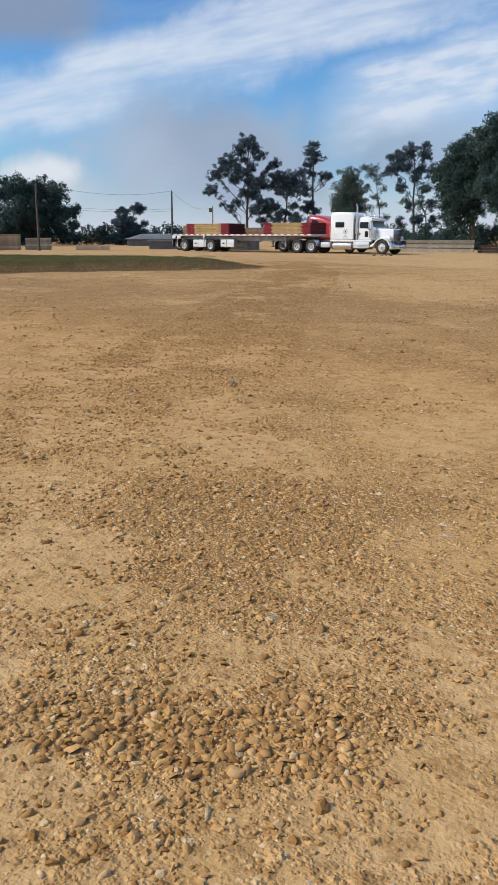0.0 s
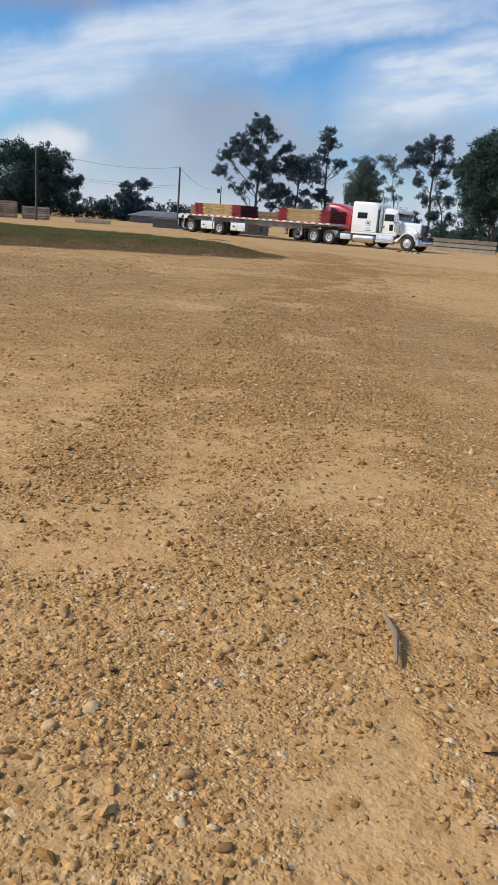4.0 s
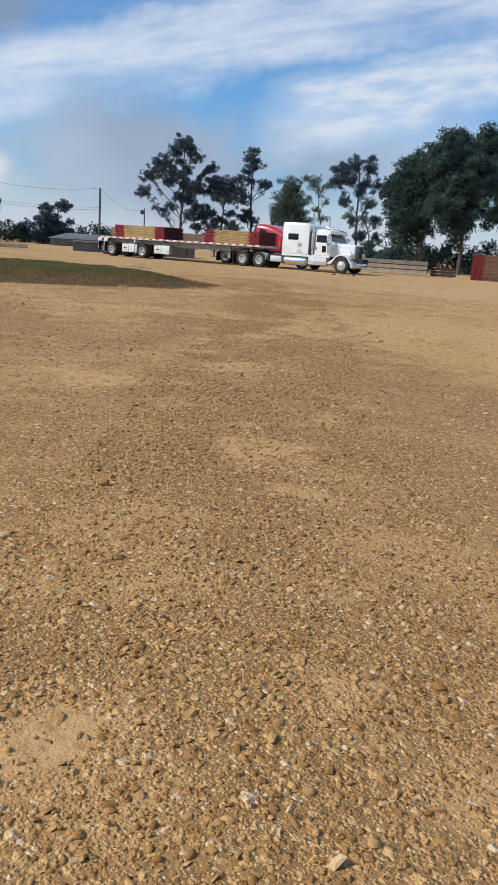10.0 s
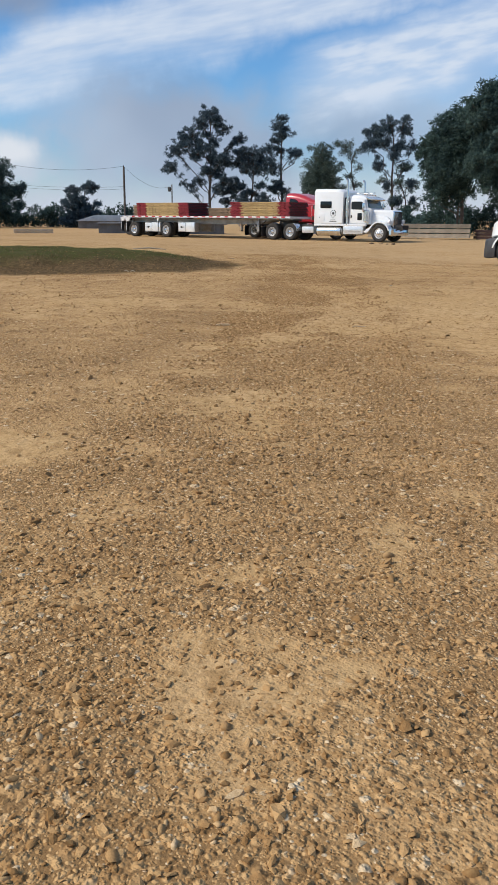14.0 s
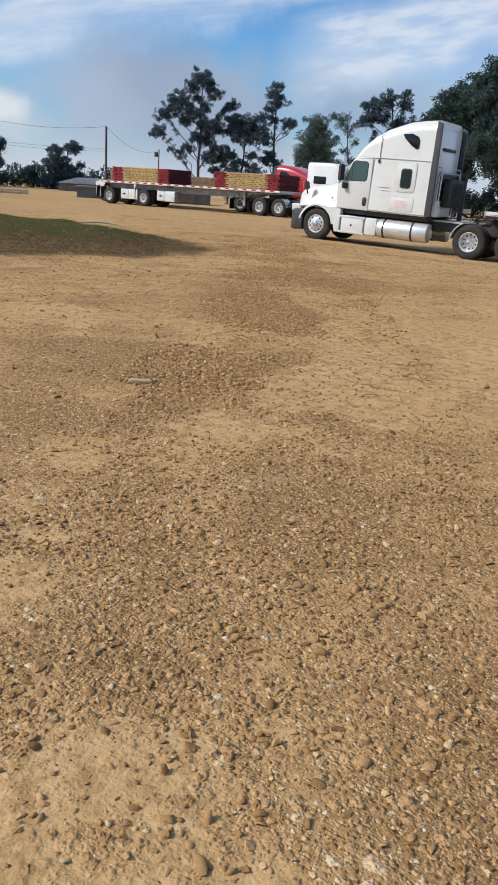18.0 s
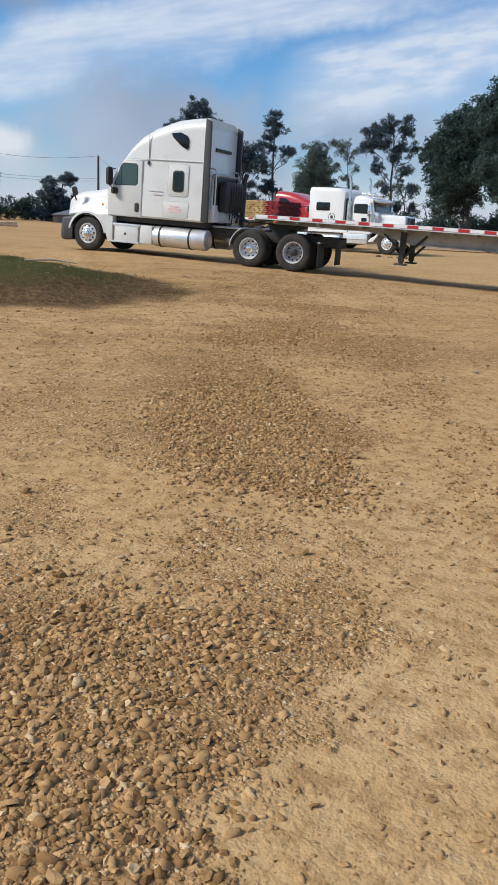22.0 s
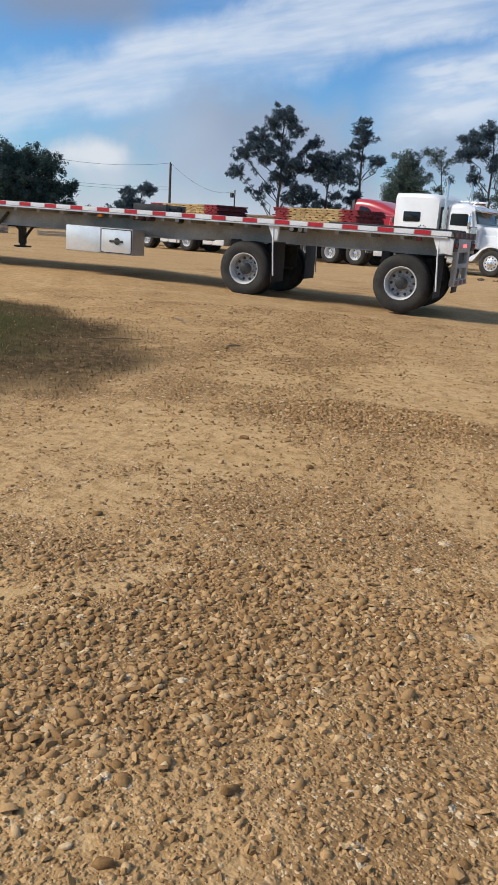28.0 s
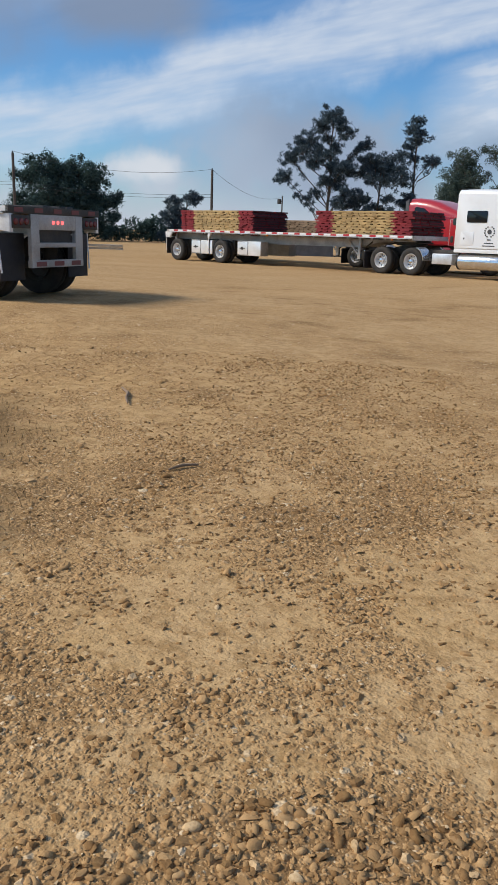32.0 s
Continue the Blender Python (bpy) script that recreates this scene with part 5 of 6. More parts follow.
def lumber_pile(name, label, x, y, z, turn, length, width, height, mat, courses, group="lumber piles"):
    """Bundles of sawn boards on bearers."""
    top = thing(name, label, "lumber", pose(x, y, z, 0, 0, turn), group)
    h = height / courses
    nb = max(3, int(width / 0.24))
    me_b = mesh_of("plank", box(-length / 2, length / 2, -width / nb * 0.47, width / nb * 0.47, 0, h * 0.80, 0.005), M[mat])
    me_c = mesh_of("bearer", box(-0.06, 0.06, -width / 2, width / 2, 0, h * 0.2), M["old_wood"])
    for k in range(courses):
        for c in range(3):
            part("bearer", me_c, None, top).matrix_basis = pose(-length * 0.38 + c * length * 0.38, 0, k * h)
        for b in range(nb):
            part("plank", me_b, None, top).matrix_basis = pose(random.uniform(-0.06, 0.06), -width / 2 + width / nb * (b + 0.5), k * h + h * 0.2)
    return top


DECK = 1.464
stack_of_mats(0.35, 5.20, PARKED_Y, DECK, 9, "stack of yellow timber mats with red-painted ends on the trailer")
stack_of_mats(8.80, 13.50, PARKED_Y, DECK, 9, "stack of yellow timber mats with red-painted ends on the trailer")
brown = ("brown_wood", "brown_wood", "brown_wood")
stack_of_mats(-3.3, 1.5, RED_Y, DECK, 8, "stack of brown timber mats on the second trailer", brown)
stack_of_mats(3.3, 6.6, RED_Y, DECK, 6, "low stack of brown timber mats on the second trailer", brown)
# on the ground beyond the parked lorry
stack_of_mats(23.7, 27.8, 16.0, land(25.7, 16.0)[0], 19, "tall stack of timber mats with red ends standing on the ground", ("mat_old", "brown_wood", "mat_red"), turn=17)
lumber_pile("lumber_pile", "long low pile of weathered boards on the ground", 8.4, 33.2, -0.52, 20, 10.0, 1.9, 1.42, "old_wood", 3)
lumber_pile("lumber_pile", "dark rotten boards at the pile's end", 14.6, 35.9, -0.55, 30, 2.4, 1.4, 0.9, "dark_wood", 3)
for k in range(3):
    lumber_pile("lumber_pile", "tall bundle of pale grey boards on the ground", 31.0 + 3.6 * k, 17.6 + 1.1 * k, -0.1, 17, 3.3, 1.6, 2.55, "pale_wood", 11)
lumber_pile("board_bundle", "thin flat bundle of white boards on the ground", 28.6, 16.2, -0.06, 17, 2.0, 0.8, 0.22, "pale_wood", 2)
lumber_pile("lumber_pile", "pile of brown boards at the yard's edge", -45.5, 10.6, -0.6, 52, 2.9, 1.6, 1.7, "tan_wood", 7)
lumber_pile("lumber_pile", "taller pile of brown boards at the yard's edge", -43.6, 13.4, -0.6, 52, 3.0, 1.6, 2.1, "tan_wood", 8)
lumber_pile("lumber_pile", "pile of tan boards with dark gaps", -41.5, 16.6, -0.6, 52, 3.4, 1.6, 1.6, "old_wood", 6)
lumber_pile("lumber_pile", "long pile of brown boards at the yard's edge", -49.5, 5.2, -0.6, 54, 4.6, 1.6, 1.6, "tan_wood", 7)
lumber_pile("board_bundle", "low pale bundle of boards on the ground", -34.8, 20.4, -0.62, 50, 4.5, 0.9, 0.55, "pale_wood", 2)


# ---- poles, wires, far buildings ----
def pole(name, label, x, y, h, r, cat="pole"):
    top = thing(name, label, cat, pose(x, y, land(x, y)[0] - 0.05), "utility poles")
    part("shaft", tube([(0, 0, 0), (0, 0, h * 0.5), (0.03, 0, h)], [r, r * 0.88, r * 0.75], 10), M["bark"], top)
    return top


p1 = pole("utility_pole", "grey wooden utility pole with thin wires", -27.6, 28.5, 7.7, 0.15)
part("insulator", tube([(0, 0, 7.7), (0, 0, 7.85)], 0.05, 8), M["grey_plastic"], p1)
p2 = pole("utility_pole", "grey wooden utility pole with thin wires", -34.9, 11.5, 8.2, 0.15)
part("insulator", tube([(0, 0, 8.2), (0, 0, 8.35)], 0.05, 8), M["grey_plastic"], p2)
p3 = pole("utility_pole", "far wooden utility pole", -56.9, 16.7, 6.7, 0.13)
fl = pole("floodlight_pole", "slim dark pole with a floodlight", -48.2, 62.0, 7.3, 0.12, "street lamp")
part("floodlight", box(-0.75, -0.30, -0.2, 0.2, 6.2, 6.9, 0.03), M["black"], fl, "black floodlight head")
part("bracket", box(-0.40, 0.05, -0.04, 0.04, 6.5, 6.6), M["black"], fl)


def wire(name, a, b, sag, r=0.012):
    a, b = Vector(a), Vector(b)
    pts = [a.lerp(b, k / 14) - Vector((0, 0, sag * 4 * (k / 14) * (1 - k / 14))) for k in range(15)]
    return tagged(part(name, tube(pts, r, 5), M["grey_plastic"]), "thin dark overhead wire", "wire", "overhead wires")


wire("overhead_wire", (-34.9, 11.5, 7.7), (-27.6, 28.5, 7.2), 0.9, 0.014)
wire("overhead_wire", (-27.6, 28.5, 7.2), (-48.2, 62.0, 6.5), 1.2, 0.014)
for dz in (0.0, 0.28):
    wire("overhead_wire", (-34.9, 11.5, 5.2 - dz), (-70.0, -14.0, 5.2 - dz), 0.5)
    wire("overhead_wire", (-34.9, 11.5, 5.2 - dz), (-27.6, 28.5, 4.9 - dz), 0.4, 0.012)
pole("utility_pole", "wooden utility pole among the leafy trees", 3.6, 56.8, 7.6, 0.13)
pole("utility_pole", "wooden utility pole at the wood's edge", 44.0, 38.0, 6.8, 0.13)
wire("overhead_wire", (3.6, 56.8, 7.2), (44.0, 38.0, 6.4), 0.5, 0.022)
shed = thing("shed", "long low grey shed behind the pole", "building", pose(-25.0, 32.0, -0.65, 0, 0, 44), "far sheds")
M["shed"] = rough_mat("shed_cladding", (0.10, 0.10, 0.10), (0.17, 0.165, 0.16), 1.2, 0.7, 0.2)
M["roof"] = rough_mat("shed_roof", (0.42, 0.46, 0.50), (0.30, 0.34, 0.38), 0.8, 0.5, 0.1, 0.3)
part("wall", box(-7.5, 7.5, -3, 3, 0, 1.2, 0.02), M["shed"], shed)
part("roof", slab([(-7.9, 1.2), (7.9, 1.2), (7.6, 1.4), (-7.6, 1.4)], -3.3, 3.3, 0.02), M["shed"], shed)
far_shed = thing("barn", "pale far-off barn roof beyond the shed", "building", pose(-62.0, 66.0, -0.65, 0, 0, 46), "far sheds")
part("wall", box(-9, 9, -5, 5, 0, 1.3, 0.02), M["shed"], far_shed)
part("roof", slab([(-9.4, 1.3), (9.4, 1.3), (6.0, 2.3), (-6.0, 2.3)], -5.4, 5.4, 0.02), M["roof"], far_shed)


# ---- trees ----
bm = bmesh.new()
bmesh.ops.create_icosphere(bm, subdivisions=1, radius=1.0)
ICO = (np.array([vv.co[:] for vv in bm.verts]), np.array([[vv.index for vv in f.verts] for f in bm.faces]))
bm.free()


def foliage(rng, centres, radii, flat, size, dens, mat, core_size=0.55, slim=1.0):
    """Tufts of small leaves: each a ragged shell of pointed leaves round a dense inner knot of twigs and leaves."""
    n = len(centres)
    squash = np.array([1, 1, flat])
    tv, tf = ICO
    core = (tv[None] * (core_size * radii)[:, None, None] * rng.uniform(0.7, 1.15, (n, len(tv), 1)) * squash + centres[:, None]).reshape(-1, 3)
    faces = [(tf[None] + len(tv) * np.arange(n)[:, None, None]).reshape(-1, 3)]
    who = np.repeat(np.arange(n), np.maximum(8, (dens * radii ** 2).astype(int)))
    k = len(who)
    d = rng.normal(0, 1, (k, 3))
    d /= np.linalg.norm(d, axis=1)[:, None]
    q = centres[who] + d * squash * radii[who][:, None] * (0.45 + 0.5 * rng.uniform(0, 1, (k, 1)) + 0.4 * rng.uniform(0, 1, (k, 1)) ** 3)
    tip = d * (0.7 + 0.6 * (slim < 1)) + rng.normal(0, 0.75, (k, 3)) + np.array([0, 0, 0.15])
    tip /= np.linalg.norm(tip, axis=1)[:, None]
    e = np.cross(tip, rng.normal(0, 1, (k, 3)))
    e /= np.linalg.norm(e, axis=1)[:, None] + 1e-9
    ln, wd = size * rng.uniform(0.6, 1.4, (k, 1)), slim * size * rng.uniform(0.25, 0.5, (k, 1))
    leaf = np.stack([q + e * wd, q + tip * ln, q - e * wd], 1).reshape(-1, 3)
    faces.append(np.arange(3 * k).reshape(-1, 3) + len(core))
    v, f = np.concatenate([core, leaf]), np.concatenate(faces)
    me_ = bpy.data.meshes.new("foliage")
    me_.vertices.add(len(v)), me_.loops.add(f.size), me_.polygons.add(len(f))
    me_.vertices.foreach_set("co", v.astype(np.float32).ravel())
    me_.loops.foreach_set("vertex_index", f.astype(np.int32).ravel())
    me_.polygons.foreach_set("loop_start", np.arange(0, f.size, 3, dtype=np.int32))
    me_.update(calc_edges=True)
    return finish(me_, mat)


def tree(name, label, x, y, lumps, needle, size=0.2, dens=420, base=-0.6, trunk=0.22, mat="needles", tall=None, core=0.5):
    """A tapered trunk with limbs to each lump of foliage; a lump is many small leaf faces, uneven and open."""
    top = thing(name, label, "tree", pose(x, y, base), "trees behind the yard")
    away = Vector((x - 40, y + 42, 0)).normalized()
    right = Vector((away.y, -away.x, 0))
    rng = np.random.default_rng(int(abs(x * 31 + y * 17)) + 5)
    heights = [l[1] for l in lumps]
    h = tall or max(heights) - base
    lean = np.mean([l[0] for l in lumps if l[1] > 0.7 * max(heights)]) if lumps else 0.0
    spine = [right * (lean * (k / 6) ** 2 + 0.12 * math.sin(k * 1.9 + x)) + Vector((0, 0, h * 0.97 * k / 6)) for k in range(7)]
    part("trunk", tube(spine, [trunk * (1 - 0.13 * k) for k in range(7)], 9), M["bark"], top, smooth=60)
    centres, radii, twigs = [], [], []
    for off, zt, r in lumps:
        depth = float(rng.uniform(-0.5, 0.5)) * (abs(off) * 0.5 + r)
        c = right * off + away * depth + Vector((0, 0, zt - base))
        k = min(5.4, max(0.5, (c.z - (0.95 if needle else 0.5) * abs(off - lean * (c.z / h) ** 2) - 1.2) / (h * 0.97) * 6))
        i = int(k)
        s0 = spine[i].lerp(spine[min(i + 1, 6)], k - i)
        midp = s0.lerp(c, 0.55) + Vector((0, 0, 0.04 * (c - s0).length + 0.1))
        bow = right * float(rng.normal(0, 0.07)) * (c - s0).length + Vector((0, 0, float(rng.normal(0, 0.05)) * (c - s0).length))
        part("limb", tube([s0, s0.lerp(midp, 0.5) - bow * 0.5, midp + bow, c, c + (c - midp) * 0.4], [trunk * 0.34, trunk * 0.28, trunk * 0.22, trunk * 0.12, trunk * 0.04], 6), M["bark"], top, smooth=60)
        # several small tufts share a lump, so that its outline breaks up
        nt = max(6, int((27.0 if needle else 14.0 if core > 0.3 else 22.0) * r ** 1.5 + 4))
        rt = (0.10 * r + 0.21) if needle else (0.20 * r + 0.34) if core > 0.3 else (0.12 * r + 0.24)
        d = rng.normal(0, 1, (nt, 3))
        d *= (rng.uniform(0.05, 1, (nt, 1)) ** 0.6) * ((1.85 if needle else 1.42) * r - 0.55 * rt) / np.linalg.norm(d, axis=1)[:, None]
        p = np.array(c) + d * np.array([1, 1, 0.72 if needle else 0.9])
        centres.append(p), radii.append(rt * rng.uniform(0.45, 1.35, nt))
        twigs += [(np.array(c) * 0.75 + np.array(midp) * 0.25, q) for q in p]
        if needle:
            # sparse tufts along the outer half of the limb
            nl = int(3 + 1.6 * (c - midp).length)
            p = np.array(midp) + (np.array(c) - np.array(midp)) * rng.uniform(0.0, 0.9, (nl, 1)) + rng.normal(0, 0.36, (nl, 3))
            centres.append(p), radii.append(rng.uniform(0.14, 0.34, nl))
            twigs += [(np.array(midp) * 0.5 + np.array(c) * 0.5, q) for q in p]
    centres, radii = np.concatenate(centres), np.concatenate(radii)
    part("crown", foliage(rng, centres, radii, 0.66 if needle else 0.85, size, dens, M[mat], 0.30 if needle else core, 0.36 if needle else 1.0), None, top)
    v = np.array([[a + o for a in ab for o in ((0.03, 0, 0), (-0.015, 0.026, 0), (-0.015, -0.02, 0.02))] for ab in twigs]).reshape(-1, 3)
    f = [(6 * m + i, 6 * m + (i + 1) % 3, 6 * m + 3 + (i + 1) % 3, 6 * m + 3 + i) for m in range(len(twigs)) for i in range(3)]
    me_ = bpy.data.meshes.new("branchwork")
    me_.from_pydata(v.tolist(), [], f)
    tagged(part("branchwork", finish(me_, M["bark"]), None, top), kind="stuff")
    return top


PINES = [
    ("tall pine with an open dark crown", -48.8, 73.3, [(0.1, 18.8, 1.36), (-1.5, 17.0, 1.01), (2.7, 16.4, 1.01), (1.5, 17.4, 0.83), (-3.4, 15.1, 1.42), (-4.7, 13.7, 1.24), (-6.1, 12.8, 1.07), (-6.9, 9.9, 1.01), (-2.4, 12.2, 1.01), (-1.8, 13.8, 0.83), (5.5, 14.9, 0.83), (4.3, 14.1, 0.59), (2.2, 11.3, 1.18), (3.2, 10.9, 1.01), (0.5, 11.3, 1.01), (-0.7, 9.3, 0.89), (1.0, 9.3, 1.01), (2.5, 7.7, 0.95), (-4.7, 7.1, 0.41), (-3.4, 6.7, 0.36), (1.3, 6.3, 0.89), (-1.9, 7.7, 0.65), (-0.5, 15.3, 0.71), (0.9, 14.3, 0.65), (-0.3, 12.9, 0.77)]),
    ("pine with layered dark branches", -42.8, 77.6, [(-1.8, 12.8, 0.83), (-2.2, 11.3, 1.24), (0.2, 11.8, 1.42), (2.4, 11.3, 1.42), (3.1, 13.3, 0.83), (3.8, 9.8, 1.07), (1.0, 9.9, 1.07), (-1.0, 9.9, 0.89), (-2.8, 7.3, 1.07), (-3.9, 6.1, 1.18), (-1.4, 4.9, 0.95), (1.5, 6.9, 0.77), (-4.4, 4.1, 0.89), (-1.7, 6.5, 0.77), (2.2, 4.5, 1.18), (0.2, 5.7, 0.77)]),
    ("slim pine with a high narrow crown", -39.2, 82.3, [(-0.3, 18.4, 0.80), (-0.8, 17.1, 1.04), (0.3, 15.8, 1.12), (-1.2, 14.6, 0.72), (1.9, 12.6, 0.80), (2.7, 12.4, 0.64), (-0.8, 7.3, 0.88), (0.1, 6.0, 0.88), (-1.7, 6.6, 0.80), (-0.4, 12.8, 0.56)]),
    ("pine with a broad flat crown", -13.4, 73.7, [(-3.4, 14.1, 1.09), (-4.1, 12.2, 0.94), (-0.9, 15.0, 1.17), (-2.0, 12.6, 0.94), (1.3, 14.3, 0.94), (0.5, 12.2, 0.86), (1.5, 15.9, 0.47), (2.8, 12.3, 0.62), (-0.1, 10.6, 0.62), (-2.3, 9.2, 0.62), (1.9, 9.0, 0.70), (-0.9, 6.6, 0.62), (2.7, 6.8, 0.55), (0.3, 4.2, 0.78), (3.4, 4.0, 0.62), (-2.5, 4.0, 0.55)]),
    ("low dark pine at the yard's far side", -71.2, 64.0, [(-1.9, 5.8, 1.1), (-1.2, 4.3, 1.3), (0.7, 6.6, 1.0), (1.7, 6.5, 0.8), (-2.7, 3.5, 1.1), (0.1, 3.1, 1.3), (-1.1, 0.9, 1.9), (1.4, 1.0, 1.5), (2.3, 3.7, 0.6), (-3.0, 0.8, 1.1)]),
]
THIN = [
    ("thin open-crowned tree behind the yard", -22.3, 78.3, [(-1.8, 12.6, 1.4), (-3.0, 13.2, 0.8), (-0.6, 11.1, 0.9), (-1.2, 8.0, 0.8), (0.0, 6.7, 0.9), (-2.6, 9.8, 0.8), (0.5, 9.5, 0.7), (-2.2, 6.2, 0.8), (0.8, 4.6, 0.8), (-1.6, 4.2, 0.8), (0.2, 12.2, 0.7)]),
    ("thin tree with sparse leaves", -11.1, 74.7, [(-1.0, 9.1, 1.0), (-1.5, 6.5, 1.1), (0.6, 6.3, 1.0), (-4.4, 7.1, 0.8), (-2.2, 3.9, 1.0), (-4.8, 2.9, 1.2), (1.2, 3.2, 0.9), (-0.1, 2.6, 0.8)]),
    ("thin tree with sparse leaves", 16.9, 66.1, [(-2.7, 13.8, 0.8), (-1.0, 14.4, 0.8), (-1.4, 12.3, 1.3), (0.0, 10.5, 1.0), (-2.0, 9.6, 1.0), (-0.4, 7.4, 0.8)]),
]
BROAD = [
    ("rounded leafy tree behind the lorry", -27.1, 75.6, [(-0.2, 11.6, 1.8), (-1.3, 8.8, 2.0), (1.1, 8.6, 1.9), (-0.3, 6.3, 2.2), (-2.5, 6.0, 1.1), (1.7, 5.6, 1.4)]),
    ("large dark leafy tree", 4.5, 56.1, [(-4.2, 10.1, 1.4), (-2.8, 11.7, 1.8), (-0.9, 13.5, 1.9), (-2.0, 8.7, 2.2), (-3.3, 6.4, 1.8), (0.2, 10.0, 2.4), (-3.5, 3.9, 1.3), (-0.5, 5.4, 2.2), (-5.9, 9.2, 0.6), (-5.2, 10.4, 0.7)]),
    ("large dark leafy tree", 10.5, 54.0, [(-2.7, 15.1, 1.9), (-0.8, 14.5, 2.0), (-3.9, 13.3, 1.9), (-1.6, 11.3, 2.8), (1.3, 11.8, 2.3), (-1.9, 7.7, 2.3), (0.9, 8.6, 2.2), (-3.7, 7.6, 1.5), (-0.9, 4.8, 1.7)]),
    ("large dark leafy tree", 13.3, 63.2, [(-5.2, 15.6, 1.5), (-3.3, 17.6, 1.5), (-1.8, 15.3, 2.0), (-0.0, 13.5, 1.7), (-2.1, 11.5, 2.3), (0.1, 9.3, 1.8), (1.1, 10.2, 1.0), (-1.2, 7.0, 1.8), (-4.2, 16.7, 0.7)]),
    ("leafy tree at the wood's edge", 23.4, 61.3, [(-3.3, 13.7, 1.1), (-1.5, 14.1, 1.8), (-3.3, 11.2, 1.3), (-0.2, 11.7, 2.4), (-1.9, 8.7, 2.2), (2.2, 9.7, 2.4), (-0.8, 5.9, 2.0), (2.4, 13.2, 1.8)]),
    ("broad dark tree at the yard's far side", -82.2, 50.8, [(-8.1, 9.4, 2.1), (-5.7, 10.4, 2.1), (-3.3, 9.2, 3.0), (0.1, 9.8, 2.8), (2.7, 9.4, 2.1), (-5.3, 5.4, 3.6), (-0.4, 5.6, 3.6), (4.0, 5.8, 2.1), (6.0, 6.4, 1.1), (-9.2, 3.4, 2.6), (-3.4, 2.2, 3.2), (2.5, 2.5, 2.6), (5.5, 3.1, 1.1)]),
    ("broad dark tree at the yard's far side", -84.4, 29.2, [(-3.6, 9.3, 4.0), (-0.3, 9.1, 3.0), (2.2, 8.0, 2.0), (3.9, 6.0, 1.2), (-1.4, 4.5, 4.0), (2.9, 3.0, 2.0), (-4.9, 2.6, 4.0), (0.1, 1.2, 3.0)]),
    ("broad dark tree at the yard's far side", -98.1, 24.3, [(3.5, 7.9, 3.8), (-0.0, 8.6, 4.3), (-3.6, 7.5, 4.3), (3.1, 3.5, 3.8), (-2.3, 2.3, 4.8)]),
]
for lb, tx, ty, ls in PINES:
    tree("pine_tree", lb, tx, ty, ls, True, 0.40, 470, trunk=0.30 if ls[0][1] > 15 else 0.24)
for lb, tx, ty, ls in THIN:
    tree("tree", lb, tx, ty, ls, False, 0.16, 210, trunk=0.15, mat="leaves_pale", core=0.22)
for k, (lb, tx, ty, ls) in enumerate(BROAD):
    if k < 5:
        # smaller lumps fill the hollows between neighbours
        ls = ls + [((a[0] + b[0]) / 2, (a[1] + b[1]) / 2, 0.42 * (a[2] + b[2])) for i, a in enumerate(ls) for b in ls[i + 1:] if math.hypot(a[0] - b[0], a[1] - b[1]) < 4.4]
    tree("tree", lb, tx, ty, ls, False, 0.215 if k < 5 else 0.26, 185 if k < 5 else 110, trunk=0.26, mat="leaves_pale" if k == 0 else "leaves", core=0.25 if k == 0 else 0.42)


def woods(label, a, b, n, h0, h1, size=0.30, dens=115):
    """A far belt of scrub and trees, too far off to tell apart."""
    rng = np.random.default_rng(n)
    centres, radii = [], []
    for k in range(n):
        f = (k + rng.uniform(0, 1)) / n
        cx, cy = a[0] + (b[0] - a[0]) * f, a[1] + (b[1] - a[1]) * f
        h = float(rng.uniform(h0, h1))
        for _ in range(int(12 + h * 2.6)):
            t = float(rng.uniform(0, 1))
            wide = 1.5 * math.sqrt(1.05 - t * t) + 0.1 * h
            centres.append((cx + rng.normal(0, 0.6) * wide, cy + rng.normal(0, 0.6) * wide, t * h * 0.9 - 0.3)), radii.append(float(rng.uniform(0.5, 1.1)) * (0.7 + 0.06 * h))
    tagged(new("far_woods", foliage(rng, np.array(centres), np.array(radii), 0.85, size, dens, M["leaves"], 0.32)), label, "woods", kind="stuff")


woods("dark far belt of trees and scrub", (-125, 15), (-62, 82), 74, 2.0, 4.2, 0.42, 40)
woods("dark scrub under the pines", (-28, 84), (0, 62), 20, 1.6, 3.6, 0.34, 80)
woods("dark scrub under the leafy trees", (-3, 62), (48, 59), 40, 1.8, 5.0, 0.30, 70)
woods("dark far belt of trees behind the yard", (62, 58), (140, 10), 40, 5.0, 11.0, 0.5, 16)
woods("dark far belt of trees behind the yard", (-125, 15), (-110, -120), 50, 5.0, 11.0, 0.5, 16)

# ---- loose stuff on the ground ----
def soft_noise(x, y, scale, seed):
    """Smooth value noise over the plan, 0 to 1."""
    tab = np.random.default_rng(seed).uniform(0, 1, (256, 256))
    x, y = x * scale, y * scale
    i, j = np.floor(x).astype(int), np.floor(y).astype(int)
    fx, fy = x - i, y - j
    fx, fy = fx * fx * (3 - 2 * fx), fy * fy * (3 - 2 * fy)
    i, j, i1, j1 = i % 256, j % 256, (i + 1) % 256, (j + 1) % 256
    return (tab[i, j] * (1 - fx) + tab[i1, j] * fx) * (1 - fy) + (tab[i, j1] * (1 - fx) + tab[i1, j1] * fx) * fy


GRIDS = [np.array(a).reshape(len(gy), len(gx)) for a in ([p[2] for p in co], grav, soils)]


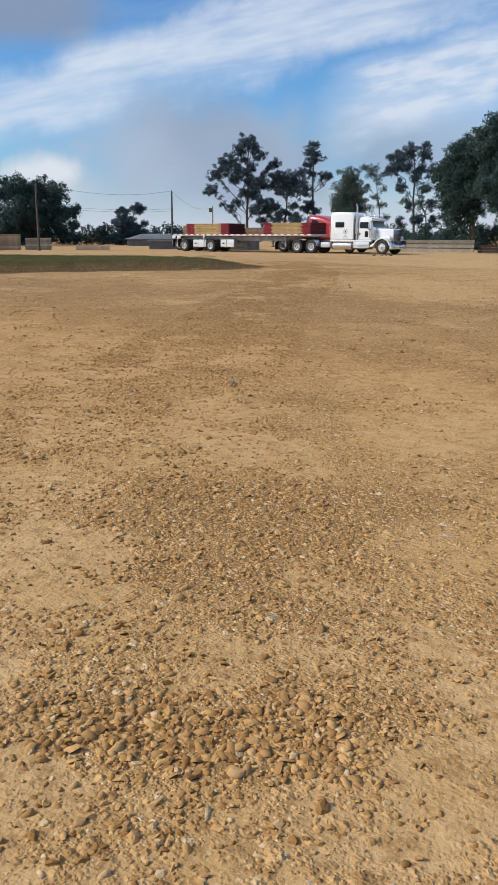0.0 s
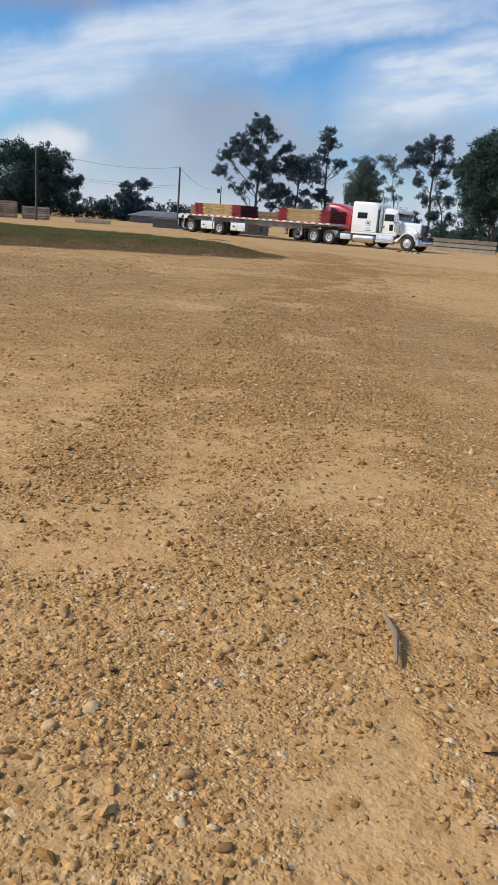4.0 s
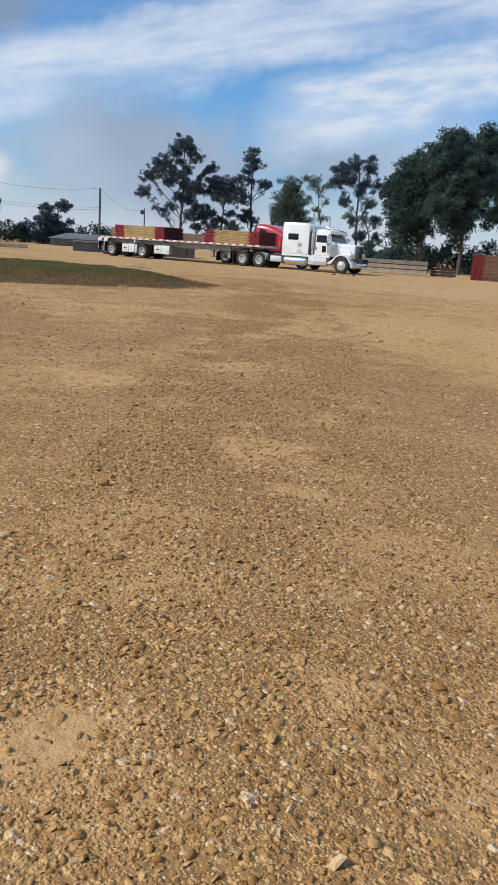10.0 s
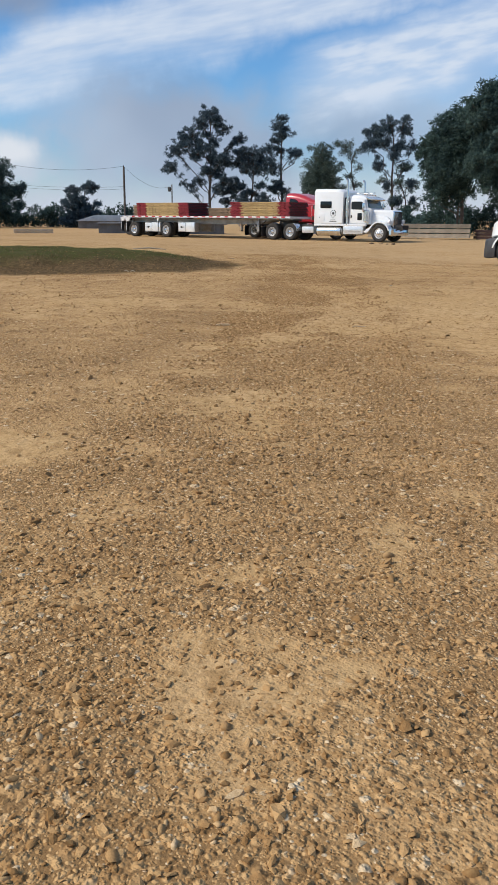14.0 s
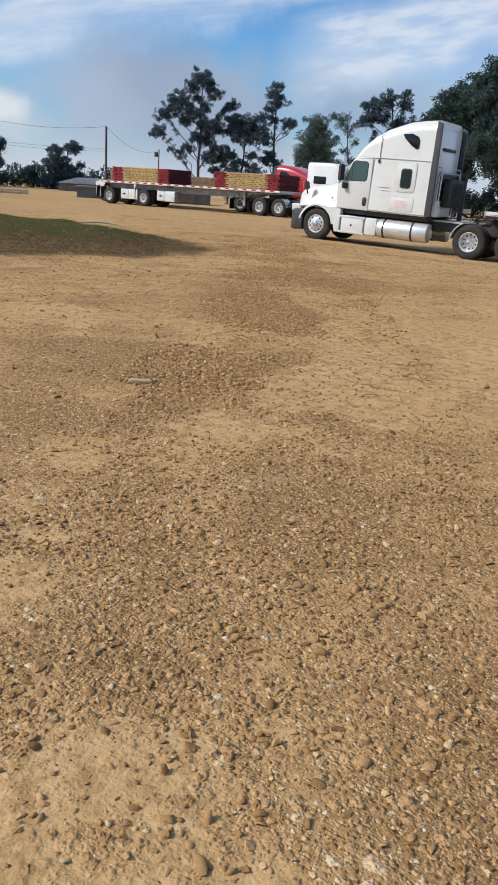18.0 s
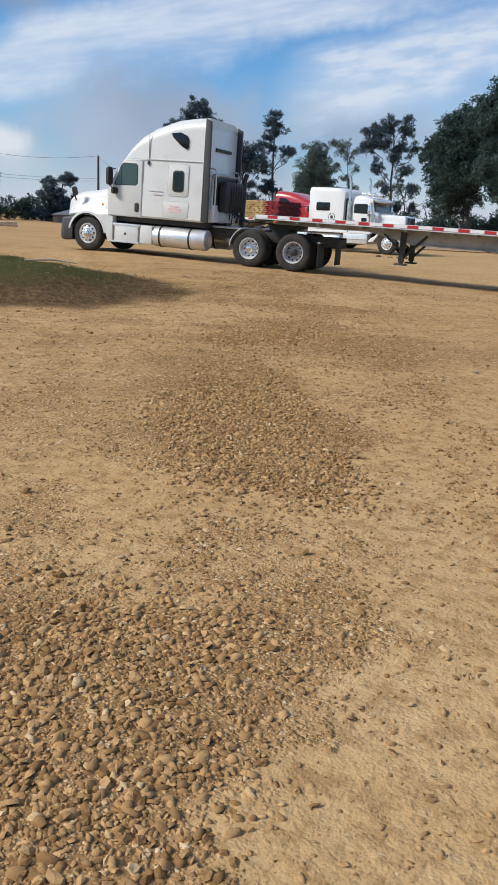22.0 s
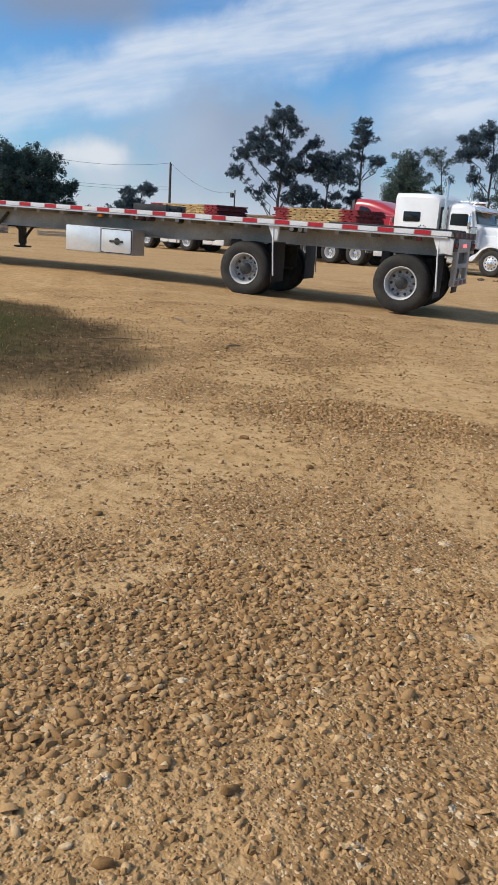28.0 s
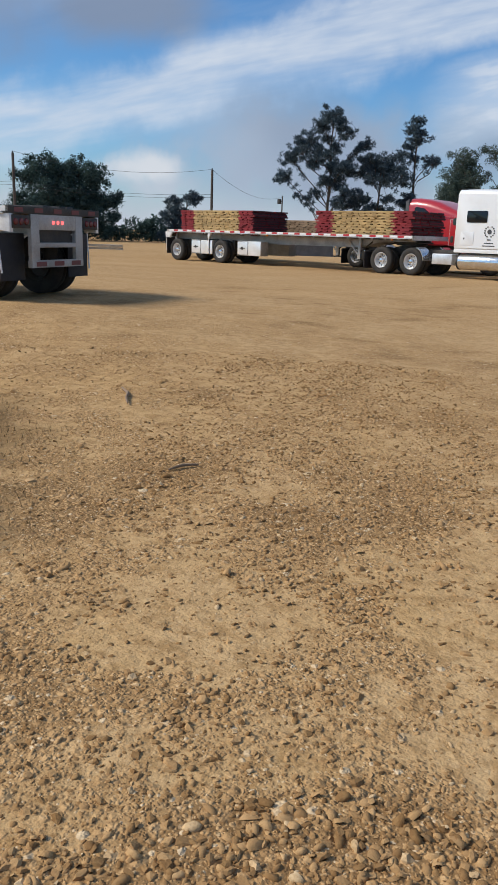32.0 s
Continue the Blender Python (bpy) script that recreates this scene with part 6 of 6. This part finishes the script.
def land_many(x, y):
    """Height, gravel and soil of the ground sheet at many places."""
    i = np.clip(np.searchsorted(gx, x) - 1, 0, len(gx) - 2)
    j = np.clip(np.searchsorted(gy, y) - 1, 0, len(gy) - 2)
    fx, fy = (x - gx[i]) / (gx[i + 1] - gx[i]), (y - gy[j]) / (gy[j + 1] - gy[j])
    return [(g[j, i] * (1 - fx) + g[j, i + 1] * fx) * (1 - fy) + (g[j + 1, i] * (1 - fx) + g[j + 1, i + 1] * fx) * fy for g in GRIDS]


def pebble_mesh(k, rings):
    """A rounded half stone: a tip and rings of k corners, given as (radius, height)."""
    v = [(0, 0, 1)] + [(r * math.cos(6.2832 * (i + 0.5 * m) / k), r * math.sin(6.2832 * (i + 0.5 * m) / k), h) for m, (r, h) in enumerate(rings) for i in range(k)]
    f = [(0, 1 + i, 1 + (i + 1) % k) for i in range(k)]
    for m in range(len(rings) - 1):
        a, b = 1 + m * k, 1 + (m + 1) * k
        for i in range(k):
            f += [(a + i, b + i, a + (i + 1) % k), (a + (i + 1) % k, b + i, b + (i + 1) % k)]
    return np.array(v, float), np.array(f)


COBBLE = pebble_mesh(6, [(0.76, 0.84), (1.0, -0.2)])
CHIP = pebble_mesh(4, [(0.95, -0.1)])
CLOD = pebble_mesh(6, [(0.7, 0.8), (1.0, 0.0)])
FLAKE = pebble_mesh(5, [(0.95, -0.1)])
NUB = pebble_mesh(4, [(0.80, 0.76), (1.0, -0.15)])


def gravel_bed():
    """River gravel, thick where the yard is stony: one sheet of many small stones along the way."""
    rng = np.random.default_rng(11)
    way = [(49.5, -55.5), (44, -50.2), (42.5, -47.3), (38.4, -40.3), (35.2, -34.2), (31.5, -28.0), (28.5, -24.2), (25.2, -19.8)]
    vs, fs, sm, base = [], [], [], 0
    # inner and outer half width, stones a square metre, usual radius and its spread, shape, stone-loving
    for inner, outer, dens, r0, sprd, (tv, tf), fuss in (
            (0, 1.15, 1000, 0.0050, 0.35, CHIP, 0), (0, 1.15, 820, 0.0084, 0.42, NUB, 1), (0, 1.15, 70, 0.0125, 0.36, COBBLE, 1), (0, 1.4, 2100, 0.0112, 0.36, COBBLE, 2),
            (1.15, 3.0, 430, 0.0094, 0.42, FLAKE, 1), (3.0, 6.0, 210, 0.0115, 0.40, CHIP, 1), (6.0, 9.5, 95, 0.0155, 0.36, CHIP, 1), (0, 6.0, 13, 0.0155, 0.38, CLOD, 3)):
        for a, b in zip(way, way[1:]):
            d = Vector((b[0] - a[0], b[1] - a[1]))
            ln = d.length
            d.normalize()
            k = int(dens * ln * 2 * (outer - inner))
            s, o = rng.uniform(0, ln, k), rng.uniform(inner, outer, k) * rng.choice([-1, 1], k)
            x, y = a[0] + d.x * s + d.y * o, a[1] + d.y * s - d.x * o
            z, g, soil = land_many(x, y)
            g = g + 0.9 * (soft_noise(x, y, 7.0, 5) - 0.5) + 0.5 * (soft_noise(x, y, 2.6, 6) - 0.5)
            t = np.clip((g - 0.22) / 0.55, 0, 1)
            keep = (0.22 if fuss else 0.45) + (0.78 if fuss else 0.55) * t * t * (3 - 2 * t)
            if fuss == 2:
                rough = np.zeros(k)
                for cx, cy, ra, rl in COARSE:
                    q = np.hypot((0.81 * (x - cx) + 0.586 * (y - cy)) / ra, (-0.586 * (x - cx) + 0.81 * (y - cy)) / rl) + 0.8 * (soft_noise(x, y, 3.5, 9) - 0.5)
                    rough = np.maximum(rough, np.clip(1.9 - 1.1 * q, 0, 1))
                keep = keep * (0.010 + 0.95 * rough ** 1.3)
            if fuss == 3:
                keep = (0.25 + 0.75 * t) * np.clip(3.2 * (soft_noise(x, y, 4.5, 21) - 0.38), 0.06, 1)
            ok = rng.uniform(0, 1, k) < keep * (1 - 0.8 * soil)
            x, y, z = x[ok], y[ok], z[ok]
            k = len(x)
            r = np.clip(r0 * np.exp(rng.normal(0, sprd, k)), 0.5 * r0, 1.75 * r0)
            size = np.stack([r * rng.uniform(0.95, 1.65, k), r * rng.uniform(0.62, 1.05, k), r * rng.uniform(0.38, 0.75, k) * (1.35 if fuss == 3 else 1.1 if inner else 1)], 1)
            p = tv[None] * (1 + rng.uniform(-0.32, 0.22, (k, len(tv), 1)) + rng.uniform(-0.17, 0.17, (k, len(tv), 3))) * size[:, None, :]
            for i, j, sd in ((0, 2, 0.38), (1, 2, 0.38), (0, 1, 3.0)):
                an = rng.normal(0, sd, k)[:, None]
                p[:, :, i], p[:, :, j] = p[:, :, i] * np.cos(an) - p[:, :, j] * np.sin(an), p[:, :, i] * np.sin(an) + p[:, :, j] * np.cos(an)
            p += np.stack([x, y, z + size[:, 2] * rng.uniform(-0.30, 0.28, k)], 1)[:, None, :]
            vs.append(p.reshape(-1, 3))
            fs.append((tf[None] + base + len(tv) * np.arange(k)[:, None, None]).reshape(-1, 3))
            base += k * len(tv)
            # worn round or freshly broken
            sm.append(np.repeat(rng.uniform(0, 1, k) < (0.65 if fuss == 2 else 0.35), len(tf)))
    v, f = np.concatenate(vs), np.concatenate(fs)
    me_ = bpy.data.meshes.new("gravel")
    me_.vertices.add(len(v)), me_.loops.add(f.size), me_.polygons.add(len(f))
    me_.vertices.foreach_set("co", v.astype(np.float32).ravel())
    me_.loops.foreach_set("vertex_index", f.astype(np.int32).ravel())
    me_.polygons.foreach_set("loop_start", np.arange(0, f.size, 3, dtype=np.int32))
    me_.update(calc_edges=True)
    me_.polygons.foreach_set("use_smooth", np.concatenate(sm))
    me_.materials.append(M["gravel"])
    tagged(new("gravel", me_), "loose tan and brown river gravel", "gravel", kind="stuff")


gravel_bed()


def loose_stones(count):
    """The larger stones that lie singly along the way, each an object of its own on one of a few shapes."""
    rng = np.random.default_rng(31)
    tv, tf = pebble_mesh(8, [(0.45, 0.93), (0.80, 0.66), (1.0, 0.12), (0.9, -0.35)])
    shapes = []
    for k in range(12):
        p = tv * (1 + rng.uniform(-0.16, 0.14, (len(tv), 1)) + rng.uniform(-0.10, 0.10, (len(tv), 3))) * np.array([rng.uniform(1.0, 1.4), rng.uniform(0.75, 1.0), rng.uniform(0.45, 0.7)])
        me_ = bpy.data.meshes.new("stone")
        me_.from_pydata((p * 0.0165).tolist(), [], tf.tolist())
        shapes.append(finish(me_, M["stone"], 60))
    way = [(47.8, -53.6), (44, -50.2), (42.5, -47.3), (38.4, -40.3), (35.2, -34.2), (31.5, -28.0), (29.0, -24.8)]
    made = 0
    while made < count:
        k = int(rng.integers(0, len(way) - 1))
        f, o = rng.uniform(0, 1), rng.normal(0, 0.55)
        a, b = Vector(way[k]), Vector(way[k + 1])
        d = (b - a).normalized()
        q = a.lerp(b, f) + Vector((d.y, -d.x)) * o
        z, g, soil, _ = land(q.x, q.y)
        if rng.uniform(0, 1) > 0.15 + 0.85 * smooth01(0.35, 0.9, g) or soil > 0.3:
            continue
        r = float(np.clip(np.exp(rng.normal(-0.1, 0.28)), 0.6, 1.45))
        part("stone", shapes[made % 12], None, ground).matrix_basis = pose(q.x, q.y, z + 0.002, rng.normal(0, 9), rng.normal(0, 9), rng.uniform(0, 360)) @ Matrix.Scale(r, 4)
        made += 1


loose_stones(300)


def blades(name, label, count, mat, hmin, hmax, want):
    rng = np.random.default_rng(count)
    verts, tris = [], []
    tries = 0
    while len(tris) < count and tries < count * 14:
        tries += 1
        x, y = float(rng.uniform(2, 29)), float(rng.uniform(-48, -22))
        if rng.uniform() > smooth01(38, 6, math.hypot(x - 27, y + 27)) + 0.05:
            continue
        d = inside_island(x, y) + 0.5 * noise.noise(Vector((x, y, 0)) * 0.9) + 0.25 * noise.noise(Vector((x, y, 0)) * 2.7)
        if not want(min(d + 0.2, bank_side(x, y) + 0.35 * noise.noise(Vector((x, y, 7)) * 1.3)), noise.noise(Vector((x, y, 4)) * 0.7), float(rng.uniform())):
            continue
        z = land(x, y)[0]
        for _ in range(6):
            px, py = x + float(rng.normal(0, 0.12)), y + float(rng.normal(0, 0.12))
            h, a = float(rng.uniform(hmin, hmax)), float(rng.uniform(0, 6.28))
            wd, ln = 0.0022 + 0.0025 * float(rng.uniform()), h * float(rng.uniform(0.4, 1.8))
            b0 = len(verts)
            verts += [(px - wd * math.sin(a), py + wd * math.cos(a), z - 0.02), (px + wd * math.sin(a), py - wd * math.cos(a), z - 0.02), (px + ln * math.cos(a), py + ln * math.sin(a), z + h)]
            tris.append((b0, b0 + 1, b0 + 2))
    me_ = bpy.data.meshes.new(name)
    me_.from_pydata(verts, [], tris)
    tagged(new(name, finish(me_, M[mat])), label, "grass", kind="stuff")


blades("grass", "short green grass on the island", 55000, "grass", 0.02, 0.060, lambda d, nz, r: d > 1.7 + 0.8 * nz and r < 0.9)
blades("dry_grass", "matted brown dry grass on the island's bank", 60000, "dry_grass", 0.015, 0.060, lambda d, nz, r: 0.1 < d < 2.3 + nz and r < 0.95)


def stick(name, label, x, y, turn, pts, r, mat="old_wood", cat="stick"):
    z = land(x, y)[0]
    tagged(part(name, tube(pts, r, 7), M[mat]), label, cat, "debris on the ground").matrix_basis = pose(x, y, z, 0, 0, turn)


tagged(part("wood_scrap", slab([(-0.095, 0.012), (-0.06, 0.004), (0.075, 0.006), (0.092, 0.016), (0.07, 0.027), (-0.07, 0.026)], -0.026, 0.026, 0.004), M["fresh_wood"]), "short pale scrap of board on the gravel", "wood scrap", "debris on the ground").matrix_basis = pose(35.14, -36.63, land(35.14, -36.63)[0], 0, 0, 38)
stick("stick", "short broken brown stick on the sand", 25.14, -22.56, -31, [(-0.33, 0, 0.015), (-0.05, 0.02, 0.022), (0.15, -0.02, 0.02), (0.33, -0.03, 0.015)], [0.010, 0.015, 0.012, 0.006], "brown_wood")
stick("stick", "thin dark twig on the sand", 27.01, -23.57, 79, [(-0.10, 0, 0.012), (0.0, 0.012, 0.020), (0.11, 0.0, 0.012)], [0.006, 0.011, 0.006], "brown_wood")
stick("stick", "thin forked twig on the sand", 26.1, -24.6, 55, [(-0.3, 0, 0.02), (0.0, 0.03, 0.03), (0.3, 0.0, 0.02)], [0.004, 0.008, 0.004], "brown_wood")
stick("stick", "weathered grey branch on the bank", 25.0, -26.6, 30, [(-0.5, 0, 0.06), (0.0, 0.05, 0.09), (0.5, 0.0, 0.05)], [0.012, 0.022, 0.01], "pale_wood")
stick("stick", "thin pale bent twig on the sand", 36.61, -35.62, 56, [(-0.10, 0, 0.008), (-0.03, 0.02, 0.02), (0.03, 0.015, 0.012), (0.10, -0.01, 0.008)], [0.003, 0.005, 0.005, 0.003], "pale_wood")
stick("stick", "dark rotten stick on the sand", 44.26, -48.96, -55, [(-0.16, 0, 0.02), (0.0, 0.02, 0.03), (0.16, 0.0, 0.02)], [0.008, 0.012, 0.006], "brown_wood")
for k in range(2):
    stick("litter", "crumpled white litter in the dry grass", 27.12 + 0.14 * k, -29.9 + 0.1 * k, 20 + 40 * k, [(-0.06, 0, 0.05), (0.0, 0.02, 0.07), (0.06, 0.0, 0.04)], 0.010, "pale_wood", "litter")


# ---- what moves ----
# a crumpled scrap and clods of earth dropped on the lane
stick("litter", "small crumpled white scrap on the sand", 34.21, -29.41, 30, [(-0.03, 0, 0.010), (0.0, 0.012, 0.020), (0.03, 0.0, 0.010)], [0.008, 0.014, 0.008], "pale_wood", "litter")
random.seed(77)
for k in range(9):
    cx, cy = 21.4 + random.uniform(-0.75, 0.75), -3.05 + random.uniform(-0.3, 0.3)
    r = random.uniform(0.05, 0.13)
    bm = bmesh.new()
    bmesh.ops.create_icosphere(bm, subdivisions=2, radius=r)
    for vv in bm.verts:
        vv.co *= 1 + 0.35 * noise.noise(vv.co * 14 + Vector((k, 0, 0)))
        vv.co.z *= 0.6
    tagged(part("soil_clod", bm, M["clod"]), "dark clod of earth dropped on the lane", "clod", "clods on the lane").matrix_basis = pose(cx, cy, land(cx, cy)[0] + 0.25 * r, 0, 0, random.uniform(0, 360))

ROUTE = [
    (14.5, 37.76, -15.73, 170.6, 199.5),
    (15.0, 36.86, -15.64, 172.0, 197.8),
    (16.0, 35.04, -15.52, 175.2, 194.8),
    (17.0, 33.21, -15.51, 178.4, 192.7),
    (18.0, 31.42, -15.6, 181.2, 191.4),
    (19.0, 29.66, -15.79, 183.7, 190.7),
    (20.0, 27.88, -16.06, 186.1, 190.4),
    (21.0, 26.04, -16.43, 189.3, 190.6),
    (22.0, 24.14, -16.81, 192.7, 190.8),
    (23.0, 22.19, -17.22, 195.3, 191.0),
    (24.0, 20.23, -17.78, 197.7, 191.8),
    (25.0, 18.34, -18.47, 199.1, 192.9),
    (26.0, 16.48, -19.15, 200.4, 194.1),
    (27.0, 14.6, -19.85, 202.2, 195.2),
    (28.0, 12.73, -20.62, 204.2, 196.7),
    (29.0, 10.9, -21.52, 206.2, 198.2),
    (30.0, 9.06, -22.51, 207.8, 200.0),
    (31.0, 7.22, -23.53, 209.0, 201.3),
    (32.0, 5.48, -24.46, 210.0, 202.5),
]


def course(t):
    """Place and headings of the lorry at a time: along ROUTE, and straight on before it."""
    ts = [r[0] for r in ROUTE]
    if t < ts[0]:
        _, x, y, a, b = ROUTE[0]
        d = 1.85 * (ts[0] - t)
        return x - d * math.cos(radians(a - 4)), y - d * math.sin(radians(a - 4)), a, b - 29 + 29 * smooth01(ts[0] - 14, ts[0], t) if t > ts[0] - 14 else b - 29
    return tuple(float(np.interp(t, ts, [r[k] for r in ROUTE])) for k in (1, 2, 3, 4))


def rest_height(x, y):
    return lane_rise(x, y) * (1 - smooth01(2.3, 6.5, abs(y - float(np.interp(x, LX, LY)))))


def motions():
    lead, tail, steps = [], [], [k * 0.5 for k in range(65)]
    for t in steps:
        x, y, a, b = course(t)
        ca, sa, cb, sb = math.cos(radians(a)), math.sin(radians(a)), math.cos(radians(b)), math.sin(radians(b))
        z0, z1 = rest_height(x, y), rest_height(x + 5.96 * ca, y + 5.96 * sa)
        z2 = rest_height(x - 11.9 * cb, y - 11.9 * sb)
        lead.append((t, pose(x, y, z0, 0, -math.degrees(math.atan2(z1 - z0, 5.96)), a)))
        tail.append((t, pose(x, y, z0, 0, -math.degrees(math.atan2(z0 - z2, 11.9)), b)))
    walk(lorry, lead)
    walk(trailer, tail)
    for load in CARGO:
        walk(load, tail)
    # wheels roll by the way they have come
    fine = [k * 0.2 for k in range(161)]
    gone, last, spins = 0.0, course(0.0), []
    for t in fine:
        now = course(t)
        gone += math.hypot(now[0] - last[0], now[1] - last[1])
        last = now
        spins.append((t, math.degrees(gone / 0.52)))
    for ob in lorry_wheels + trailer_wheels:
        home = ob.matrix_basis.copy()
        sign = 1 if home.translation.y > 0 else -1
        walk(ob, [(t, home @ pose(0, 0, 0, 0, sign * s, 0)) for t, s in spins])


motions()
